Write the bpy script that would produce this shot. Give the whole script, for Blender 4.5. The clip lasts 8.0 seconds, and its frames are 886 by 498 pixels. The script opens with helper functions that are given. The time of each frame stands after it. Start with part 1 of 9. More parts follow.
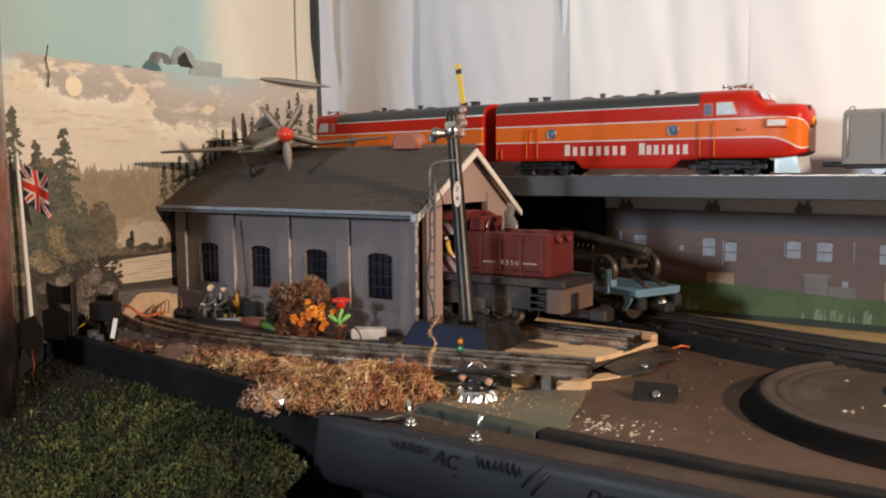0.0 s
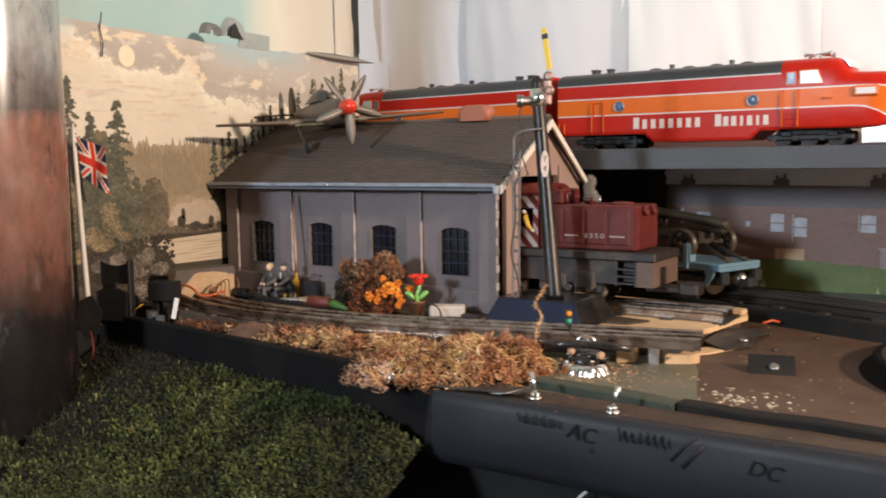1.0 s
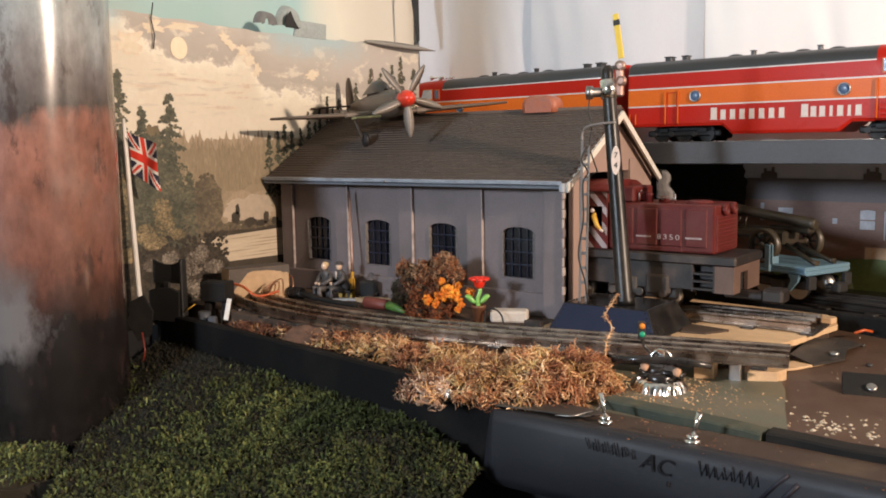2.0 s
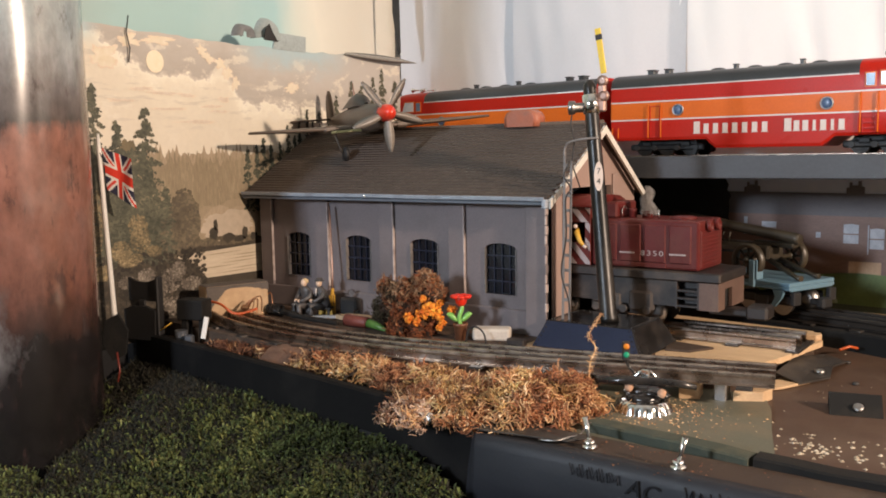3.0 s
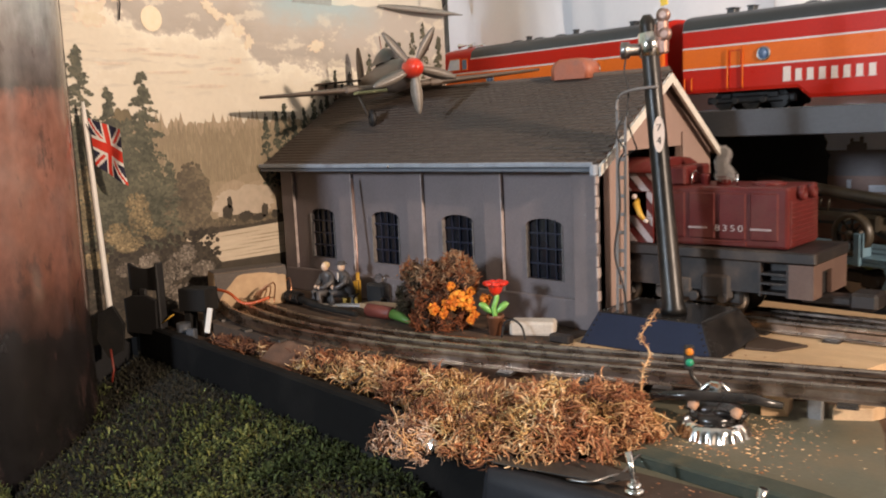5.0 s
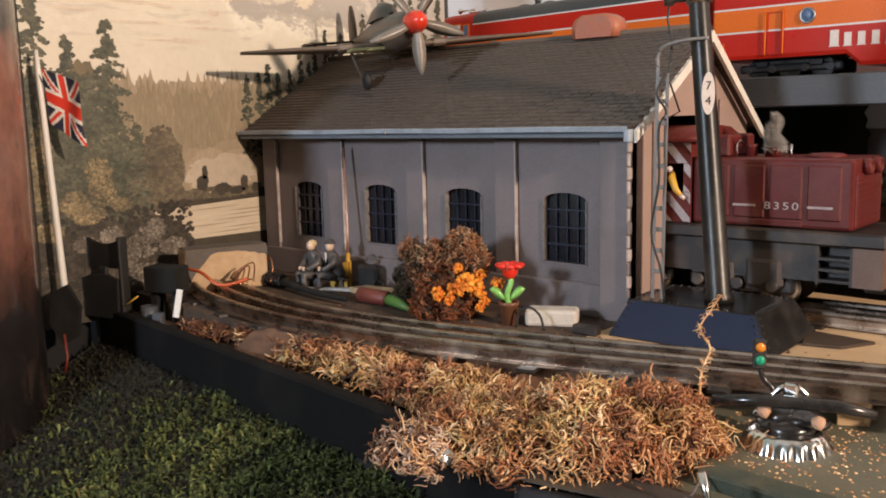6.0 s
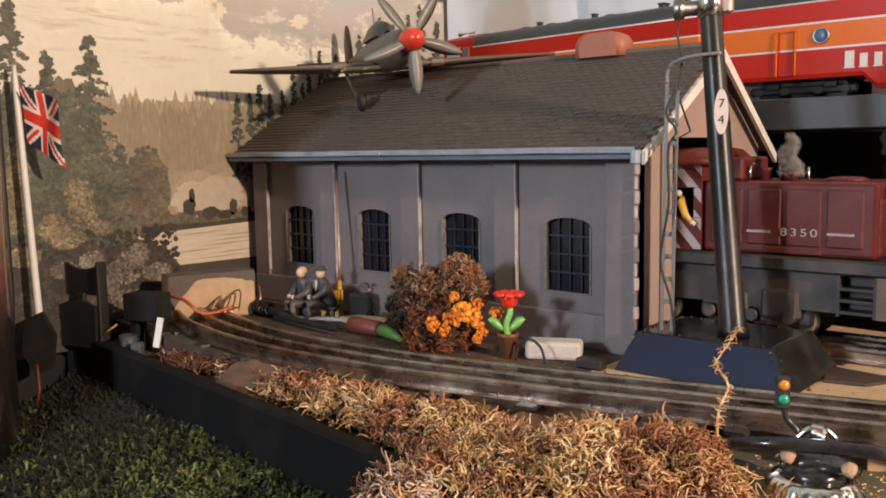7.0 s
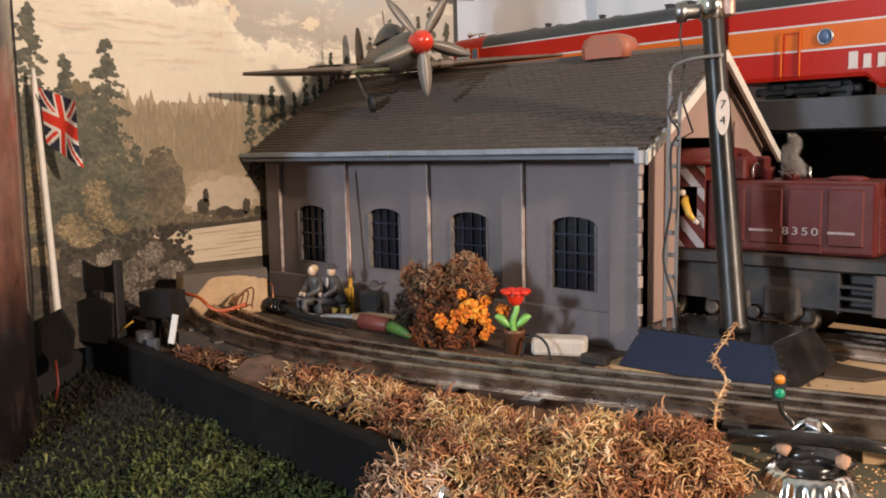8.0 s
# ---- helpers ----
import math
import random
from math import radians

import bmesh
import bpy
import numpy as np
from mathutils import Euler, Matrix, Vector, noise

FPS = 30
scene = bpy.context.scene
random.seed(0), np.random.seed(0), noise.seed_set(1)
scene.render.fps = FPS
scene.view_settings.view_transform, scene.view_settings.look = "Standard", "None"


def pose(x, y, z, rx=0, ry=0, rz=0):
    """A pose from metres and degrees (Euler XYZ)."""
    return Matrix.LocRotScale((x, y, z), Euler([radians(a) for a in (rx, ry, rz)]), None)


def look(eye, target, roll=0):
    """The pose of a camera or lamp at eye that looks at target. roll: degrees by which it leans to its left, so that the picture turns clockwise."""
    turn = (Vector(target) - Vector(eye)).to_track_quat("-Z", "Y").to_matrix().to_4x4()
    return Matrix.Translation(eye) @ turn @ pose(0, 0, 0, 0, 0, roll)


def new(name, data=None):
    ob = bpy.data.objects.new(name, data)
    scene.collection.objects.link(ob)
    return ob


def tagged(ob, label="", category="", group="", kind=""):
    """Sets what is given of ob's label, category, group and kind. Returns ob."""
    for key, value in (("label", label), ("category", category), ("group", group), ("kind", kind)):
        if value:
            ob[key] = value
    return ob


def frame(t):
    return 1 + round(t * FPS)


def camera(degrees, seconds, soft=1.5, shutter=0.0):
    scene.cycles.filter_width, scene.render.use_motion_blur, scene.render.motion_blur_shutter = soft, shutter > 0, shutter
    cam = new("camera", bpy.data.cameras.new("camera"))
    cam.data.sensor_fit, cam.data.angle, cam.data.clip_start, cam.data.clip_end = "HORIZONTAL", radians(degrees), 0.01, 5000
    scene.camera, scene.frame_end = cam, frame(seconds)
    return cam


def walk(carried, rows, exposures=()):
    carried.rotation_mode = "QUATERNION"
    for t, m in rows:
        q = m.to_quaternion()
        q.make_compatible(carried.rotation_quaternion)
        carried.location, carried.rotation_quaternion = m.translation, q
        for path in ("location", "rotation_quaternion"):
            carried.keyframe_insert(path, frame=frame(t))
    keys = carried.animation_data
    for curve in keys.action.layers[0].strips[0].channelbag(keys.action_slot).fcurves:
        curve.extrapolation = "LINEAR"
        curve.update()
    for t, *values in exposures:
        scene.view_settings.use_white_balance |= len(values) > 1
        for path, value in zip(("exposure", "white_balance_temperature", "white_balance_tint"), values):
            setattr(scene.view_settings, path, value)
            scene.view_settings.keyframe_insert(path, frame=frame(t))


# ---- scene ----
cam = camera(52.9, 8.0, soft=1.8, shutter=0.5)
PATH = [
    (0, (0.173, 0.11, 0.186), (-0.968, 1.742, -0.001), -0.5),
    (0.5, (0.142, 0.103, 0.17), (-1.006, 1.727, -0.039), -0.3),
    (1, (0.075, 0.081, 0.164), (-1.025, 1.74, -0.035), -0.7),
    (1.5, (0.054, 0.086, 0.172), (-1.108, 1.698, -0.056), 0.3),
    (2, (0.049, 0.121, 0.175), (-1.163, 1.694, -0.059), -0.9),
    (2.2, (0.044, 0.125, 0.176), (-1.139, 1.724, -0.032), -1.6),
    (3.3, (0.043, 0.136, 0.182), (-1.14, 1.734, -0.039), -0.8),
    (3.5, (0.048, 0.138, 0.18), (-1.129, 1.737, -0.054), -0.8),
    (4, (0.047, 0.151, 0.177), (-1.096, 1.772, -0.082), -1.1),
    (4.5, (0.029, 0.201, 0.178), (-1.218, 1.74, -0.096), -1.8),
    (5, (0.002, 0.26, 0.172), (-1.333, 1.724, -0.104), -2.6),
    (5.2, (-0.018, 0.274, 0.169), (-1.348, 1.737, -0.136), -2.7),
    (6.3, (-0.075, 0.324, 0.144), (-1.367, 1.83, -0.115), -0.9),
    (6.5, (-0.078, 0.333, 0.142), (-1.371, 1.842, -0.083), -1.1),
    (7, (-0.087, 0.337, 0.143), (-1.392, 1.836, -0.082), -1.0),
    (7.5, (-0.087, 0.336, 0.139), (-1.395, 1.83, -0.099), -1.0),
    (8, (-0.077, 0.33, 0.144), (-1.403, 1.81, -0.083), -1.1),
]
walk(cam, [(t, look(eye, target, roll)) for t, eye, target, roll in PATH], exposures=[(0.0, 0.05), (0.5, 0.22), (1.5, 0.38), (3.5, 0.37), (5.0, 0.37), (8.0, 0.35)])

# ---- light: a warm table lamp beside the layout, a cool window behind the viewer, a ceiling light ----
world = bpy.data.worlds.new("room_world")
scene.world = world
world.use_nodes = True
world.node_tree.nodes["Background"].inputs[0].default_value = (0.5, 0.6, 0.75, 1)
world.node_tree.nodes["Background"].inputs[1].default_value = 0.03


def area_lamp(name, eye, target, sx, sy, watts, color):
    d = bpy.data.lights.new(name, "AREA")
    d.shape, d.size, d.size_y, d.energy, d.color = "RECTANGLE", sx, sy, watts, color
    ob = new(name, d)
    ob.matrix_world = look(eye, target)
    return ob


area_lamp("warm_lamp", (1.15, 0.50, 0.57), (-0.4, 0.8, 0.1), 0.06, 0.06, 26.5, (1.0, 0.77, 0.60))
area_lamp("window_light", (-0.72, -1.50, 0.62), (-0.25, 0.95, 0.1), 0.26, 0.30, 33.5, (0.76, 0.86, 1.0))

# ---- small building tools ----
def bm_new():
    return bmesh.new()


def add_bm(bm, other, m=None):
    """Adds a copy of another bmesh's faces, moved by m."""
    table = {}
    for v in other.verts:
        table[v] = bm.verts.new(m @ v.co if m else v.co)
    for f in other.faces:
        g = bm.faces.new([table[v] for v in f.verts])
        g.material_index, g.smooth = f.material_index, f.smooth
    other.free()


def box(bm, x0, x1, y0, y1, z0, z1, bevel=0.0, seg=1, m=None, mi=0):
    b = bmesh.new()
    bmesh.ops.create_cube(b, size=1.0)
    for v in b.verts:
        v.co = Vector((x0 + (v.co.x + .5) * (x1 - x0), y0 + (v.co.y + .5) * (y1 - y0), z0 + (v.co.z + .5) * (z1 - z0)))
    if bevel:
        bmesh.ops.bevel(b, geom=b.edges[:], offset=bevel, segments=seg, profile=0.5, affect="EDGES")
    for f in b.faces:
        f.material_index = mi
    add_bm(bm, b, m)


def rings(bm, loops, close=True, cap=True, smooth=True, mi=0):
    """Skins a list of vertex loops of one length."""
    vs = [[bm.verts.new(p) for p in loop] for loop in loops]
    n = len(vs[0])
    for a, b in zip(vs, vs[1:]):
        for i in range(n if close else n - 1):
            f = bm.faces.new((a[i], a[(i + 1) % n], b[(i + 1) % n], b[i]))
            f.smooth, f.material_index = smooth, mi
    if cap and close:
        for loop in (vs[0][::-1], vs[-1]):
            f = bm.faces.new(loop)
            f.material_index = mi
    return vs


def frame_of(d):
    d = d.normalized()
    a = Vector((0, 0, 1)) if abs(d.z) < 0.9 else Vector((1, 0, 0))
    u = d.cross(a).normalized()
    return u, d.cross(u).normalized()


def tube(bm, pts, r, seg=8, cap=True, mi=0):
    pts = [Vector(p) for p in pts]
    rs = r if isinstance(r, (list, tuple)) else [r] * len(pts)
    loops = []
    for i, p in enumerate(pts):
        d = pts[min(i + 1, len(pts) - 1)] - pts[max(i - 1, 0)]
        u, w = frame_of(d)
        loops.append([p + rs[i] * (math.cos(t) * u + math.sin(t) * w) for t in (2 * math.pi * k / seg for k in range(seg))])
    rings(bm, loops, cap=cap, mi=mi)


def cyl(bm, p0, p1, r0, r1=None, seg=16, mi=0):
    tube(bm, [p0, p1], [r0, r0 if r1 is None else r1], seg, mi=mi)


def lathe(bm, profile, m=None, seg=24, cap=True, mi=0):
    """Turns (radius, height) pairs round z."""
    m = m or Matrix()
    rings(bm, [[m @ Vector((r * math.cos(t), r * math.sin(t), z)) for t in (2 * math.pi * k / seg for k in range(seg))]
               for r, z in profile], cap=cap, mi=mi)


def prism(bm, poly, a, b, axis="y", m=None, mi=0):
    """A flat outline pushed from a to b along an axis. The outline runs in the two other axes."""
    def put(p, d):
        v = {"x": Vector((d, p[0], p[1])), "y": Vector((p[0], d, p[1])), "z": Vector((p[0], p[1], d))}[axis]
        return m @ v if m else v
    lo, hi = [bm.verts.new(put(p, a)) for p in poly], [bm.verts.new(put(p, b)) for p in poly]
    n = len(poly)
    fs = [bm.faces.new(lo), bm.faces.new(hi[::-1])]
    for i in range(n):
        fs.append(bm.faces.new((lo[i], hi[i], hi[(i + 1) % n], lo[(i + 1) % n])))
    for f in fs:
        f.material_index = mi


def ball(bm, c, r, seg=12, squash=(1, 1, 1), mi=0):
    b = bmesh.new()
    bmesh.ops.create_uvsphere(b, u_segments=seg, v_segments=max(6, seg * 2 // 3), radius=r)
    for f in b.faces:
        f.smooth, f.material_index = True, mi
    add_bm(bm, b, Matrix.Translation(c) @ Matrix.Diagonal((*squash, 1)))


def mesh_of(name, bm, mats, flat=False):
    bmesh.ops.recalc_face_normals(bm, faces=bm.faces[:])
    me = bpy.data.meshes.new(name)
    bm.to_mesh(me)
    bm.free()
    for m in (mats if isinstance(mats, (list, tuple)) else [mats]):
        me.materials.append(m)
    return me


def part(name, bm, mats, parent, label="", m=None):
    """Links a bmesh as one mesh object under a thing or part."""
    ob = new(name, mesh_of(name, bm, mats))
    ob.parent = parent
    if parent.name in AT:
        ob.matrix_parent_inverse = AT[parent.name].inverted()
    if m:
        ob.matrix_basis = m
    return tagged(ob, label)


AT = {}  # things whose parts are written in the room's own coordinates


def thing(name, label, category, m=None, group="", kind="", at=None):
    ob = new(name)
    ob.empty_display_size = 0.02
    if at:
        ob.matrix_basis = AT[ob.name] = Matrix.Translation(at)
    if m:
        ob.matrix_basis = m
    return tagged(ob, label, category, group, kind)


def solo(name, bm, mats, label, category, m=None, group="", kind=""):
    ob = new(name, mesh_of(name, bm, mats))
    if m:
        ob.matrix_basis = m
    return tagged(ob, label, category, group, kind)


# ---- materials ----
def material(name, color, rough=0.6, metal=0.0, color2=None, scale=60.0, amount=0.5, fine=600.0, bump=0.15, dirt=None, dirt_amount=0.0,
             spec=0.5, coat=0.0, stretch=(1, 1, 1), rough_var=0.15, piece=0.0):
    """A surface with stains at one scale, grain at a finer one, and fine relief."""
    m = bpy.data.materials.new(name)
    m.use_nodes = True
    nt = m.node_tree
    n, l = nt.nodes, nt.links
    bsdf = n["Principled BSDF"]
    tc, mp = n.new("ShaderNodeTexCoord"), n.new("ShaderNodeMapping")
    mp.inputs["Scale"].default_value = stretch
    l.new(tc.outputs["Object"], mp.inputs[0])
    big, small = n.new("ShaderNodeTexNoise"), n.new("ShaderNodeTexNoise")
    big.inputs["Scale"].default_value, big.inputs["Detail"].default_value = scale, 5
    small.inputs["Scale"].default_value, small.inputs["Detail"].default_value = fine, 3
    for t in (big, small):
        l.new(mp.outputs[0], t.inputs["Vector"])
    c2 = color2 or tuple(c * 0.6 for c in color)
    ramp = n.new("ShaderNodeValToRGB")
    ramp.color_ramp.elements[0].position, ramp.color_ramp.elements[1].position = 0.5 - 0.25, 0.5 + 0.25
    ramp.color_ramp.elements[0].color, ramp.color_ramp.elements[1].color = (*c2, 1), (*color, 1)
    l.new(big.outputs[0], ramp.inputs[0])
    base = n.new("ShaderNodeMix")
    base.data_type = "RGBA"
    base.inputs[0].default_value = amount
    base.inputs[6].default_value = (*color, 1)
    l.new(ramp.outputs[0], base.inputs[7])
    grain = n.new("ShaderNodeMix")
    grain.data_type, grain.blend_type = "RGBA", "OVERLAY"
    grain.inputs[0].default_value = 0.22
    l.new(base.outputs[2], grain.inputs[6])
    l.new(small.outputs[0], grain.inputs[7])
    out = grain.outputs[2]
    if dirt_amount:
        d = n.new("ShaderNodeTexNoise")
        d.inputs["Scale"].default_value, d.inputs["Detail"].default_value, d.inputs["Roughness"].default_value = scale * 0.45, 8, 0.7
        l.new(tc.outputs["Object"], d.inputs["Vector"])
        r = n.new("ShaderNodeMapRange")
        r.inputs[1].default_value, r.inputs[2].default_value, r.inputs[4].default_value = 0.48, 0.68, dirt_amount
        l.new(d.outputs[0], r.inputs[0])
        mix = n.new("ShaderNodeMix")
        mix.data_type = "RGBA"
        mix.inputs[7].default_value = (*(dirt or (0.1, 0.08, 0.06)), 1)
        l.new(r.outputs[0], mix.inputs[0])
        l.new(out, mix.inputs[6])
        out = mix.outputs[2]
    if piece:
        info, hv = n.new("ShaderNodeObjectInfo"), n.new("ShaderNodeHueSaturation")
        mr = n.new("ShaderNodeMapRange")
        mr.inputs[3].default_value, mr.inputs[4].default_value = 1 - piece, 1 + piece
        l.new(info.outputs["Random"], mr.inputs[0])
        l.new(mr.outputs[0], hv.inputs["Value"])
        l.new(out, hv.inputs["Color"])
        out = hv.outputs[0]
    l.new(out, bsdf.inputs["Base Color"])
    rr = n.new("ShaderNodeMapRange")
    rr.inputs[3].default_value, rr.inputs[4].default_value = max(0.02, rough - rough_var), min(1, rough + rough_var)
    l.new(big.outputs[0], rr.inputs[0])
    l.new(rr.outputs[0], bsdf.inputs["Roughness"])
    bsdf.inputs["Metallic"].default_value = metal
    bsdf.inputs["Specular IOR Level"].default_value = spec
    bsdf.inputs["Coat Weight"].default_value = coat
    bsdf.inputs["Coat Roughness"].default_value = 0.12
    if bump:
        bp = n.new("ShaderNodeBump")
        bp.inputs["Strength"].default_value, bp.inputs["Distance"].default_value = bump, 0.0008
        l.new(small.outputs[0], bp.inputs["Height"])
        l.new(bp.outputs[0], bsdf.inputs["Normal"])
    return m


def paint(name, color, rough=0.4, **kw):
    return material(name, color, rough, **{"amount": 0.3, "bump": 0.05, "scale": 40, **kw})


M = {
    "plain_wall": material("plain_wall", (0.45, 0.43, 0.40), 0.85, scale=4, fine=200),
    "ceiling": material("ceiling", (0.7, 0.69, 0.66), 0.9, scale=5, fine=200),
    "dark_floor": material("dark_floor", (0.03, 0.028, 0.026), 0.7, scale=8, fine=200),
    "board": material("board", (0.062, 0.034, 0.021), 0.5, color2=(0.092, 0.054, 0.034), scale=22, amount=0.8, fine=500, dirt=(0.16, 0.115, 0.080), dirt_amount=0.30),
    "board_green": material("board_green", (0.105, 0.108, 0.078), 0.6, color2=(0.135, 0.122, 0.086), scale=25, amount=0.8, fine=500, dirt=(0.22, 0.15, 0.08), dirt_amount=0.5),
    "brown_rail": material("brown_rail", (0.046, 0.026, 0.016), 0.7, scale=40, amount=0.7, fine=500, dirt=(0.11, 0.078, 0.05), dirt_amount=0.5),
    "fascia": material("fascia", (0.0125, 0.0130, 0.0185), 0.6, color2=(0.0070, 0.0076, 0.0105), scale=14, amount=0.6, fine=350, bump=0.1),
    "black_edge": material("black_edge", (0.0065, 0.0060, 0.0060), 0.8, scale=30, fine=500, dirt=(0.032, 0.027, 0.024), dirt_amount=0.35, spec=0.15),
    "foam_green": material("foam_green", (0.045, 0.055, 0.040), 0.85, scale=60, fine=900, bump=0.4, dirt=(0.2, 0.16, 0.09), dirt_amount=0.35),
    "foam_black": material("foam_black", (0.012, 0.0115, 0.011), 0.85, scale=60, fine=900, bump=0.4, dirt=(0.07, 0.055, 0.04), dirt_amount=0.2, spec=0.25),
    "plywood": material("plywood", (0.62, 0.44, 0.26), 0.65, color2=(0.45, 0.30, 0.17), scale=18, amount=0.8, fine=250, stretch=(1, 5, 5), dirt=(0.2, 0.13, 0.08), dirt_amount=0.3),
    "raw_wood": material("raw_wood", (0.60, 0.42, 0.25), 0.65, color2=(0.40, 0.26, 0.145), scale=25, amount=0.8, fine=300, stretch=(1, 4, 4), dirt=(0.16, 0.10, 0.06), dirt_amount=0.3),
    "wall_grey": material("wall_grey", (0.188, 0.155, 0.156), 0.6, color2=(0.150, 0.126, 0.128), scale=25, amount=0.7, fine=900, bump=0.12, dirt=(0.09, 0.08, 0.075), dirt_amount=0.5),
    "lit_gable_tan": material("lit_gable_tan", (0.33, 0.235, 0.20), 0.65, color2=(0.27, 0.19, 0.165), scale=25, amount=0.7, fine=900, bump=0.12),
    "shelf_grey": material("shelf_grey", (0.050, 0.052, 0.059), 0.5, scale=12, amount=0.5, fine=400),
    "gutter": material("gutter", (0.36, 0.40, 0.46), 0.42, scale=60, amount=0.6, fine=700, dirt=(0.12, 0.12, 0.13), dirt_amount=0.5),
    "white_trim": material("white_trim", (0.72, 0.69, 0.63), 0.5, scale=70, amount=0.4, fine=700, dirt=(0.3, 0.25, 0.2), dirt_amount=0.4),
    "window_black": material("window_black", (0.012, 0.013, 0.018), 0.25, scale=60, fine=500),
    "blue_black": material("blue_black", (0.018, 0.022, 0.042), 0.35, scale=60, fine=500),
    "metal_worn": material("metal_worn", (0.57, 0.465, 0.385), 0.28, 1.0, color2=(0.18, 0.132, 0.105), scale=70, amount=0.95, fine=700, rough_var=0.16),
    "tie_dark": material("tie_dark", (0.05, 0.043, 0.038), 0.5, 0.6, scale=60, fine=600),
    "chrome": material("chrome", (0.75, 0.74, 0.72), 0.16, 1.0, scale=60, amount=0.2, fine=500, rough_var=0.08, bump=0.03),
    "steel": material("steel", (0.36, 0.35, 0.34), 0.36, 1.0, scale=80, amount=0.5, fine=700),
    "black_gloss": material("black_gloss", (0.014, 0.013, 0.013), 0.22, scale=40, fine=400, dirt=(0.12, 0.1, 0.085), dirt_amount=0.25, bump=0.05),
    "black_dull": material("black_dull", (0.016, 0.015, 0.015), 0.6, scale=40, fine=500, dirt=(0.08, 0.07, 0.06), dirt_amount=0.3),
    "worn_edge": material("worn_edge", (0.22, 0.20, 0.19), 0.6, color2=(0.10, 0.095, 0.095), scale=220, amount=1.0, fine=900),
    "yard_dirt": material("yard_dirt", (0.075, 0.045, 0.028), 0.9, color2=(0.030, 0.020, 0.014), scale=45, amount=0.9, fine=700, bump=0.5, dirt=(0.20, 0.12, 0.07), dirt_amount=0.5),
    "roof": None,
}


def island_material(name, stops, rough=0.9, patch=45.0):
    """Colour by strand, with a fine grain."""
    m = bpy.data.materials.new(name)
    m.use_nodes = True
    n, l = m.node_tree.nodes, m.node_tree.links
    bsdf = n["Principled BSDF"]
    geo, ramp, nz, tc = n.new("ShaderNodeNewGeometry"), n.new("ShaderNodeValToRGB"), n.new("ShaderNodeTexNoise"), n.new("ShaderNodeTexCoord")
    el = ramp.color_ramp.elements
    el[0].position, el[0].color = stops[0][0], (*stops[0][1], 1)
    el[1].position, el[1].color = stops[-1][0], (*stops[-1][1], 1)
    for p, c in stops[1:-1]:
        el.new(p).color = (*c, 1)
    nz.inputs["Scale"].default_value, nz.inputs["Detail"].default_value = patch, 3
    l.new(tc.outputs["Object"], nz.inputs["Vector"])
    add = n.new("ShaderNodeMath")
    add.operation = "MULTIPLY_ADD"
    add.inputs[1].default_value = 0.62
    l.new(geo.outputs["Random Per Island"], add.inputs[0])
    half = n.new("ShaderNodeMath")
    half.operation = "MULTIPLY_ADD"
    half.inputs[1].default_value, half.inputs[2].default_value = 1.3, -0.46
    l.new(nz.outputs[0], half.inputs[0])
    l.new(half.outputs[0], add.inputs[2])
    l.new(add.outputs[0], ramp.inputs[0])
    l.new(ramp.outputs[0], bsdf.inputs["Base Color"])
    bsdf.inputs["Roughness"].default_value = rough
    return m


def roof_material():
    m = material("roof_felt", (0.092, 0.067, 0.053), 0.7, color2=(0.058, 0.044, 0.036), scale=30, amount=0.7, fine=700, bump=0.2, dirt=(0.085, 0.075, 0.068), dirt_amount=0.5, piece=0.12)
    return m


M["roof"] = roof_material()


def add_nodes(m):
    """Short forms for wiring a material: a maker of nodes and a maker of sums."""
    n, l = m.node_tree.nodes, m.node_tree.links

    def put(socket, value):
        if isinstance(value, bpy.types.NodeSocket):
            l.new(value, socket)
        else:
            socket.default_value = value

    def calc(op, a, b=0.0, c=0.0):
        node = n.new("ShaderNodeMath")
        node.operation = op
        for i, v in enumerate((a, b, c)):
            put(node.inputs[i], v)
        return node.outputs[0]

    def span(v, lo, hi, a=0.0, b=1.0):
        node = n.new("ShaderNodeMapRange")
        node.interpolation_type = "SMOOTHSTEP"
        for i, q in enumerate((v, lo, hi, a, b)):
            put(node.inputs[i], q)
        return node.outputs[0]

    def cloudy(vector, scale, detail=5.0, rough=0.55):
        node = n.new("ShaderNodeTexNoise")
        node.inputs["Scale"].default_value, node.inputs["Detail"].default_value, node.inputs["Roughness"].default_value = scale, detail, rough
        l.new(vector, node.inputs["Vector"])
        return node.outputs[0]

    def ramp(v, stops):
        node = n.new("ShaderNodeValToRGB")
        e = node.color_ramp.elements
        e[0].position, e[0].color = stops[0][0], (*stops[0][1], 1)
        e[1].position, e[1].color = stops[-1][0], (*stops[-1][1], 1)
        for p, c in stops[1:-1]:
            e.new(p).color = (*c, 1)
        l.new(v, node.inputs[0])
        return node.outputs[0]

    def blend(f, a, b):
        node = n.new("ShaderNodeMix")
        node.data_type = "RGBA"
        put(node.inputs[0], f)
        put(node.inputs[6], a)
        put(node.inputs[7], b)
        return node.outputs[2]

    def stretched(vector, sc):
        node = n.new("ShaderNodeMapping")
        node.inputs["Scale"].default_value = sc
        l.new(vector, node.inputs[0])
        return node.outputs[0]
    return calc, span, cloudy, ramp, blend, stretched


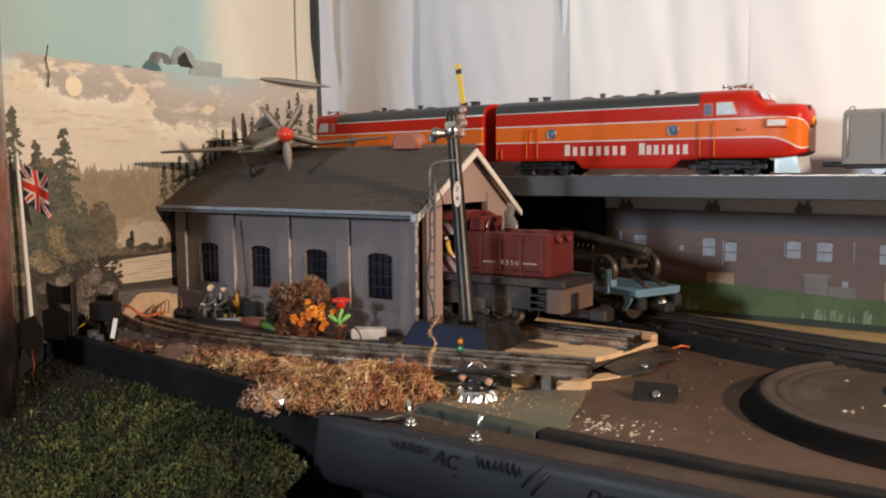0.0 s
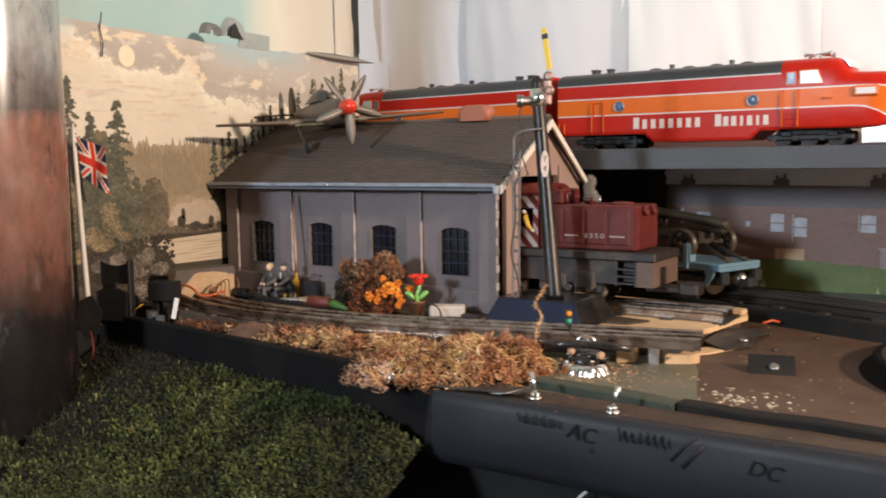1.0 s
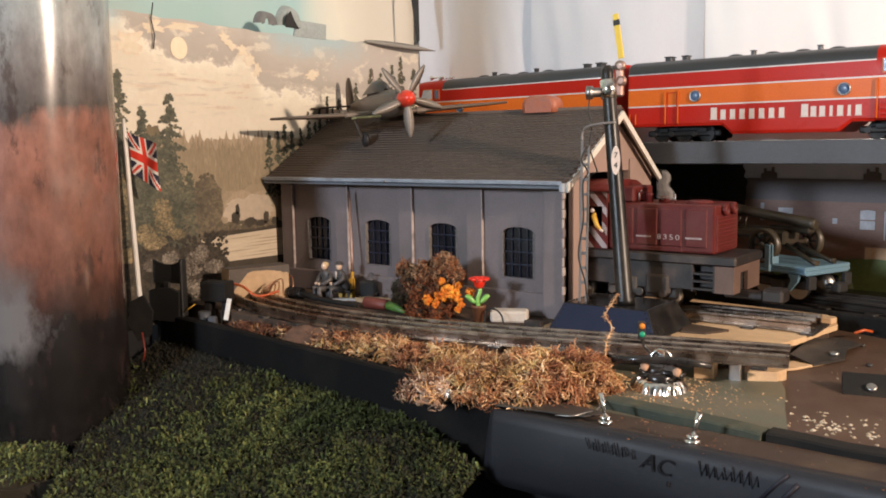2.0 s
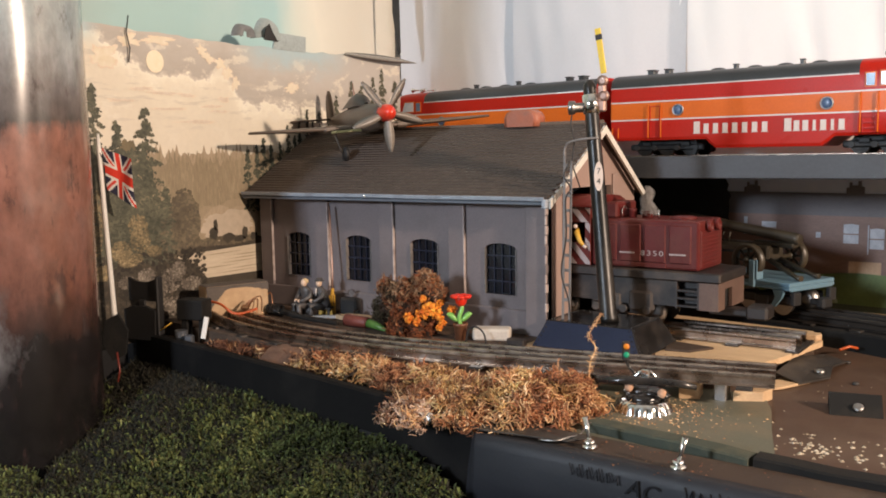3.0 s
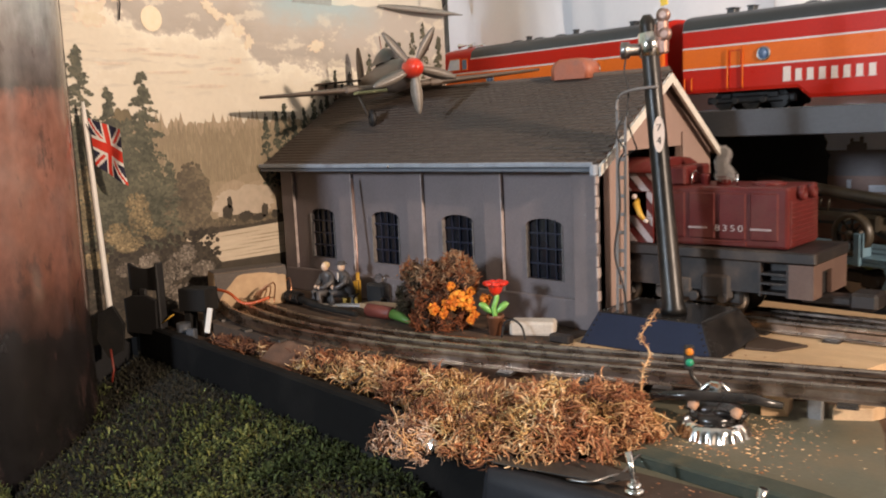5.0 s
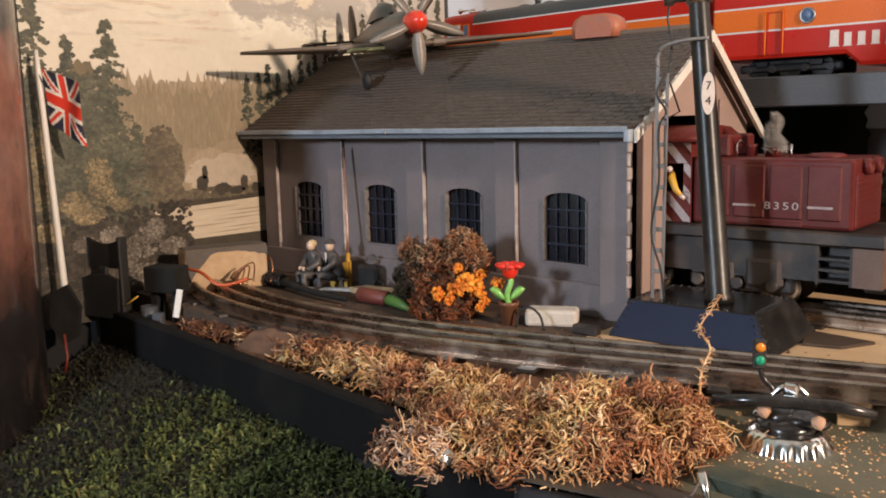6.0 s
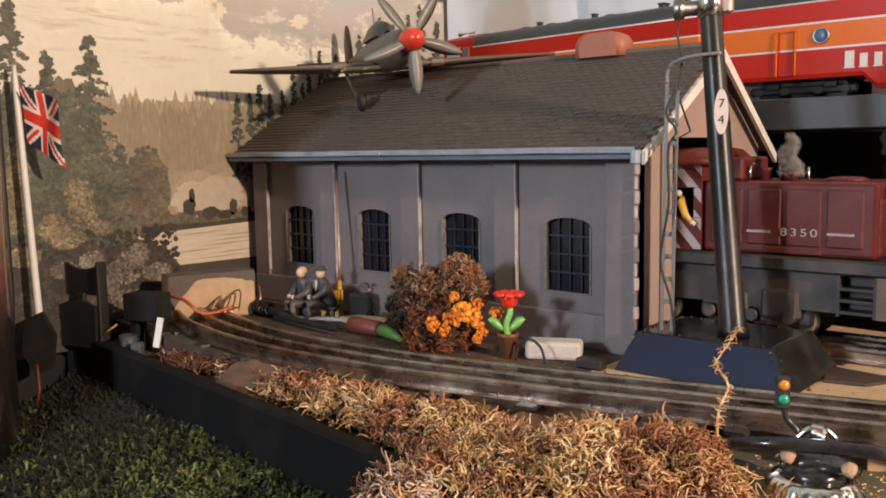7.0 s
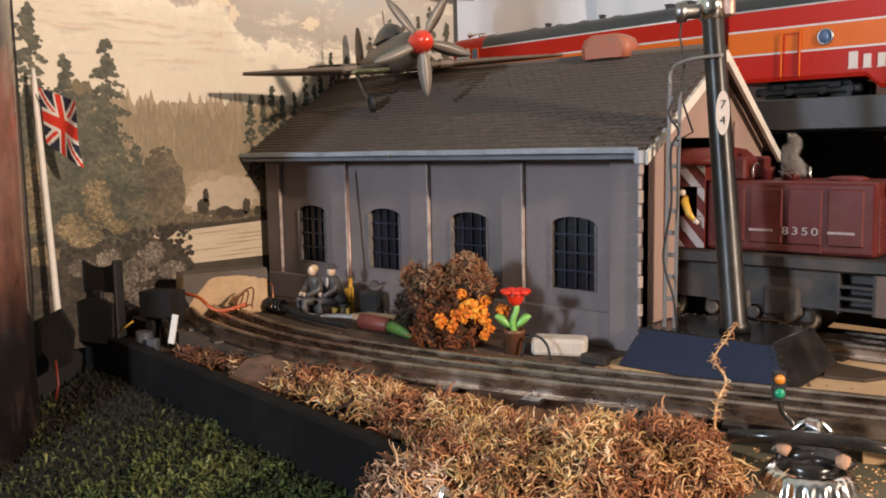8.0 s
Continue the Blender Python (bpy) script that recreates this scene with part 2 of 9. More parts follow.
def sky_print():
    """The printed sky of the poster: a torn taupe cloud bank with bright rims over cream haze, teal brushed along its top."""
    m = bpy.data.materials.new("sky_print")
    m.use_nodes = True
    n, l = m.node_tree.nodes, m.node_tree.links
    bsdf = n["Principled BSDF"]
    calc, span, cloudy, ramp, blend, stretched = add_nodes(m)
    tc, sep = n.new("ShaderNodeTexCoord"), n.new("ShaderNodeSeparateXYZ")
    at = tc.outputs["Object"]
    l.new(at, sep.inputs[0])
    y, z = sep.outputs[1], sep.outputs[2]
    # the cloud bank's lower edge, as a height for every place along the sheet
    along = n.new("ShaderNodeMapRange")
    along.inputs[1].default_value, along.inputs[2].default_value = 0.59, 1.07
    l.new(y, along.inputs[0])
    edge = ramp(along.outputs[0], [((p - 0.59) / 0.48, ((h - 0.2) / 0.12,) * 3) for p, h in (
        (0.59, 0.296), (0.630, 0.292), (0.650, 0.272), (0.664, 0.268), (0.685, 0.258), (0.715, 0.256), (0.752, 0.258), (0.772, 0.268), (0.784, 0.252), (0.797, 0.236), (0.835, 0.232), (0.871, 0.227), (0.93, 0.223), (1.07, 0.218))])
    edge = calc("MULTIPLY_ADD", edge, 0.12, 0.2)
    big, mid, tiny = cloudy(stretched(at, (1, 1, 1.5)), 26.0, 6.0, 0.6), cloudy(stretched(at, (1, 1, 1.3)), 70.0, 5.0, 0.6), cloudy(at, 210.0, 3.0)
    d = calc("DIVIDE", calc("SUBTRACT", z, edge), 0.011)
    d = calc("ADD", d, calc("MULTIPLY", calc("SUBTRACT", big, 0.5), 5.0))
    d = calc("ADD", d, calc("MULTIPLY", calc("SUBTRACT", mid, 0.5), 2.4))
    pos = span(d, -4.0, 5.0)
    tone = ramp(pos, [(0.0, (0.74, 0.64, 0.49)), (0.28, (0.79, 0.69, 0.53)), (0.40, (0.86, 0.77, 0.60)), (0.44, (0.88, 0.79, 0.63)), (0.475, (0.62, 0.54, 0.44)), (0.55, (0.46, 0.40, 0.335)), (0.80, (0.50, 0.44, 0.37)), (1.0, (0.56, 0.50, 0.43))])
    # bright breaks inside the bank, thin streaks under it
    breaks = cloudy(stretched(at, (1, 1, 1.8)), 34.0, 6.0, 0.62)
    tone = blend(calc("MULTIPLY", span(breaks, 0.56, 0.64), 0.75), tone, (0.80, 0.71, 0.56, 1))
    streak = cloudy(stretched(at, (1, 1, 7.0)), 22.0, 5.0, 0.6)
    tone = blend(calc("MULTIPLY", span(streak, 0.54, 0.66), calc("MULTIPLY", span(z, 0.196, 0.214), 0.55)), tone, (0.55, 0.475, 0.385, 1))
    haze = calc("MULTIPLY", span(z, 0.235, 0.196), 0.55)
    tone = blend(haze, tone, (0.76, 0.65, 0.50, 1))
    # teal overspray from the wall above
    band = calc("MULTIPLY", span(y, 0.775, 0.835), span(y, 0.985, 0.90))
    band = calc("MAXIMUM", band, span(y, 0.632, 0.600))
    reach = span(calc("ADD", z, calc("MULTIPLY", calc("SUBTRACT", big, 0.5), 0.05)), 0.268, 0.300)
    tone = blend(calc("MULTIPLY", calc("MULTIPLY", band, reach), 0.85), tone, (0.43, 0.57, 0.585, 1))
    tone = blend(calc("MULTIPLY", span(tiny, 0.35, 0.7), 0.10), tone, (0.50, 0.43, 0.34, 1))
    cast = n.new("ShaderNodeMix")
    cast.data_type, cast.blend_type = "RGBA", "MULTIPLY"
    cast.inputs[0].default_value, cast.inputs[7].default_value = 1.0, (0.95, 1.0, 1.07, 1)
    l.new(tone, cast.inputs[6])
    l.new(cast.outputs[2], bsdf.inputs["Base Color"])
    bsdf.inputs["Roughness"].default_value = 0.55
    return m


def brushed_wall():
    """Teal wall paint that fades into cream towards the corner, unevenly brushed."""
    m = bpy.data.materials.new("teal_wall")
    m.use_nodes = True
    n, l = m.node_tree.nodes, m.node_tree.links
    bsdf = n["Principled BSDF"]
    calc, span, cloudy, ramp, blend, stretched = add_nodes(m)
    tc, sep = n.new("ShaderNodeTexCoord"), n.new("ShaderNodeSeparateXYZ")
    l.new(tc.outputs["Object"], sep.inputs[0])
    big, fine = cloudy(stretched(tc.outputs["Object"], (1, 1, 0.6)), 9.0, 5.0), cloudy(tc.outputs["Object"], 320.0, 3.0)
    y = calc("ADD", sep.outputs[1], calc("MULTIPLY", calc("SUBTRACT", big, 0.5), 0.10))
    tone = ramp(span(y, 0.60, 1.08), [(0.0, (0.40, 0.52, 0.50)), (0.12, (0.40, 0.58, 0.575)), (0.55, (0.40, 0.60, 0.61)), (0.72, (0.41, 0.63, 0.65)), (0.82, (0.66, 0.74, 0.69)), (0.90, (0.80, 0.79, 0.70)), (1.0, (0.70, 0.68, 0.60))])
    tone = blend(calc("MULTIPLY", span(big, 0.5, 0.7), 0.25), tone, (0.56, 0.66, 0.63, 1))
    l.new(tone, bsdf.inputs["Base Color"])
    bsdf.inputs["Roughness"].default_value = 0.8
    bp = n.new("ShaderNodeBump")
    bp.inputs["Strength"].default_value, bp.inputs["Distance"].default_value = 0.15, 0.0006
    l.new(fine, bp.inputs["Height"])
    l.new(bp.outputs[0], bsdf.inputs["Normal"])
    return m


M["teal_wall"] = brushed_wall()


def print_ink(name, c1, c2, scale=40.0, fine=160.0, stretch=(1, 1, 1), amount=0.95):
    return material(name, c1, 0.55, color2=c2, scale=scale, amount=amount, fine=fine, stretch=stretch, bump=0.0, rough_var=0.05)


# ---- the room that closes the place ----
def plain_wall(name, x0, x1, y0, y1, z0, z1, mat):
    bm = bm_new()
    box(bm, x0, x1, y0, y1, z0, z1)
    return solo(name, bm, mat, "", "wall", kind="structure")


plain_wall("wall_west", -0.86, -0.79, -1.7, 1.26, -0.8, 1.7, M["teal_wall"])
plain_wall("wall_north", -0.79, 2.2, 1.165, 1.26, -0.8, 1.7, M["plain_wall"])
plain_wall("wall_east", 2.2, 2.26, -1.7, 1.26, -0.8, 1.7, M["plain_wall"])
plain_wall("wall_south", -0.79, 2.2, -1.7, -1.64, -0.8, 1.7, M["plain_wall"])
plain_wall("floor", -0.86, 2.26, -1.7, 1.26, -0.86, -0.8, M["dark_floor"])
plain_wall("ceiling", -0.86, 2.26, -1.7, 1.26, 1.7, 1.76, M["ceiling"])

# ---- the layout's board ----
BOARD = 0.003
layout = thing("layout_board", "brown-painted baseboard of the model railway with scuffed edges", "baseboard", at=(0.0, 0.8, BOARD), kind="structure")
bm = bm_new()
prism(bm, [(-0.715, 0.658), (-0.272, 0.594), (0.9, 0.612), (0.9, 1.164), (-0.715, 1.164)], BOARD - 0.02, BOARD, "z")
part("board_top", bm, M["board"], layout)
bm = bm_new()
prism(bm, [(-0.272, 0.5865), (-0.205, 0.589), (-0.205, 0.6), (-0.090, 0.612), (-0.101, 0.645), (-0.116, 0.690), (-0.129, 0.734), (-0.146, 0.772), (-0.30, 0.74), (-0.38, 0.62)], BOARD, BOARD + 0.0012, "z")
part("green_patch", bm, M["board_green"], layout, "faded green paint patch on the board")
bm = bm_new()
box(bm, -0.270, 0.9, 0.580, 0.616, BOARD - 0.018, BOARD + 0.003, 0.002)
part("front_rail", bm, M["brown_rail"], layout, "dirty brown wooden rail along the front")
bm = bm_new()
loops = []
for i in range(28):
    x = -0.262 + 1.162 * max(0.0, (i - 3) / 24) - 0.0024 * min(3, max(0, 3 - i))
    sway = 0.0012 * math.sin(i * 1.7) + (0.0045, 0.0016, 0.0004)[i] if i < 3 else 0.0012 * math.sin(i * 1.7)
    loops.append([Vector((x + (0.004 + z) * 0.16 * max(0, 3 - i) / 3, y + sway, z)) for y, z in ((0.584, 0.0072), (0.5765, 0.0060), (0.575, -0.001), (0.5745, -0.018), (0.576, -0.036), (0.580, -0.044), (0.584, -0.044), (0.581, -0.018))])
rings(bm, loops)
part("fascia", bm, M["fascia"], layout, "blue-grey fascia cloth with marker writing")
bm = bm_new()
pts = [(-0.738, 0.652), (-0.66, 0.643), (-0.56, 0.6305), (-0.45, 0.6160), (-0.36, 0.6040), (-0.268, 0.5915)]
loops = []
for x, y in pts:
    loops.append([Vector((x, y, z)) + Vector((0.0, d, 0)) for d, z in ((-0.0055, -0.046), (-0.005, 0.010), (-0.003, 0.0115), (0.004, 0.0110), (0.006, -0.046))])
rings(bm, loops, smooth=False)
part("edge_strip", bm, M["black_edge"], layout, "matt black edging strip")


def strip(x0, y0, x1, y1, w, h, mat, label):
    bm = bm_new()
    a, b = Vector((x0, y0, BOARD)), Vector((x1, y1, BOARD))
    d = (b - a).normalized()
    u = Vector((-d.y, d.x, 0)) * w / 2
    loops = []
    k = max(4, int((b - a).length / 0.02))
    for i in range(k + 1):
        p = a.lerp(b, i / k) + u * 0.10 * math.sin(i * 2.1)
        hh = h * (1 + 0.06 * math.sin(i * 1.3 + x0 * 40))
        loops.append([p - u, p - u * 0.96 + Vector((0, 0, hh * 0.85)), p - u * 0.8 + Vector((0, 0, hh)), p + u * 0.8 + Vector((0, 0, hh)), p + u * 0.96 + Vector((0, 0, hh * 0.85)), p + u])
    rings(bm, loops, smooth=False)
    return solo("foam_strip", bm, mat, label, "foam strip", group="foam strips along the front")


strip(-0.212, 0.632, -0.106, 0.621, 0.015, 0.0075, M["foam_green"], "dusty dark green foam strip along the board's front")
strip(-0.104, 0.621, 0.60, 0.611, 0.014, 0.0080, M["foam_black"], "dusty black foam strip along the board's front")

# ---- the poster on the west wall ----
PX = -0.717
poster = thing("landscape_poster", "faded landscape poster of a misty lake and pines", "poster", at=(PX, 0.84, 0.0))


def ink(name, poly, k, mat, label=""):
    bm = bm_new()
    poly = [(y, min(z, 0.3045 - 0.006 * math.sin((y - 0.57) * 6.0))) for y, z in poly]
    f = bm.faces.new([bm.verts.new((PX + 0.00012 * k, y, z)) for y, z in poly])
    return part(name, bm, mat, poster, label)


bm = bm_new()
loops = []
rnd = random.Random(5)
for i in range(40):
    y = 0.592 + (1.068 - 0.592) * i / 39
    top = 0.307 - 0.006 * math.sin((y - 0.57) * 6.0) + 0.0012 * rnd.uniform(-1, 1)
    lean = 0.0015 * math.sin(i * 0.5)
    loops.append([Vector((PX + lean * 0.2, y, 0.0)), Vector((PX, y, 0.15)), Vector((PX, y, top)), Vector((PX - 0.002, y, top)), Vector((PX - 0.002, y, 0.15)), Vector((PX - 0.002, y, 0.0))])
rings(bm, loops, smooth=False)
part("sky_sheet", bm, sky_print(), poster)

INK = {
    "far": print_ink("far_forest_ink", (0.32, 0.25, 0.165), (0.25, 0.20, 0.13), 16, 260, (1, 6, 1)),
    "haze": print_ink("haze_ink", (0.42, 0.33, 0.23), (0.33, 0.26, 0.18), 20, 200, (1, 5, 1)),
    "pine": print_ink("pine_ink", (0.085, 0.085, 0.055), (0.045, 0.048, 0.034), 60, 420),
    "dark": print_ink("dark_bank_ink", (0.075, 0.06, 0.042), (0.035, 0.03, 0.024), 50, 300),
    "bush": print_ink("bush_ink", (0.22, 0.17, 0.095), (0.12, 0.098, 0.06), 90, 420),
    "water": print_ink("water_ink", (0.66, 0.56, 0.43), (0.54, 0.45, 0.33), 30, 220, (1, 0.6, 6)),
    "mist": print_ink("mist_ink", (0.55, 0.46, 0.36), (0.45, 0.37, 0.28), 20, 120),
    "moon": print_ink("moon_ink", (0.88, 0.77, 0.58), (0.84, 0.72, 0.53), 30, 200, amount=0.4),
    "pale": print_ink("pale_cloud_ink", (0.82, 0.74, 0.58), (0.70, 0.62, 0.48), 30, 200),
}


def treeline(y0, y1, base, top, jag, n, rnd):
    pts = [(y1, base), ]
    pts = [(y0, base), (y1, base)]
    up = []
    for i in range(n + 1):
        y = y1 + (y0 - y1) * i / n
        t = top + jag * rnd.uniform(-0.4, 1.0) * (1.0 if i % 2 else 0.1)
        up.append((y, t))
    return pts + up


TONE = {
    "pine": island_material("pine_dabs", [(0.0, (0.026, 0.030, 0.022)), (0.5, (0.056, 0.062, 0.042)), (0.85, (0.095, 0.094, 0.062)), (1.0, (0.15, 0.135, 0.085))], 0.55),
    "shore": island_material("shore_dabs", [(0.0, (0.016, 0.013, 0.010)), (0.6, (0.040, 0.032, 0.022)), (0.9, (0.085, 0.066, 0.045)), (1.0, (0.20, 0.165, 0.12))], 0.55),
    "fir": island_material("fir_dabs", [(0.0, (0.040, 0.042, 0.030)), (0.45, (0.080, 0.082, 0.055)), (0.8, (0.125, 0.120, 0.080)), (1.0, (0.20, 0.175, 0.115))], 0.55),
    "mound": island_material("mound_dabs", [(0.0, (0.070, 0.058, 0.040)), (0.5, (0.130, 0.104, 0.068)), (1.0, (0.21, 0.168, 0.108))], 0.55),
    "leaf": island_material("leaf_dabs", [(0.0, (0.060, 0.050, 0.030)), (0.4, (0.16, 0.125, 0.070)), (0.75, (0.30, 0.23, 0.125)), (1.0, (0.46, 0.36, 0.21))], 0.55),
    "reed": island_material("reed_dabs", [(0.0, (0.235, 0.185, 0.12)), (0.5, (0.30, 0.24, 0.155)), (1.0, (0.38, 0.305, 0.205))], 0.55),
    "stone": island_material("stone_dabs", [(0.0, (0.035, 0.030, 0.025)), (0.5, (0.14, 0.115, 0.09)), (0.8, (0.26, 0.225, 0.185)), (1.0, (0.40, 0.35, 0.28))], 0.55),
}


def dabs(name, count, place, k, mat, seed, size, aspect=1.0, label=""):
    """Printed foliage: many small ragged dabs of ink, laid on one another."""
    rnd = random.Random(seed)
    verts, faces, made = [], [], 0
    while made < count:
        p = place(rnd)
        if p is None:
            continue
        y, z = p[0], p[1]
        r = rnd.uniform(*size) * (p[2] if len(p) > 2 else 1.0)
        tilt = p[3] if len(p) > 3 else rnd.uniform(-0.4, 0.4)
        b, n = len(verts), 6
        x = PX + 0.00012 * k + 0.00010 * made / count
        for i in range(n):
            a = 2 * math.pi * i / n
            u, v = r * aspect * math.cos(a) * rnd.uniform(0.6, 1.25), r * math.sin(a) * rnd.uniform(0.6, 1.25)
            verts.append((x, y + u * math.cos(tilt) - v * math.sin(tilt), z + u * math.sin(tilt) + v * math.cos(tilt)))
        faces.append(tuple(range(b, b + n)))
        made += 1
    me = bpy.data.meshes.new(name)
    me.from_pydata(verts, [], faces)
    me.materials.append(mat)
    ob = new(name, me)
    ob.parent, ob.matrix_parent_inverse = poster, AT[poster.name].inverted()
    return tagged(ob, label)


def fir_place(yc, z0, z1, w, seed):
    """Places for a fir's dabs: drooping boughs of uneven length on a thin trunk."""
    r = random.Random(seed)
    boughs, z = [], z1 - 0.004
    while z > z0:
        f = (z1 - z) / (z1 - z0)
        for s_ in (-1, 1):
            boughs.append((z + r.uniform(-0.003, 0.003), s_ * w * (0.10 + 0.90 * f ** 0.7) * r.uniform(0.35, 1.15), r.uniform(0.05, 0.55)))
        z -= r.uniform(0.0045, 0.0085) * (0.6 + 0.7 * f)

    def place(rnd):
        if rnd.random() < 0.10:
            return yc + rnd.gauss(0, 0.0006), rnd.uniform(z0, z1), 0.6, 1.5
        zb, reach, droop = rnd.choice(boughs)
        q = rnd.random() ** 0.75
        return yc + reach * q, zb - abs(reach) * q * droop + rnd.gauss(0, 0.0017 * (1.25 - q)), 1.15 - 0.45 * q, rnd.uniform(-0.5, 0.5)
    return place


rnd = random.Random(11)
INK["soft"] = print_ink("soft_cloud_ink", (0.60, 0.515, 0.425), (0.70, 0.60, 0.49), 24, 200)
INK["reedy"] = print_ink("reedy_ink", (0.36, 0.285, 0.19), (0.31, 0.245, 0.165), 30, 260, (1, 6, 1))
INK["haze_a"] = print_ink("thin_cloud_ink", (0.70, 0.595, 0.475), (0.78, 0.66, 0.52), 24, 200)
INK["mound"] = print_ink("mound_ink", (0.125, 0.10, 0.068), (0.075, 0.062, 0.045), 90, 420)


def ragged(y, z, ry, rz, seed, n=110, amount=0.55, tilt=0.0):
    """A cloud or bush outline, uneven at several scales."""
    off = Vector((seed * 3.7, seed * 1.3, 0))
    out = []
    for i in range(n):
        a = 2 * math.pi * i / n
        c = Vector((math.cos(a), math.sin(a), 0))
        r = 1 + amount * (noise.noise(c * 1.3 + off) + 0.6 * noise.noise(c * 3.1 + off) + 0.4 * noise.noise(c * 7.0 + off) + 0.25 * noise.noise(c * 16 + off))
        u, v = ry * c.x * r, rz * c.y * r
        out.append((y + u * math.cos(tilt) - v * math.sin(tilt), z + u * math.sin(tilt) + v * math.cos(tilt)))
    return out


ink("far_forest", treeline(0.60, 1.066, 0.10, 0.184, 0.012, 190, rnd), 1, INK["haze"])
ink("near_forest", treeline(0.60, 0.93, 0.055, 0.174, 0.012, 150, rnd), 2, INK["far"])
reeds = dabs("reed_bank", 2600, lambda r: (r.uniform(0.60, 0.93), 0.105 + 0.078 * r.random(), 1.0, r.uniform(-.06, .06)), 3, TONE["reed"], 71, (0.0025, 0.007), 0.14)
tagged(reeds, kind="stuff")
k_ = 0
for y, z, ry, rz in ((0.742, 0.2905, 0.0060, 0.0042), (0.750, 0.2835, 0.0095, 0.0042), (0.766, 0.2790, 0.0075, 0.0052), (0.775, 0.2690, 0.0065, 0.0070), (0.786, 0.2580, 0.0050, 0.0065), (0.690, 0.2965, 0.0170, 0.0042), (0.655, 0.2930, 0.0110, 0.0060), (0.628, 0.2760, 0.0150, 0.0085), (0.868, 0.2580, 0.0100, 0.0060)):
    k_ += 1
    for g, tone in ((1.0, "haze_a"), (0.82, "pale")):
        ink("pale_cloud", ragged(y, z, ry * g, rz * g, k_ + 0.03 * g, tilt=-0.45 if 0.73 < y < 0.80 else 0.05, amount=0.6), 3.4 + 0.02 * k_ + (0.3 if g < 1 else 0), INK[tone])
for y, z, ry, rz in ((0.694, 0.2445, 0.0170, 0.0016), (0.668, 0.2480, 0.0130, 0.0020), (0.722, 0.2435, 0.0090, 0.0018), (0.752, 0.2330, 0.0120, 0.0016), (0.768, 0.2410, 0.0085, 0.0034), (0.700, 0.2290, 0.0200, 0.0012), (0.735, 0.2170, 0.0240, 0.0018), (0.762, 0.2280, 0.0140, 0.0012), (0.645, 0.2360, 0.0160, 0.0014)):
    k_ += 1
    for g, tone in ((1.0, "haze_a"), (0.8, "soft")):
        ink("streak_cloud", ragged(y, z, ry * g, rz * g, k_ + 0.03 * g, tilt=0.02, amount=0.6), 3.4 + 0.02 * k_ + (0.3 if g < 1 else 0), INK[tone])
ink("moon", [(0.6845 + 0.0102 * math.cos(a), 0.2752 + 0.0110 * math.sin(a)) for a in (2 * math.pi * i / 28 for i in range(28))], 5.2, INK["moon"])
for g, tone in ((1.25, "reedy"), (1.0, "haze"), (0.75, "mist")):
    ink("mist_patch", ragged(0.768, 0.106, 0.044 * g, 0.021 * g, 91 + g, amount=0.3), 4 + 0.1 / g, INK[tone])
ink("dark_shore", treeline(0.640, 0.93, 0.070, 0.0905, 0.006, 60, rnd), 4.5, INK["dark"])
ink("lake", [(0.679, 0.0835), (0.720, 0.0805), (0.805, 0.0830), (0.93, 0.0860), (0.93, 0.050), (0.735, 0.053), (0.715, 0.068)], 5, INK["water"])
for i in range(7):
    y, z = rnd.uniform(0.735, 0.80), 0.056 + 0.0035 * i
    ink("lake_ripple", [(y - 0.030, z), (y, z - 0.0004), (y + 0.034, z + 0.0006), (y, z + 0.0008)], 5.3, INK["haze"])
for i, (yc, z0, z1, w) in enumerate(((0.669, 0.120, 0.227, 0.027), (0.637, 0.125, 0.217, 0.021), (0.613, 0.120, 0.250, 0.023), (0.595, 0.13, 0.285, 0.020), (0.689, 0.080, 0.152, 0.018), (0.653, 0.09, 0.190, 0.024), (0.625, 0.09, 0.190, 0.022))):
    dabs("pine_tree", 900, fir_place(yc, z0, z1, w, 600 + i), 5.5 + 0.5 * (i % 3), TONE["fir"], 80 + i, (0.0007, 0.0019), 1.5)
ink("round_tree", ragged(0.648, 0.186, 0.010, 0.012, 92, amount=0.3), 5.2, INK["bush"])
rp = random.Random(90)
for i in range(12):
    dabs("corner_pine", 330, fir_place(0.800 + 0.0115 * i + rp.uniform(-.003, .003), 0.12, 0.188 + 0.006 * i * rp.uniform(0.3, 1.0), rp.uniform(0.008, 0.013), 700 + i), 5, TONE["pine"], 100 + i, (0.0006, 0.0016), 1.5)
for yc, z1 in ((0.943, 0.246), (0.972, 0.272), (0.989, 0.266), (1.012, 0.279), (1.030, 0.290), (1.056, 0.276)):
    dabs("corner_pine", 330, fir_place(yc, 0.19, z1, 0.016, int(yc * 900)), 5, TONE["fir"], int(yc * 1000), (0.0007, 0.0018), 1.5)
ink("left_wood", ragged(0.640, 0.112, 0.052, 0.042, 93, amount=0.25), 5.1, INK["pine"])
wood = dabs("wood_foliage", 2600, lambda r: (lambda h: (0.597 + (0.104 - 0.30 * (h - 0.075)) * r.random() ** 0.9, h, 1.0))(0.075 + 0.112 * r.random()), 6, TONE["fir"], 75, (0.0008, 0.0024), 1.2)
tagged(wood, kind="stuff")
ink("dark_mound", ragged(0.710, 0.112, 0.020, 0.033, 94, amount=0.16), 5.6, INK["mound"])
ink("dark_mound", ragged(0.693, 0.098, 0.016, 0.022, 95, amount=0.2), 5.7, INK["mound"])
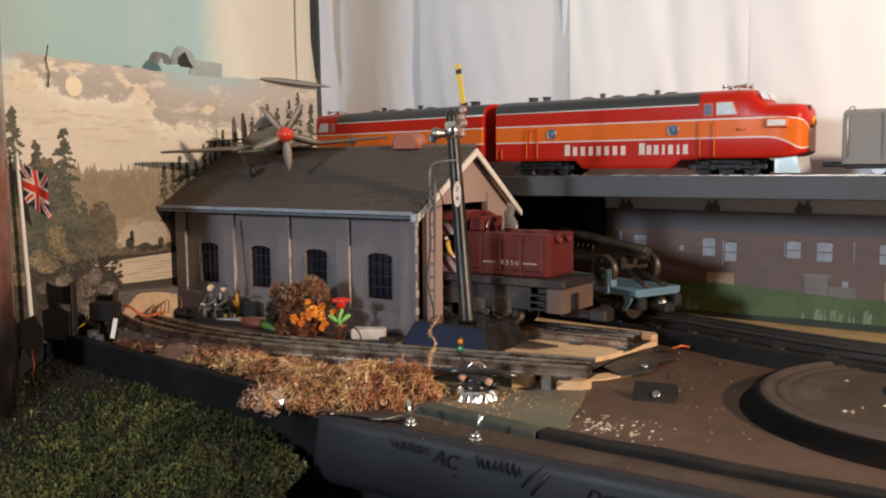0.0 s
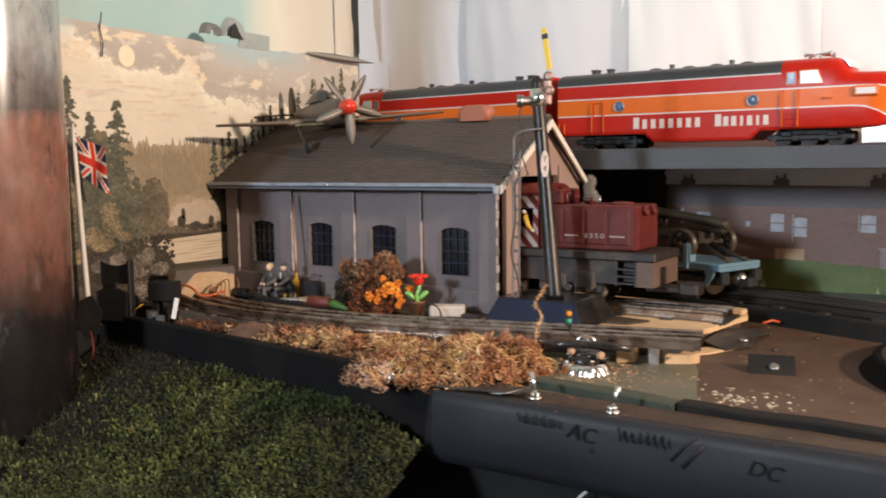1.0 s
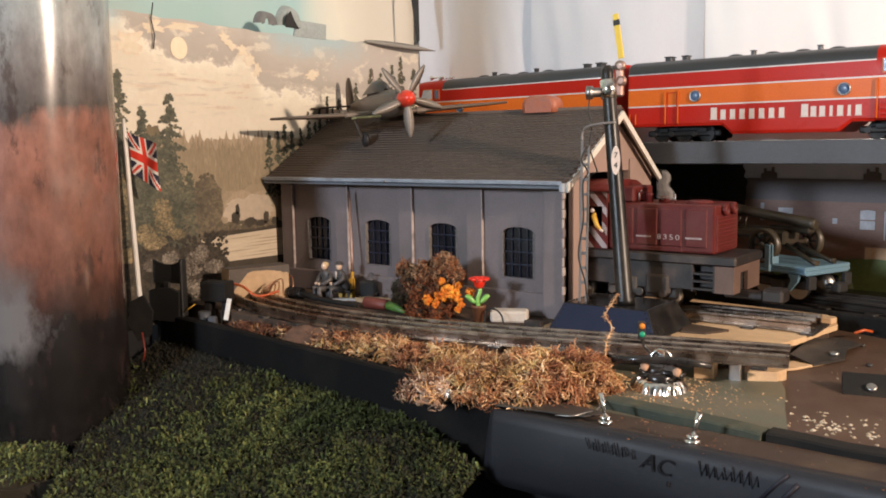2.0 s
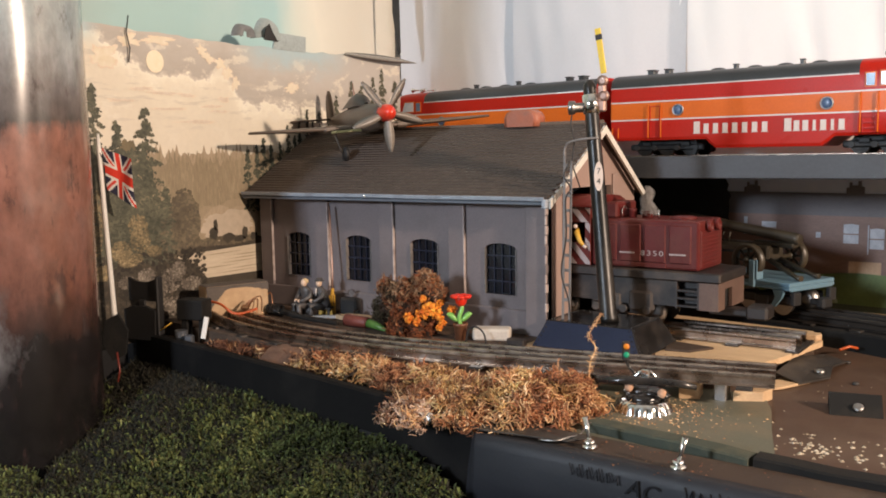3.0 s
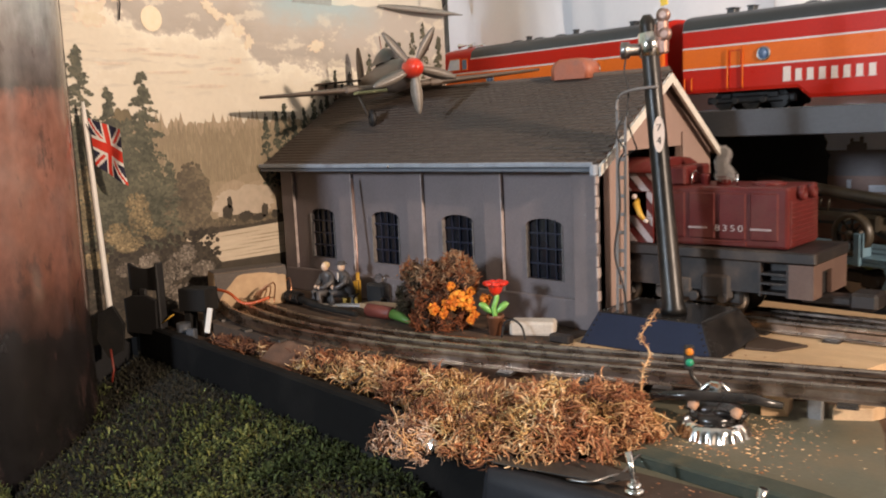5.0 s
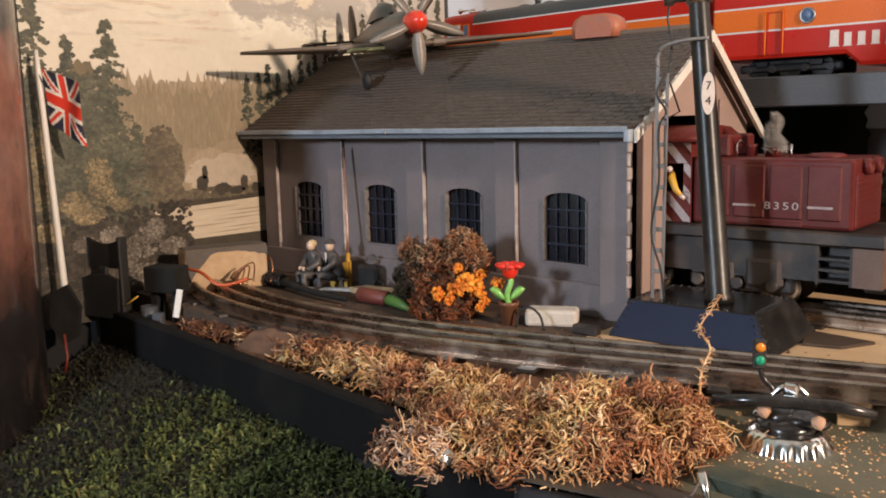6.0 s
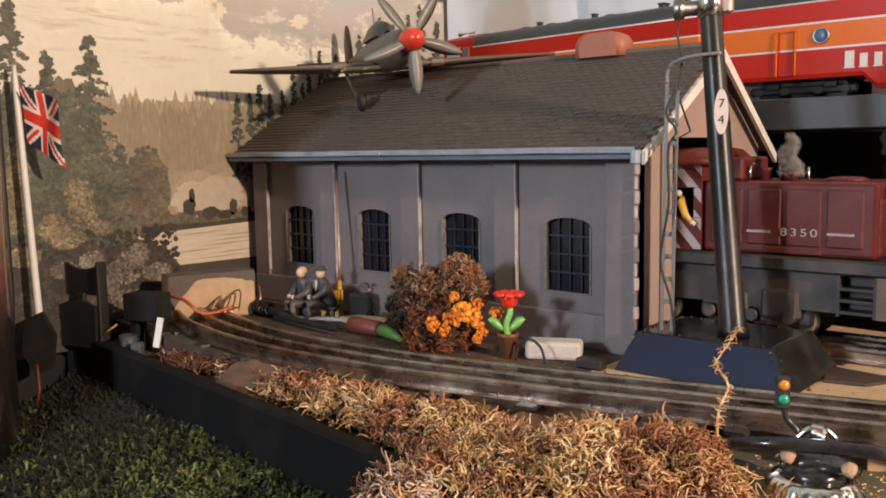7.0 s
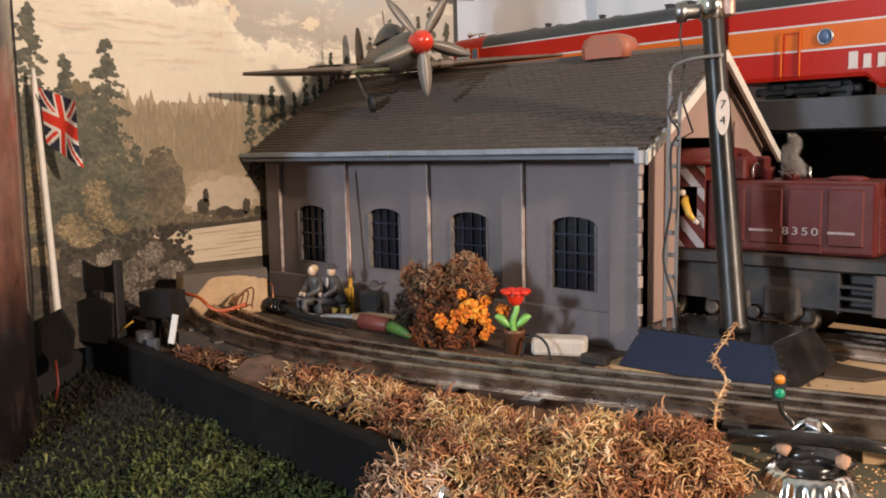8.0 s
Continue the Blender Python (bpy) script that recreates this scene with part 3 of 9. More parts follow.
for y, z, ry, rz, sd in ((0.710, 0.114, 0.0205, 0.034, 401), (0.693, 0.100, 0.016, 0.022, 402), (0.760, 0.0905, 0.045, 0.0040, 403)):
    def leafy(r, y=y, z=z, ry=ry, rz=rz):
        a, q = r.uniform(0, 2 * math.pi), r.random() ** 0.45
        return y + ry * q * math.cos(a), z + rz * q * math.sin(a), 1.0
    dabs("mound_foliage", 420, leafy, 5.9, TONE["mound"], sd, (0.0009, 0.0024), 1.15)
for y, z, ry, rz in ((0.747, 0.099, 0.0060, 0.0070), (0.750, 0.108, 0.0028, 0.0060), (0.7665, 0.093, 0.0080, 0.0050), (0.790, 0.0965, 0.0038, 0.0075), (0.782, 0.091, 0.0080, 0.0035), (0.803, 0.092, 0.0060, 0.0040)):
    k_ += 1
    ink("shore_bush", ragged(y, z, ry, rz, k_, n=50, amount=0.35), 7.0, INK["dark"])
ink("rocky_shore", [(0.595, 0.0), (0.735, 0.0), (0.737, 0.052), (0.722, 0.068), (0.705, 0.076), (0.684, 0.080), (0.66, 0.084), (0.595, 0.086)], 6.2, INK["dark"])
shore = dabs("shore_foliage", 1500, lambda r: (r.uniform(0.598, 0.735), 0.012 + 0.074 * r.random(), 1.0), 6.5, TONE["shore"], 77, (0.0008, 0.0026), 1.2)
tagged(shore, kind="stuff")
ink("shore_foot", [(0.70, 0.0), (1.06, 0.0), (1.06, 0.050), (0.72, 0.053)], 6, INK["dark"])
for i, (y, z, ry, rz, tone) in enumerate(((0.655, 0.114, 0.0085, 0.0095, "leaf"), (0.657, 0.100, 0.0090, 0.0100, "leaf"), (0.634, 0.091, 0.0100, 0.0080, "leaf"), (0.612, 0.130, 0.0070, 0.0170, "leaf"), (0.606, 0.104, 0.0080, 0.0140, "leaf"), (0.613, 0.072, 0.0090, 0.0060, "leaf"), (0.644, 0.082, 0.0110, 0.0060, "leaf"), (0.672, 0.088, 0.0070, 0.0040, "leaf"),
                                         (0.688, 0.056, 0.0120, 0.0100, "stone"), (0.700, 0.066, 0.0070, 0.0070, "stone"), (0.674, 0.045, 0.0065, 0.0065, "stone"), (0.662, 0.064, 0.0080, 0.0060, "stone"), (0.715, 0.050, 0.0100, 0.0060, "stone"), (0.640, 0.060, 0.0080, 0.0050, "stone"), (0.69, 0.030, 0.0150, 0.0080, "stone"))):
    def spot(r, y=y, z=z, ry=ry * 1.25, rz=rz * 1.2):
        a, q = r.uniform(0, 2 * math.pi), r.random() ** 0.6
        return y + ry * q * math.cos(a), z + rz * q * math.sin(a), 1.0
    dabs("shrub", 230, spot, 7 + 0.1 * i, TONE[tone], 300 + i, (0.0006, 0.0016), 1.15)

# a curled scrap at the poster's top edge, and a torn blade-shaped flap nearer the corner
scrap = thing("curled_scrap", "torn grey poster paper curling forward from its top edge", "paper scrap", at=(PX, 0.81, 0.307))
M["grey_paper"] = material("grey_paper", (0.15, 0.155, 0.165), 0.5, color2=(0.26, 0.28, 0.29), scale=40, amount=0.8, fine=300)
M["pale_paper"] = material("pale_paper", (0.40, 0.47, 0.48), 0.5, color2=(0.27, 0.31, 0.32), scale=40, amount=0.8, fine=300)
for y, z, r, h, mat, turn in ((0.795, 0.3085, 0.0135, 0.0145, "grey_paper", 10), (0.829, 0.3090, 0.0165, 0.0235, "pale_paper", -8)):
    # a cupped shell open towards the room on one side
    bm = bm_new()
    loops = []
    for i in range(13):
        a = math.radians(-10 + 200 * i / 12)
        row = []
        for k in range(7):
            f = k / 6
            row.append(Vector((PX + 0.001 + 0.014 * f * (1 - 0.3 * f), y + r * (1 - 0.35 * f * f) * math.cos(a) + 0.004 * f, z + h * (1 - 0.25 * f * f) * max(0, math.sin(a)) + 0.0006 * math.sin(5 * a + turn))))
        loops.append(row + [Vector((PX + 0.0095 - 0.004 * abs(math.cos(a)), y + 0.35 * r * math.cos(a), z + 0.40 * h * max(0, math.sin(a))))])
    rings(bm, loops, close=False)
    part("paper_curl", bm, M[mat], scrap)
# black patch paints the shade inside the larger curl
bm = bm_new()
prism(bm, [(0.816, 0.3065), (0.836, 0.3060), (0.829, 0.3150), (0.824, 0.3245), (0.8175, 0.3185)], PX + 0.0150, PX + 0.0160, "x")
part("curl_shadow_side", bm, M["black_dull"], scrap, "black piece painted for the shaded inside of the curl")
bm = bm_new()
prism(bm, [(0.842, 0.300), (0.893, 0.300), (0.894, 0.3175), (0.870, 0.3182), (0.846, 0.3185)], PX - 0.0012, PX + 0.0008, "x")
part("torn_strip", bm, M["pale_paper"], scrap)
bm = bm_new()
loops = []
for i in range(13):
    f = i / 12
    h = 0.0038 * math.sin(math.pi * min(1, f * 1.02 + 0.02)) ** 0.6 + 0.0003
    c = Vector((PX + 0.004 + 0.012 * f, 0.958 + 0.125 * f, 0.3035 - 0.004 * f))
    loops.append([c + Vector((0.0, 0.0, h)), c + Vector((0.002, 0, 0)), c + Vector((0, 0, -h)), c + Vector((-0.001, 0, 0))])
rings(bm, loops)
solo("paper_flap", bm, material("flap_grey", (0.33, 0.32, 0.30), 0.5, scale=40, fine=300), "grey blade-shaped torn flap of poster paper", "paper flap")
bm = bm_new()
tube(bm, [(PX + 0.003, 0.655, 0.316), (PX + 0.003, 0.652, 0.30), (PX + 0.004, 0.6545, 0.285), (PX + 0.003, 0.653, 0.272)], 0.0007, 6)
solo("dangling_wire", bm, M["black_dull"], "thin black wire hanging down the poster", "wire")

# ---- white backing sheets above the shelf ----
M["paper"] = material("paper", (0.68, 0.68, 0.70), 0.6, color2=(0.58, 0.58, 0.61), scale=4, amount=0.6, fine=300, bump=0.03)
M["paper_new"] = material("paper_new", (0.86, 0.85, 0.84), 0.6, color2=(0.80, 0.79, 0.79), scale=4, amount=0.5, fine=300, bump=0.03)


# plain paper keeps next to no grain
for m_ in (M["paper"], M["paper_new"]):
    for node in m_.node_tree.nodes:
        if node.bl_idname == "ShaderNodeMix" and node.blend_type == "OVERLAY":
            node.inputs[0].default_value = 0.06


def backing_sheet(x0, x1, y0, seed, mat, bow, edge):
    rnd = random.Random(seed)
    bm = bm_new()
    ph = [rnd.uniform(0, 6) for i in range(6)]
    nx, nz = 70, 44
    grid = []
    for side in (0, 1):
        rows = []
        for i in range(nx + 1):
            col = []
            for k in range(nz + 1):
                fx, z = i / nx, 0.172 + 0.50 * k / nz
                x = x0 + (x1 - x0) * fx
                up = (z - 0.17) / 0.5
                y = y0 - bow * math.sin(math.pi * fx) - 0.006 * math.sin(5.2 * fx + ph[0] + 0.9 * up) * (0.3 + up) - 0.0030 * noise.noise(Vector((fx * 3.4 + seed, up * 1.6, seed))) - 0.0014 * noise.noise(Vector((fx * 9 + up * 3, up * 4, seed + 4.0))) - 0.0016 * abs(noise.noise(Vector((fx * 5 + up * 5, up * 2 - fx * 3, seed + 9.0))))
                y -= edge * max(0, fx - 0.9) * 10 * 0.006
                col.append(bm.verts.new((x, y + 0.0006 * side, z)))
            rows.append(col)
        grid.append(rows)
    for side, rows in enumerate(grid):
        for i in range(nx):
            for k in range(nz):
                f = bm.faces.new((rows[i][k], rows[i + 1][k], rows[i + 1][k + 1], rows[i][k + 1]))
                f.smooth = True
    solo("backing_sheet", bm, mat, "large white paper sheet with soft creases hung behind the shelf", "paper sheet", group="backing sheets")


backing_sheet(-0.776, -0.565, 1.146, 1, M["paper"], 0.006, 1)
backing_sheet(-0.583, -0.349, 1.140, 2, M["paper"], 0.007, 1)
backing_sheet(-0.359, -0.126, 1.143, 3, M["paper_new"], 0.006, 0.3)
backing_sheet(-0.138, 0.30, 1.146, 4, M["paper_new"], 0.008, 0)
backing_sheet(0.28, 0.90, 1.148, 5, M["paper_new"], 0.008, 0)

# dark strip put in for the shadow gap between poster and sheet
bm = bm_new()
prism(bm, [(-0.7375, 0.66), (-0.7440, 0.46), (-0.7430, 0.37), (-0.7345, 0.312), (-0.7300, 0.316), (-0.7310, 0.40), (-0.7290, 0.66)], 1.0868, 1.0874, "y")
solo("torn_dark_edge", bm, M["black_dull"], "narrow dark strip for the shadow gap beside the white sheet", "paper strip")

# ---- shelf ----
shelf = thing("shelf", "dark grey painted shelf board running along the back", "shelf", at=(0.1, 1.06, 0.16), kind="structure")
bm = bm_new()
box(bm, -0.785, 0.9, 0.9785, 1.163, 0.153, 0.1715, 0.001)
part("shelf_board", bm, M["shelf_grey"], shelf)
bm = bm_new()
box(bm, -0.70, 0.9, 0.974, 0.9782, 0.1515, 0.1735, 0.0008)
part("shelf_edge", bm, M["shelf_grey"], shelf)

# ---- photographic print of a terrace behind the yard ----
terrace = thing("terrace_print", "dim photographic print of a brick terrace with chimneys above a green bank", "backdrop print", at=(0.1, 1.15, BOARD), kind="structure")
TY = 1.150


def tink(name, polys, k, mat):
    bm = bm_new()
    for poly in polys:
        bm.faces.new([bm.verts.new((x, TY - 0.0005 * k, z)) for x, z in poly])
    return part(name, bm, mat, terrace)


def tink_each(name, polys, k, mat):
    for poly in polys:
        tink(name, [poly], k, mat)


def rect(x0, x1, z0, z1):
    return [(x0, z0), (x1, z0), (x1, z1), (x0, z1)]


bm = bm_new()
box(bm, -0.70, 0.9, TY, TY + 0.003, BOARD, 0.152)
part("print_sheet", bm, print_ink("dull_sky_ink", (0.72, 0.78, 0.90), (0.64, 0.69, 0.80), 10, 90), terrace)
TI = {
    "slate": print_ink("slate_ink", (0.17, 0.150, 0.152), (0.13, 0.116, 0.120), 30, 300, (1, 1, 4)),
    "brick": print_ink("brick_ink", (0.28, 0.168, 0.132), (0.205, 0.123, 0.098), 40, 400, (1, 1, 3)),
    "gable": print_ink("gable_ink", (0.27, 0.170, 0.138), (0.21, 0.135, 0.11), 40, 400),
    "pane": print_ink("window_ink", (0.62, 0.62, 0.66), (0.38, 0.40, 0.44), 120, 500),
    "shed": print_ink("shed_ink", (0.62, 0.40, 0.24), (0.50, 0.32, 0.19), 60, 400, (4, 1, 1)),
    "bank": print_ink("bank_ink", (0.17, 0.24, 0.075), (0.085, 0.125, 0.042), 30, 260),
    "pane_dim": print_ink("garage_ink", (0.34, 0.29, 0.26), (0.26, 0.22, 0.20), 60, 400),
    "leaf": print_ink("tuft_ink", (0.42, 0.47, 0.33), (0.24, 0.32, 0.14), 120, 400),
    "shade": print_ink("black_area_ink", (0.014, 0.015, 0.014), (0.008, 0.009, 0.009), 30, 200),
    "dusk": print_ink("foot_ink", (0.045, 0.055, 0.028), (0.03, 0.035, 0.02), 30, 200),
}
tink("slate_roof", [[(-0.36, 0.092), (0.9, 0.086), (0.9, 0.122), (-0.262, 0.131), (-0.36, 0.131)]], 1, TI["slate"])
tink("brick_wall", [[(-0.36, 0.030), (0.9, 0.030), (0.9, 0.100), (-0.36, 0.107)]], 2, TI["brick"])
rnd = random.Random(3)
stacks, panes, gables, sheds, pipes = [], [], [], [], []
for i in range(9):
    x = -0.2745 + 0.1080 * i - 0.006 * (i > 1)
    stacks += [[(x - 0.009, 0.118), (x + 0.009, 0.118), (x + 0.009, 0.137), (x + 0.006, 0.138), (x + 0.006, 0.1435), (x + 0.0025, 0.1435), (x + 0.0025, 0.139), (x - 0.003, 0.139), (x - 0.003, 0.142), (x - 0.006, 0.142), (x - 0.006, 0.137), (x - 0.009, 0.136)]]
for i in range(5):
    x = -0.177 + 0.191 * i
    for a, b, c, d in ((0.0, 0.0150, 0.0770, 0.0980), (0.0260, 0.0400, 0.0720, 0.0940), (0.0960, 0.1110, 0.0790, 0.0980), (0.1280, 0.1440, 0.0770, 0.0980)):
        panes += [[(x + a, c), (x + b, c), (x + b, d - 0.001), (x + (a + b) / 2, d), (x + a, d - 0.001)]]
    pipes += [rect(x + 0.0240, x + 0.0252, 0.066, 0.097), rect(x + 0.0935, x + 0.0945, 0.080, 0.098), rect(x + 0.1655, x + 0.1665, 0.078, 0.100)]
    gables += [[(x + 0.044, 0.034), (x + 0.115, 0.034), (x + 0.115, 0.062), (x + 0.110, 0.064), (x + 0.085, 0.081), (x + 0.052, 0.060)], [(x + 0.150, 0.034), (x + 0.225, 0.034), (x + 0.225, 0.062), (x + 0.197, 0.082), (x + 0.152, 0.060)]]
    sheds += [rect(x + 0.006, x + 0.038, 0.037, 0.058)]
    panes += [rect(x + 0.114, x + 0.143, 0.0600, 0.0625), rect(x + 0.155, x + 0.161, 0.049, 0.056)]
panes += [rect(-0.283, -0.279, 0.083, 0.103), rect(-0.263, -0.247, 0.084, 0.098), rect(-0.205, -0.200, 0.082, 0.088)]
tink_each("drainpipe", pipes, 5, TI["pane"])
tink_each("garage_door", [rect(-0.061 + 0.191 * i, -0.037 + 0.191 * i, 0.036, 0.060) for i in range(5)], 4, TI["pane_dim"])
tink_each("yard_wall", [rect(-0.036 + 0.191 * i, -0.008 + 0.191 * i, 0.036, 0.050) for i in range(5)], 4.5, TI["pane_dim"])
tink_each("chimney_stack", stacks, 3, TI["slate"])
tink_each("yard_gable", gables, 3, TI["gable"])
tink_each("window_pane", panes, 4, TI["pane"])
tink_each("pane_bar", [rect(p[0][0], p[1][0], (p[0][1] + p[2][1]) / 2 - 0.0006, (p[0][1] + p[2][1]) / 2 + 0.0006) for p in panes if p[1][0] - p[0][0] > 0.01], 5, TI["brick"])
tink_each("shed_front", sheds, 4, TI["shed"])
tink("grass_bank", [[(-0.70, BOARD + 0.001), (0.9, BOARD + 0.001), (0.9, 0.034)] + [(0.9 - 0.02 * i, 0.036 + 0.004 * rnd.random() + 0.006 * math.exp(-((0.9 - 0.02 * i + 0.17) / 0.1) ** 2)) for i in range(80)]], 5, TI["bank"])
tink("bank_foot", [[(-0.70, BOARD + 0.001), (0.9, BOARD + 0.001)] + [(0.9 - 0.04 * i, 0.010 + 0.002 * rnd.random()) for i in range(40)]], 6, TI["dusk"])
tufts = []
for i in range(60):
    x = rnd.choice((-0.06, -0.045, -0.03, -0.015, 0.01, 0.05, 0.12, 0.2, -0.19, 0.3, 0.5)) + rnd.gauss(0, 0.004)
    w, h = rnd.uniform(0.0008, 0.0024), rnd.uniform(0.006, 0.016)
    tufts.append([(x - w, 0.012), (x + w, 0.012), (x + w * 0.6 + rnd.uniform(-.002, .002), 0.012 + h), (x - w * 0.5, 0.012 + h * 0.9)])
for i, poly in enumerate(tufts):
    tink("grass_tuft", [poly], 6.5 + 0.02 * i, TI["leaf"])
# near-black area with an uneven edge at the print's left end
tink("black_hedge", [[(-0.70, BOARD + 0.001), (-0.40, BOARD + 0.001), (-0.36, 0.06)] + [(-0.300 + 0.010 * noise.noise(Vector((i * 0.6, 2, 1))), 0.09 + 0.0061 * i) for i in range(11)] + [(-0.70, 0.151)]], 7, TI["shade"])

# ---- plywood panel under the shed and yard ----
PLY = 0.018
ply = thing("plywood_panel", "bare pale plywood panel with a ragged cut edge under the yard", "plywood", at=(-0.4, 0.85, BOARD))
bm = bm_new()
outline = [(-0.345, 0.70), (-0.30, 0.722), (-0.22, 0.746), (-0.186, 0.760), (-0.170, 0.775), (-0.160, 0.80), (-0.150, 0.838), (-0.146, 0.870), (-0.139, 0.912), (-0.150, 0.935), (-0.157, 0.951), (-0.30, 0.965), (-0.345, 0.99)]
edge_ = []
for a, b in zip(outline, outline[1:]):
    n = 9 if a[0] >= -0.23 and b[0] > -0.2 else 3
    for i in range(n):
        f = i / n
        edge_.append((a[0] + (b[0] - a[0]) * f + (0.0014 * noise.noise(Vector((a[0] * 90 + f * 5, a[1] * 90, 3))) if n == 9 else 0), a[1] + (b[1] - a[1]) * f))
prism(bm, edge_ + [outline[-1]], PLY - 0.0045, PLY, "z")
part("panel", bm, M["plywood"], ply)
# inset dark layer paints the shadow gap below the thin panel
bm = bm_new()
prism(bm, [(x - 0.007 + 0.0035 * noise.noise(Vector((x * 120, y * 120, 8))) if x > -0.2 else x, y + 0.002) for x, y in edge_] + [outline[-1]], BOARD + 0.0005, PLY - 0.0047, "z")
part("packing", bm, M["brown_rail"], ply, "inset dark layer for the shadow gap under the plywood")
bm = bm_new()
prism(bm, [(-0.712, 0.675), (-0.60, 0.660), (-0.50, 0.658), (-0.40, 0.672), (-0.346, 0.69), (-0.346, 1.02), (-0.712, 1.02)], BOARD + 0.0005, PLY, "z")
part("painted_panel", bm, M["yard_dirt"], ply, "dark earth-painted part of the panel")
bm = bm_new()
prism(bm, [(-0.70, 0.664), (-0.345, 0.612), (-0.30, 0.612), (-0.345, 0.70), (-0.70, 0.70)], BOARD, BOARD + 0.0012, "z")
part("earth_patch", bm, M["yard_dirt"], layout, "dark earth along the board's edge")

M["red_earth"] = material("red_earth", (0.17, 0.085, 0.052), 0.9, color2=(0.075, 0.042, 0.028), scale=60, amount=0.95, fine=900, bump=0.6, dirt=(0.28, 0.17, 0.10), dirt_amount=0.35)
bm = bm_new()
brow = [(-0.53, 0.655), (-0.515, 0.656), (-0.50, 0.657), (-0.45, 0.663), (-0.40, 0.671), (-0.346, 0.689), (-0.30, 0.719), (-0.26, 0.732)]
rows = []
for i in range(57):
    f = i / 8
    a, b = brow[min(int(f), 6)], brow[min(int(f), 6) + 1]
    g = f - min(int(f), 6)
    x, y = a[0] + (b[0] - a[0]) * g, a[1] + (b[1] - a[1]) * g
    rows.append([bm.verts.new((x, y + 0.004 - 0.026 * k / 5, PLY + 0.0006 - (PLY - BOARD - 0.001) * (k / 5) ** 1.3 + 0.0012 * noise.noise(Vector((x * 150, k * 1.7, 3))))) for k in range(6)])
for a, b in zip(rows, rows[1:]):
    for k in range(5):
        bm.faces.new((a[k], b[k], b[k + 1], a[k + 1])).smooth = True
part("earth_slope", bm, M["red_earth"], ply, "reddish earth sloping down from the panel's front edge")

# ---- engine shed ----
M["gutter_dark"] = material("gutter_dark", (0.13, 0.15, 0.18), 0.4, scale=60, amount=0.6, fine=700)
M["worn_arris"] = material("worn_arris", (0.50, 0.42, 0.39), 0.55, color2=(0.24, 0.195, 0.185), scale=120, amount=1.0, fine=900)

shed = thing("engine_shed", "grey plastic engine shed with arched windows and open door", "model building", at=(-0.523, 0.893, PLY))
WY, WX0, WX1, WT = 0.806, -0.705, -0.341, 0.142
win_x = [-0.649, -0.5635, -0.4788, -0.3918]
WW, WZ0, WZ1 = 0.0168, 0.0518, 0.0985


def arch_top(xc, z1, half, rise, n=7):
    return [(xc + half * math.cos(math.pi * i / n), z1 - rise + rise * math.sin(math.pi * i / n)) for i in range(n + 1)]


edges = [WX0] + [(a + b) / 2 for a, b in zip(win_x, win_x[1:])] + [WX1]
for i, xc in enumerate(win_x):
    a, b = edges[i], edges[i + 1]
    bm = bm_new()
    prism(bm, [(a, PLY), (b, PLY), (b, WZ0), (a, WZ0)], WY, WY + 0.004)
    prism(bm, [(a, WZ0), (xc - WW, WZ0), (xc - WW, WZ1 - 0.005), (a, WZ1 - 0.005)], WY, WY + 0.004)
    prism(bm, [(xc + WW, WZ0), (b, WZ0), (b, WZ1 - 0.005), (xc + WW, WZ1 - 0.005)], WY, WY + 0.004)
    prism(bm, [(b, WZ1 - 0.005), (b, WT), (a, WT), (a, WZ1 - 0.005)] + arch_top(xc, WZ1, WW, 0.005)[::-1], WY, WY + 0.004)
    bmesh.ops.remove_doubles(bm, verts=bm.verts[:], dist=0.00001)
    part("wall_bay", bm, M["wall_grey"], shed)
bm = bm_new()
box(bm, WX0, WX0 + 0.004, WY + 0.004, 0.980, PLY, WT)
part("west_wall", bm, M["wall_grey"], shed)
bm = bm_new()
box(bm, WX0 + 0.004, WX1 - 0.0052, 0.976, 0.980, PLY, WT)
part("rear_wall", bm, M["wall_grey"], shed)
bm = bm_new()
prism(bm, [(WX0 + 0.001, WT), (WX0 + 0.001, WT)][:0] + [(0.806, WT), (0.980, WT), (0.893, 0.200)], WX0, WX0 + 0.004, "x")
part("west_gable", bm, M["wall_grey"], shed)
for xr in (-0.687, -0.603, -0.515, -0.430):
    bm = bm_new()
    box(bm, xr - 0.0175, xr, WY - 0.0034, WY - 0.0002, PLY + 0.0002, 0.134, 0.0005)
    pil = part("pilaster", bm, M["wall_grey"], shed)
    # pale worn right edge; its tone also paints in the warm lamplight
    bm = bm_new()
    box(bm, xr - 0.0006, xr + 0.0008, WY - 0.0037, WY - 0.0006, PLY + 0.0260, 0.1325, 0.0003)
    part("worn_arris", bm, M["worn_arris"], pil)
bm = bm_new()
box(bm, -0.362, WX1 - 0.0008, WY - 0.0060, WY - 0.0002, PLY, 0.136, 0.0006)
part("corner_pilaster", bm, M["wall_grey"], shed)
bm = bm_new()
box(bm, WX0, -0.3622, WY - 0.0040, WY - 0.0002, PLY, PLY + 0.022, 0.0008)
part("plinth", bm, M["wall_grey"], shed)
bm = bm_new()
box(bm, WX0, WX1, WY - 0.003, WY - 0.0002, 0.1362, 0.1418, 0.0006)
part("cornice", bm, M["wall_grey"], shed)
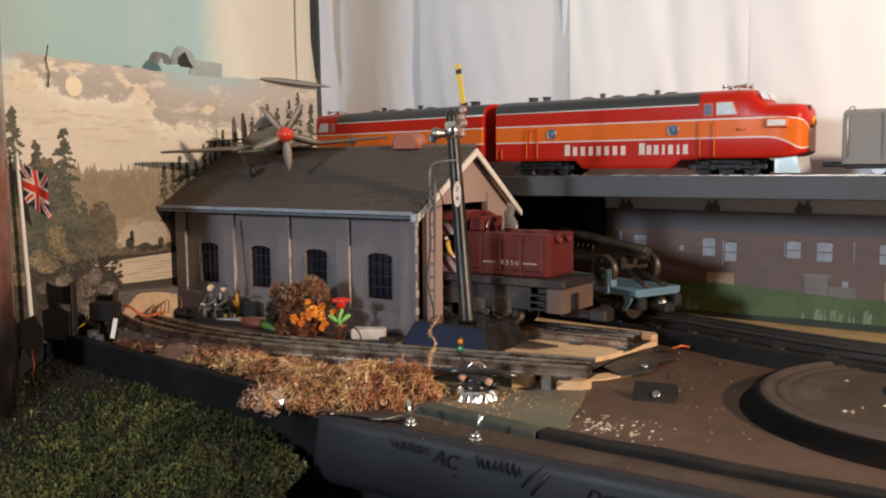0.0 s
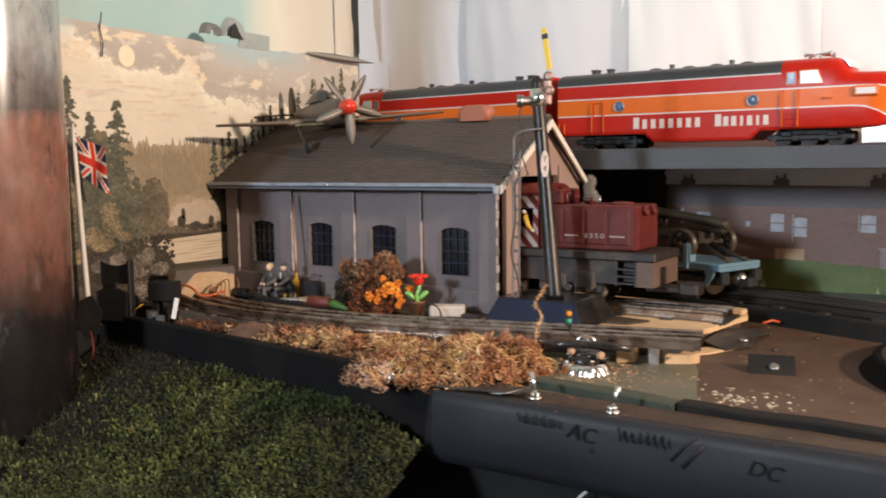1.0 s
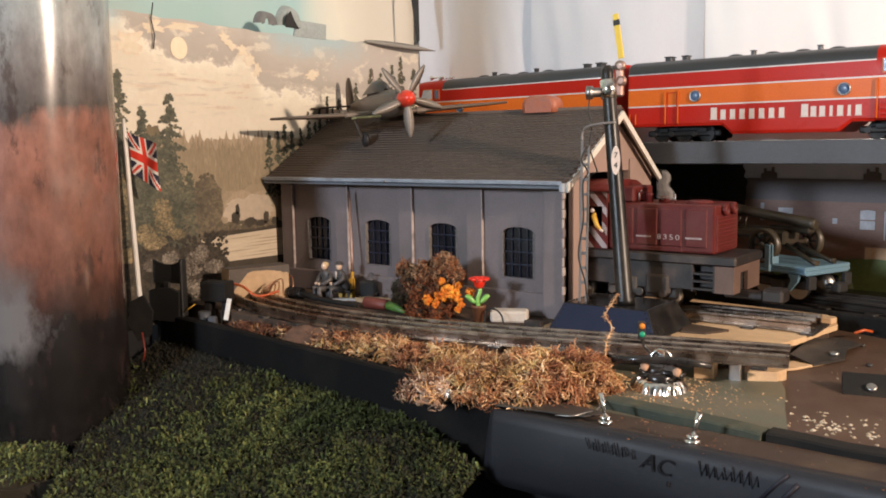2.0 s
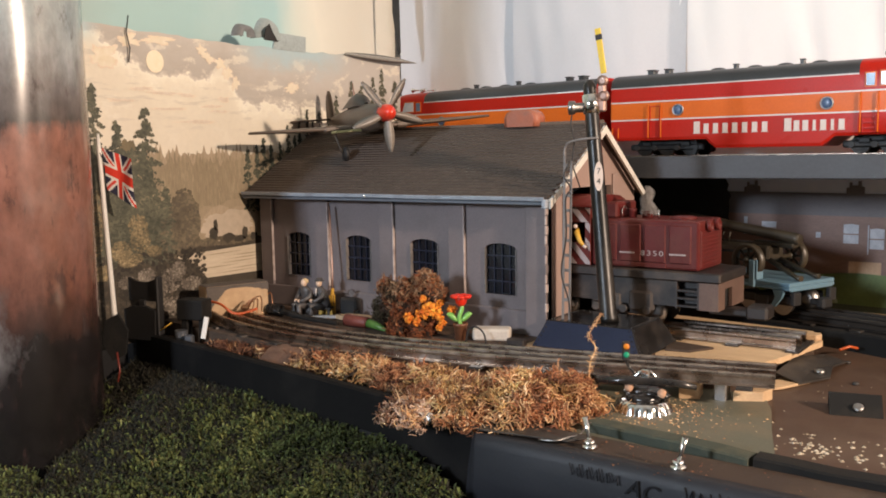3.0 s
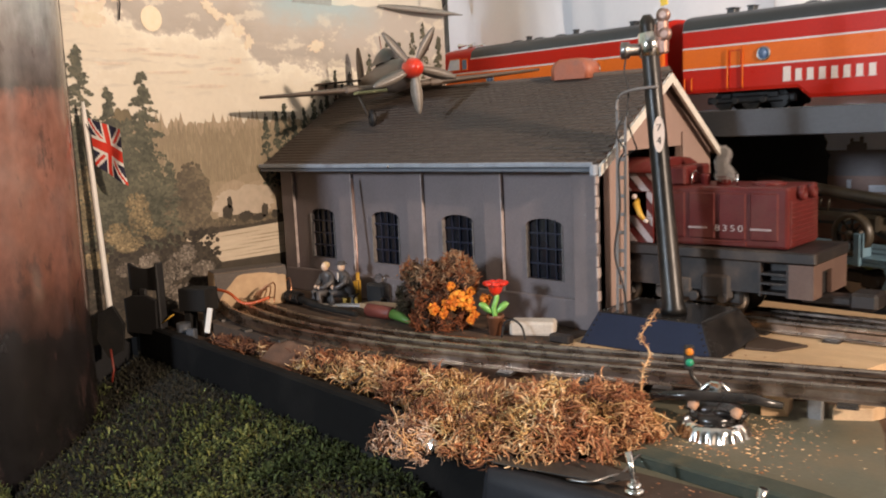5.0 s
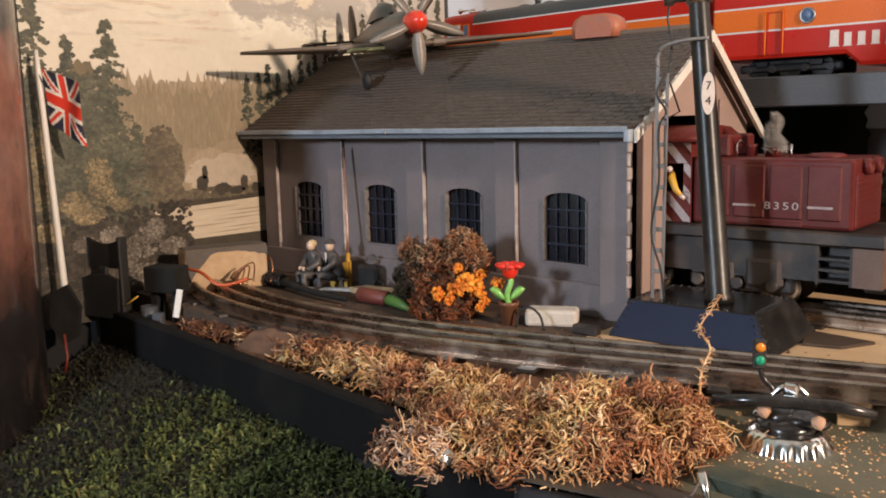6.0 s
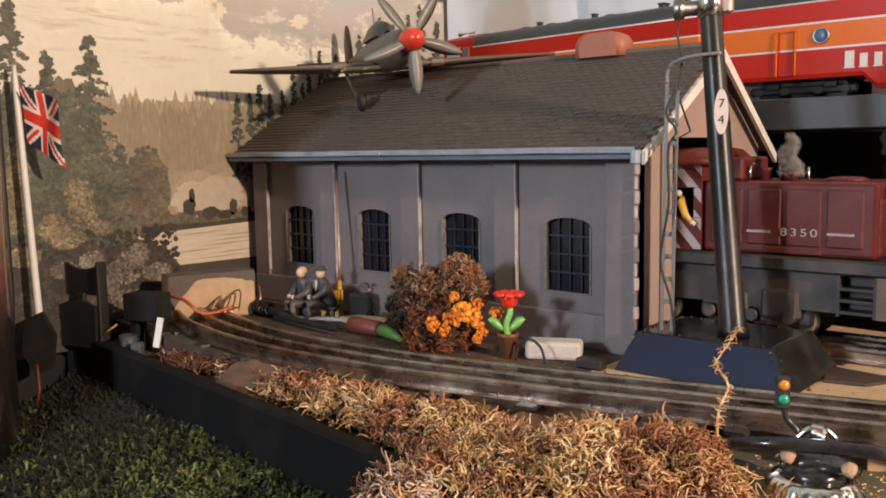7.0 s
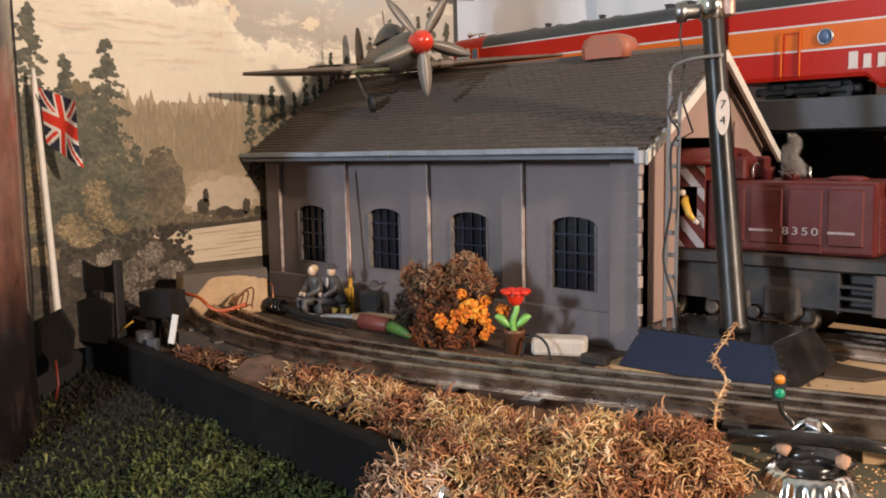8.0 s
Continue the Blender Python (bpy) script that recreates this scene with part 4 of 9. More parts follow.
for xc in win_x:
    bm = bm_new()
    box(bm, xc - WW, xc + WW, WY + 0.0045, WY + 0.0055, WZ0, WZ1)
    win = part("arched_window", bm, M["window_black"], shed, "dark glazed arched window")
    for k in range(1, 4):
        bm = bm_new()
        x = xc - WW + 2 * WW * k / 4
        box(bm, x - 0.0005, x + 0.0005, WY + 0.0028, WY + 0.0042, WZ0, WZ1 - 0.001)
        part("glazing_bar", bm, M["blue_black"], win)
        bm = bm_new()
        z = WZ0 + (WZ1 - WZ0) * k / 4
        box(bm, xc - WW, xc + WW, WY + 0.0024, WY + 0.0038, z - 0.0006, z + 0.0006)
        part("glazing_bar", bm, M["blue_black"], win)
    for s in (-1, 1):
        bm = bm_new()
        box(bm, xc + s * WW - 0.0005, xc + s * WW + 0.0005, WY - 0.0008, WY + 0.003, WZ0, WZ1 - 0.005)
        part("worn_reveal", bm, M["worn_edge"], win)
    bm = bm_new()
    box(bm, xc - WW - 0.0008, xc + WW + 0.0008, WY - 0.0006, WY + 0.003, WZ0 - 0.0012, WZ0, 0.0003)
    part("sill", bm, M["wall_grey"], win)
rnd = random.Random(8)
for k in range(13):
    bm = bm_new()
    z = 0.024 + 0.0085 * k
    d = 0.0022 if k % 2 else 0.0045
    box(bm, WX1 - 0.0006, WX1 + 0.0010, WY - 0.0078, WY - 0.0078 + d, z, z + 0.0072, 0.0003)
    part("quoin", bm, M["worn_arris"] if rnd.random() < 0.55 else M["wall_grey"], shed)
# gable end with its doorway; its tan paints in the warm lamp's light
bm = bm_new()
D0, D1, DZ = 0.842, 0.927, 0.147
GX = WX1
prism(bm, [(WY, PLY), (D0, PLY), (D0, DZ), (D1, DZ), (D1, PLY), (0.980, PLY), (0.980, WT), (0.893, 0.201), (WY, WT)], GX, GX - 0.005, "x")
part("east_gable", bm, M["lit_gable_tan"], shed, "gable end with a square engine doorway, tan from painted lamplight")
for y0, y1 in ((0.829, 0.8415), (0.9275, 0.940)):
    bm = bm_new()
    box(bm, GX, GX + 0.0022, y0, y1, PLY, 0.158, 0.0006)
    part("door_jamb", bm, M["lit_gable_tan"], shed)
for y0, y1, name in ((0.7885, 0.893, "front"), (0.9860, 0.893, "rear")):
    zl, zh = 0.1405 - (0.0035 if name == "rear" else 0.0), 0.2055
    rows = 26
    for k in range(rows):
        bm = bm_new()
        a, b = k / rows, (k + 1.25) / rows
        b = min(b, 1.0)
        ya, yb = y0 + (y1 - y0) * a, y0 + (y1 - y0) * b
        za, zb = zl + (zh - zl) * a, zl + (zh - zl) * b
        lift = 0.0002
        X0, X1 = -0.7125, -0.3325
        v = [(X0, ya, za + lift), (X1, ya, za + lift), (X1, yb, zb), (X0, yb, zb), (X0, ya, za - 0.0005), (X1, ya, za - 0.0005), (X1, yb, zb - 0.001), (X0, yb, zb - 0.001)]
        vs = [bm.verts.new(p) for p in v]
        for q in ((0, 1, 2, 3), (4, 5, 6, 7), (0, 1, 5, 4), (1, 2, 6, 5), (3, 2, 6, 7), (0, 3, 7, 4)):
            bm.faces.new([vs[i] for i in q])
        part("tile_course", bm, M["roof"], shed)
# low tile joints in the visible slope
bm = bm_new()
rnd = random.Random(21)
for k in range(26):
    for i in range(48):
        x = -0.712 + 0.0079 * i + (0.004 if k % 2 else 0)
        if x > -0.334 or (k < 10 and x > -0.575):
            continue
        a, b = (k + 0.02) / 26, (k + 0.95) / 26
        ya, yb = 0.7885 + 0.1045 * a, 0.7885 + 0.1045 * b
        za, zb = 0.1405 + 0.065 * a, 0.1405 + 0.065 * b
        h = 0.0011 + 0.0003 * rnd.random()
        w = 0.0074
        vs = [bm.verts.new(p) for p in ((x, ya - 0.0002, za + h), (x + w, ya - 0.0002, za + h + 0.0002 * rnd.random()), (x + w, yb, zb + 0.0004), (x, yb, zb + 0.0004), (x, ya - 0.0002, za + 0.0003), (x + w, ya - 0.0002, za + 0.0003))]
        bm.faces.new(vs[:4])
        bm.faces.new((vs[0], vs[4], vs[5], vs[1]))
tiles = part("roof_tiling", bm, M["roof"], shed)
tagged(tiles, kind="stuff")
bm = bm_new()
tube(bm, [(-0.7125, 0.893, 0.2065), (-0.3325, 0.893, 0.2065)], 0.0022, 8)
part("ridge_cap", bm, M["roof"], shed)
bm = bm_new()
for ya, za in ((0.7885, 0.1385), (0.9860, 0.1350)):
    a, b = Vector((-0.3322, ya, za)), Vector((-0.3322, 0.893, 0.2035))
    for off in (0,):
        vs = []
        for dx in (0.0, 0.0025):
            for p, q in ((a, 0.0), (b, 0.0), (b, -0.0075), (a, -0.0065)):
                vs.append(bm.verts.new((p.x + dx, p.y, p.z + q)))
        for q in ((0, 1, 2, 3), (4, 5, 6, 7), (0, 1, 5, 4), (1, 2, 6, 5), (2, 3, 7, 6), (3, 0, 4, 7)):
            bm.faces.new([vs[i] for i in q])
part("bargeboard", bm, M["white_trim"], shed, "chipped white bargeboard on the gable")
bm = bm_new()
pro = [(-0.0010, 0.0030), (-0.0050, 0.0030), (-0.0064, 0.0036), (-0.0068, 0.0066), (-0.0060, 0.0069), (-0.0052, 0.0046), (-0.0010, 0.0042)]
n = 24
rings(bm, [[Vector((-0.713 + 0.379 * i / n, 0.7905 + p, 0.1352 + q + 0.00015 * math.sin(i * 0.7))) for p, q in pro] for i in range(n + 1)], smooth=False)
gutter = part("gutter", bm, M["gutter"], shed, "pale blue-grey worn gutter")
bm = bm_new()
box(bm, -0.7125, -0.3345, 0.7855, 0.7903, 0.1350, 0.1379, 0.0004)
part("gutter_lip", bm, M["gutter_dark"], gutter)
bm = bm_new()
ball(bm, (-0.5335, 0.7835, 0.1392), 0.0013, 10, (0.8, 0.6, 1.3))
part("joint_clip", bm, M["chrome"], gutter)
bm = bm_new()
box(bm, -0.3365, -0.3318, 0.7838, 0.7945, 0.1320, 0.1402, 0.001)
part("gutter_end", bm, M["gutter"], shed)


# the single tiles of the lower slope, nearest the gutter
tile_mesh = bpy.data.meshes.new("tile")
rise = 0.065 * 0.93 / 26
run = 0.1045 * 0.93 / 26
tile_mesh.from_pydata([(0, -0.0002, 0.0003), (0.0074, -0.0002, 0.0003), (0.0074, run, rise - 0.0004), (0, run, rise - 0.0004), (0, -0.0002, 0.0012), (0.0074, -0.0002, 0.0013), (0.0074, run, rise + 0.0004), (0, run, rise + 0.0004)], [],
                      [(0, 3, 2, 1), (4, 5, 6, 7), (0, 1, 5, 4), (1, 2, 6, 5), (2, 3, 7, 6), (3, 0, 4, 7)])
tile_mesh.materials.append(M["roof"])
rnd = random.Random(27)
for k in range(10):
    for i in range(48):
        x = -0.712 + 0.0079 * i + (0.004 if k % 2 else 0)
        if -0.575 < x <= -0.334:
            ob = new("tile", tile_mesh)
            ob.parent, ob.matrix_parent_inverse = shed, AT[shed.name].inverted()
            a = (k + 0.02) / 26
            ob.matrix_basis = Matrix.Translation((x, 0.7885 + 0.1045 * a, 0.1405 + 0.065 * a + 0.0002 * rnd.random())) @ Matrix.Rotation(rnd.uniform(-0.012, 0.012), 4, "Z")

# ---- tracks ----
def smooth_path(pts, n=8):
    """Catmull-Rom points through the corners given."""
    p = [Vector(q) for q in pts]
    p = [2 * p[0] - p[1]] + p + [2 * p[-1] - p[-2]]
    out = []
    for i in range(1, len(p) - 2):
        for k in range(n):
            t = k / n
            out.append(0.5 * ((2 * p[i]) + (p[i + 1] - p[i - 1]) * t + (2 * p[i - 1] - 5 * p[i] + 4 * p[i + 1] - p[i + 2]) * t * t + (3 * p[i] - p[i - 1] - 3 * p[i + 1] + p[i + 2]) * t ** 3))
    return out + [p[-2]]


RAIL_H = 0.0105


def track(pts, label, gauge=0.032, tie_gap=0.048, rail_mat="metal_worn", n=8):
    """Three tubular tin rails on pressed ties, base at the points' height."""
    line = smooth_path(pts, n)
    t = thing("toy_track", label, "toy track", at=tuple(line[len(line) // 2]), group="three-rail tracks")
    side = []
    for i, p in enumerate(line):
        d = (line[min(i + 1, len(line) - 1)] - line[max(i - 1, 0)]).normalized()
        side.append(Vector((-d.y, d.x, 0)))
    for off in (-gauge / 2, 0, gauge / 2):
        bm = bm_new()
        loops = []
        for p, u in zip(line, side):
            c = p + u * off
            pro = [(-0.0035, 0.0012), (-0.0035, 0.0018), (-0.0007, 0.0024), (-0.0008, 0.0062), (-0.0019, 0.0078), (-0.0019, 0.0094), (-0.0010, RAIL_H), (0.0010, RAIL_H), (0.0019, 0.0094), (0.0019, 0.0078), (0.0008, 0.0062), (0.0007, 0.0024), (0.0035, 0.0018), (0.0035, 0.0012)]
            loops.append([c + u * a + Vector((0, 0, b)) for a, b in pro])
        rings(bm, loops, smooth=False)
        part("rail", bm, M[rail_mat], t)
    length, acc, last = 0.0, tie_gap * 0.4, line[0]
    for i in range(1, len(line)):
        seg = (line[i] - line[i - 1]).length
        while acc <= seg:
            c = line[i - 1].lerp(line[i], acc / seg)
            u = side[i]
            d = Vector((u.y, -u.x, 0))
            bm = bm_new()
            loops = []
            for a, w in ((-0.026, 0.8), (-0.0255, 1), (0.0255, 1), (0.026, 0.8)):
                q = c + u * a
                loops.append([q - d * 0.0055 * w, q - d * 0.0050 * w + Vector((0, 0, 0.0016)), q + d * 0.0050 * w + Vector((0, 0, 0.0016)), q + d * 0.0055 * w])
            rings(bm, loops, smooth=False)
            part("tie", bm, M["tie_dark"], t)
            acc += tie_gap
        acc -= seg
    return t


track([(-0.132, 0.752, PLY), (-0.24, 0.724, PLY), (-0.34, 0.699, PLY), (-0.43, 0.682, PLY), (-0.52, 0.678, PLY), (-0.60, 0.690, PLY), (-0.665, 0.716, PLY)], "worn curved three-rail tin track across the front of the yard")
track([(-0.60, 0.876, PLY), (-0.45, 0.876, PLY), (-0.25, 0.877, PLY), (-0.148, 0.878, PLY)], "three-rail tin track leading into the engine shed")
# raised dark track bank that curves from the flat wagon to the right
bank = thing("track_bank", "black foam bank carrying the curved rear track", "track bank", at=(0.0, 0.95, BOARD))
BANK = [(-0.40, 1.098), (-0.30, 1.058), (-0.20, 1.012), (-0.12, 0.985), (-0.05, 0.956), (0.03, 0.934), (0.10, 0.926), (0.18, 0.924), (0.30, 0.930), (0.55, 0.95)]
bm = bm_new()
line = smooth_path([(x, y, BOARD) for x, y in BANK], 6)
loops = []
for i, p in enumerate(line):
    d = (line[min(i + 1, len(line) - 1)] - line[max(i - 1, 0)]).normalized()
    u = Vector((-d.y, d.x, 0))
    rise = 0.0145 + 0.002 * max(0, min(1, (p.x + 0.16) / 0.06))
    loops.append([p - u * 0.032, p - u * 0.030 + Vector((0, 0, rise * 0.9)), p - u * 0.029 + Vector((0, 0, rise)), p + u * 0.027 + Vector((0, 0, rise)), p + u * 0.030 + Vector((0, 0, rise * 0.85)), p + u * 0.032])
rings(bm, loops, smooth=False)
part("foam_bed", bm, M["foam_black"], bank)
track([(x, y, BOARD + 0.0145 + 0.002 * max(0, min(1, (x + 0.16) / 0.06))) for x, y in BANK], "dark three-rail track on the raised bank", rail_mat="tie_dark")

# sandy strip at the foot of the backdrop
M["sand"] = material("sand", (0.40, 0.28, 0.13), 0.9, color2=(0.30, 0.20, 0.09), scale=70, amount=0.8, fine=1200, bump=0.5)
bm = bm_new()
rnd = random.Random(4)
nx, ny = 60, 5
rows = []
for i in range(nx + 1):
    x = -0.32 + 1.2 * i / nx
    y0 = 1.02 + (0.055 if x < -0.18 else 0) - 0.10 * max(0, min(1, (x + 0.2) / 0.5)) + 0.03 + 0.004 * rnd.random()
    y1 = 1.148
    rows.append([bm.verts.new((x, y0 + (y1 - y0) * k / ny, BOARD + 0.0008 + (0.004 if 0 < k < ny else 0.0) * (0.6 + 0.6 * rnd.random()))) for k in range(ny + 1)])
for i in range(nx):
    for k in range(ny):
        bm.faces.new((rows[i][k], rows[i + 1][k], rows[i + 1][k + 1], rows[i][k + 1])).smooth = True
solo("sand_strip", bm, M["sand"], "strip of yellow sand along the backdrop's foot", "sand", kind="structure")

# ---- the orange and red diesel units on the shelf ----
M["red"] = paint("red_paint", (0.44, 0.016, 0.007), 0.32, color2=(0.38, 0.014, 0.006), spec=0.15, dirt=(0.30, 0.03, 0.02), dirt_amount=0.3)
M["orange"] = paint("orange_paint", (0.66, 0.135, 0.016), 0.32, color2=(0.56, 0.108, 0.013), spec=0.15, dirt=(0.50, 0.10, 0.02), dirt_amount=0.3)
M["silver_line"] = paint("silver_line", (0.62, 0.58, 0.55), 0.35)
M["roof_black"] = paint("roof_black", (0.035, 0.038, 0.042), 0.4)
M["truck_black"] = material("truck_black", (0.013, 0.012, 0.012), 0.6, scale=60, fine=600)
M["glass_blue"] = paint("glass_blue", (0.10, 0.16, 0.28), 0.12, coat=0.5)
M["glass_pale"] = paint("glass_pale", (0.40, 0.47, 0.58), 0.10, color2=(0.70, 0.74, 0.80), scale=120, amount=0.9, coat=0.6)
M["cream"] = paint("cream_lettering", (0.66, 0.56, 0.50), 0.4)


def diesel_unit(name_label, m, length, lettered):
    """Streamlined cab unit. Local x runs to its nose at length; the side with the lettering is at y = 0; rails at z = 0."""
    u = thing("diesel_locomotive", name_label, "toy locomotive", m=m, group="streamlined diesel units")
    W = 0.060
    low, line1, line2, eave, crown = 0.0078, 0.0378, 0.0562, 0.0720, 0.0855
    t0, t1 = 0.320 * length, 0.630 * length  # the skirt between the two trucks

    def section(x, w, lowz, crown_k=1.0, nose=0.0):
        c = W / 2
        h = w / 2
        top = eave + (crown - eave) * crown_k
        e = eave if crown_k >= 0 else eave + (crown - eave) * crown_k
        tops = [(h, e), (h * 0.93, e + (top - e) * 0.55), (h * 0.72, e + (top - e) * 0.85), (h * 0.40, top), (0, top + 0.0004)]
        pro = [(-h * 0.97, lowz), (-h, lowz + 0.003), (-h, line1 - 0.0007), (-h, line1 + 0.0007), (-h, line2 - 0.0007), (-h, line2 + 0.0007), (-h, e - 0.0012)]
        left = pro + [(-a, b) for a, b in tops]
        right = [(-a, b) for a, b in left[::-1]][1:]
        return [Vector((x, c + a, b)) for a, b in left + right]

    zones = [0, 0, 2, 1, 2, 0, 2, 3, 3, 3, 3]
    zones = zones + zones[::-1]
    bm = bm_new()
    raised = 0.0168
    n_body = length - 0.1005
    xs = [(0.0, W * 0.94, raised, 1), (0.002, W, raised, 1), (t0 - 0.006, W, raised, 1), (t0 + 0.004, W, low, 1), (t1 - 0.004, W, low, 1), (t1 + 0.008, W, raised, 1), (n_body, W, raised, 1)]
    secs = [section(*q) for q in xs]
    vs = [[bm.verts.new(p) for p in s] for s in secs]
    k = len(vs[0])
    for a, b in zip(vs, vs[1:]):
        for i in range(k - 1):
            f = bm.faces.new((a[i], a[i + 1], b[i + 1], b[i]))
            f.material_index, f.smooth = zones[i], 6 <= i <= 15
        bm.faces.new((a[k - 1], a[0], b[0], b[k - 1])).material_index = 0
    bm.faces.new(vs[0]).material_index = 0
    body = part("body", bm, [M["red"], M["orange"], M["silver_line"], M["roof_black"]], u)
    # cab and bulldog nose
    bm = bm_new()
    # windscreen cab: keeps full width, then slopes to the nose
    prof = []
    for x, w, top in ((n_body, W, crown + 0.0004), (n_body + 0.040, W, crown), (n_body + 0.048, W * 0.985, crown - 0.0008), (n_body + 0.054, W * 0.97, crown - 0.0040), (n_body + 0.0605, W * 0.96, 0.0735), (n_body + 0.0635, W * 0.955, 0.0708),
                      (n_body + 0.075, W * 0.95, 0.0700), (n_body + 0.086, W * 0.92, 0.0697), (n_body + 0.093, W * 0.84, 0.0688), (n_body + 0.0975, W * 0.70, 0.0670), (n_body + 0.0998, W * 0.48, 0.0630), (n_body + 0.1005, W * 0.25, 0.0560)):
        c, h = W / 2, w / 2
        fr = max(0.0, (x - n_body - 0.066) / 0.0345)
        lo = raised + 0.0005 + 0.006 * fr ** 3
        e = min(eave, top - 0.012) if top > eave else top - 0.011
        l1, l2 = max(lo + 0.0045, line1 - 0.016 * fr ** 2), line2 + 0.001 * fr
        l2 = min(l2, e - 0.003)
        pts = [(-h * 0.97, lo), (-h, lo + 0.003), (-h, l1 - 0.0007), (-h, l1 + 0.0007), (-h, l2 - 0.0007), (-h, l2 + 0.0007), (-h, e), (-h * 0.92, e + (top - e) * 0.55), (-h * 0.70, e + (top - e) * 0.86), (-h * 0.38, top - 0.0003), (0, top)]
        right = [(-a, b) for a, b in pts[::-1]][1:]
        prof.append([Vector((x, c + a, b)) for a, b in pts + right])
    zn = [0, 0, 2, 1, 2, 0, 0, 0, 0, 0]
    zn = zn + zn[::-1]
    vs = [[bm.verts.new(p) for p in s] for s in prof]
    k = len(vs[0])
    for a, b in zip(vs, vs[1:]):
        for i in range(k - 1):
            f = bm.faces.new((a[i], a[i + 1], b[i + 1], b[i]))
            f.material_index, f.smooth = zn[i], True
        bm.faces.new((a[k - 1], a[0], b[0], b[k - 1]))
    bm.faces.new(vs[-1][::-1]).material_index = 1
    cab = part("cab", bm, [M["red"], M["orange"], M["silver_line"]], u)
    for x0, x1, x2, z0, z1, mat in ((n_body + 0.006, n_body + 0.0130, n_body + 0.0130, 0.0605, 0.0712, "glass_blue"), (n_body + 0.018, n_body + 0.0380, n_body + 0.0330, 0.0605, 0.0722, "glass_pale")):
        for y in (-0.0006, W - 0.0004):
            bm = bm_new()
            prism(bm, [(x0 - 0.0012, z0 - 0.0012), (x1 + 0.0014, z0 - 0.0012), (x2 + 0.0012, z1 + 0.0012), (x0 - 0.0012, z1 + 0.0012)], y + 0.0002, y + 0.0010)
            fr_ = part("window_frame", bm, M["orange"], cab)
            bm = bm_new()
            prism(bm, [(x0, z0), (x1, z0), (x2, z1), (x0, z1)], y - 0.0002, y + 0.0013)
            part("side_window", bm, M[mat], fr_)
    for y in (W * 0.30, W * 0.70):
        bm = bm_new()
        a = math.radians(38)
        mm = Matrix.Translation((n_body + 0.0578, y, 0.0785)) @ Matrix.Rotation(math.radians(-32), 4, "Y")
        box(bm, -0.0006, 0.0010, -0.0088, 0.0088, -0.0050, 0.0044, 0.0004, m=mm)
        part("windscreen", bm, M["glass_pale"], cab)
    bm = bm_new()
    lathe(bm, [(0.0055, 0), (0.0055, 0.004), (0.0040, 0.0045), (0.0038, 0.002)], Matrix.Translation((n_body + 0.0985, W / 2, 0.0515)) @ Matrix.Rotation(math.radians(90), 4, "Y"), 14)
    part("headlight", bm, paint("headlight_amber", (0.85, 0.34, 0.03), 0.25), cab, "amber headlight")
    bm = bm_new()
    lathe(bm, [(0.0032, 0), (0.0032, 0.0030), (0.0024, 0.0034)], Matrix.Translation((n_body + 0.0965, W * 0.40, 0.0645)) @ Matrix.Rotation(math.radians(90), 4, "Y"), 12)
    part("upper_light", bm, M["truck_black"], cab)
    for y, s in ((W * 0.045, -1), (W * 0.955, 1)):
        bm = bm_new()
        box(bm, n_body + 0.0645, n_body + 0.0865, y - 0.0032, y + 0.0032, 0.0460, 0.0560, 0.0012)
        nb = part("number_box", bm, M["orange"], cab, "orange number box with a pale panel")
        bm = bm_new()
        box(bm, n_body + 0.0672, n_body + 0.0842, y + s * 0.0033 - 0.0003, y + s * 0.0033 + 0.0003, 0.0482, 0.0538)
        part("number_panel", bm, M["silver_line"], nb)
    bm = bm_new()
    prism(bm, [(n_body + 0.072, 0.003), (n_body + 0.096, 0.003), (n_body + 0.092, 0.0185), (n_body + 0.072, 0.0185)], W * 0.16, W * 0.84)
    part("pilot", bm, M["chrome"], u, "polished metal pilot under the nose")
    bm = bm_new()
    for y in (W * 0.36, W * 0.64):
        lathe(bm, [(0.0006, 0), (0.0010, 0.004), (0.0012, 0.008), (0.0028, 0.0125), (0.0030, 0.0135)], Matrix.Translation((n_body + 0.0270, y, crown + 0.004)) @ Matrix.Rotation(math.radians(90), 4, "Y"), 10)
        lathe(bm, [(0.0006, 0), (0.0010, 0.004), (0.0012, 0.006), (0.0024, 0.009)], Matrix.Translation((n_body + 0.0250, y, crown + 0.004)) @ Matrix.Rotation(math.radians(-90), 4, "Y"), 10)
        cyl(bm, (n_body + 0.0260, y, crown - 0.001), (n_body + 0.0260, y, crown + 0.004), 0.0008, seg=6)
    part("air_horn", bm, M["chrome"], u, "chrome air horns on the cab roof")
    # low fans and small boxed vents along the roof's rear half
    for x in (0.105, 0.142, 0.171, 0.203):
        bm = bm_new()
        lathe(bm, [(0.0080, 0), (0.0080, 0.0010), (0.0062, 0.0022), (0.0035, 0.0030), (0.0012, 0.0030)], Matrix.Translation((x * length / 0.345, W / 2, crown - 0.0004)), 18)
        part("roof_fan", bm, M["roof_black"], u)
    for x, r in ((0.034, 0.0036), (0.052, 0.0030), (0.123, 0.0020), (0.187, 0.0020)):
        bm = bm_new()
        x *= length / 0.345
        box(bm, x - r, x + r, W / 2 - r * 1.4, W / 2 + r * 1.4, crown - 0.0004, crown + 0.0042, 0.0006)
        box(bm, x - r * 1.25, x + r * 1.25, W / 2 - r * 1.6, W / 2 + r * 1.6, crown + 0.0042, crown + 0.0054, 0.0004)
        part("roof_vent", bm, M["roof_black"], u)
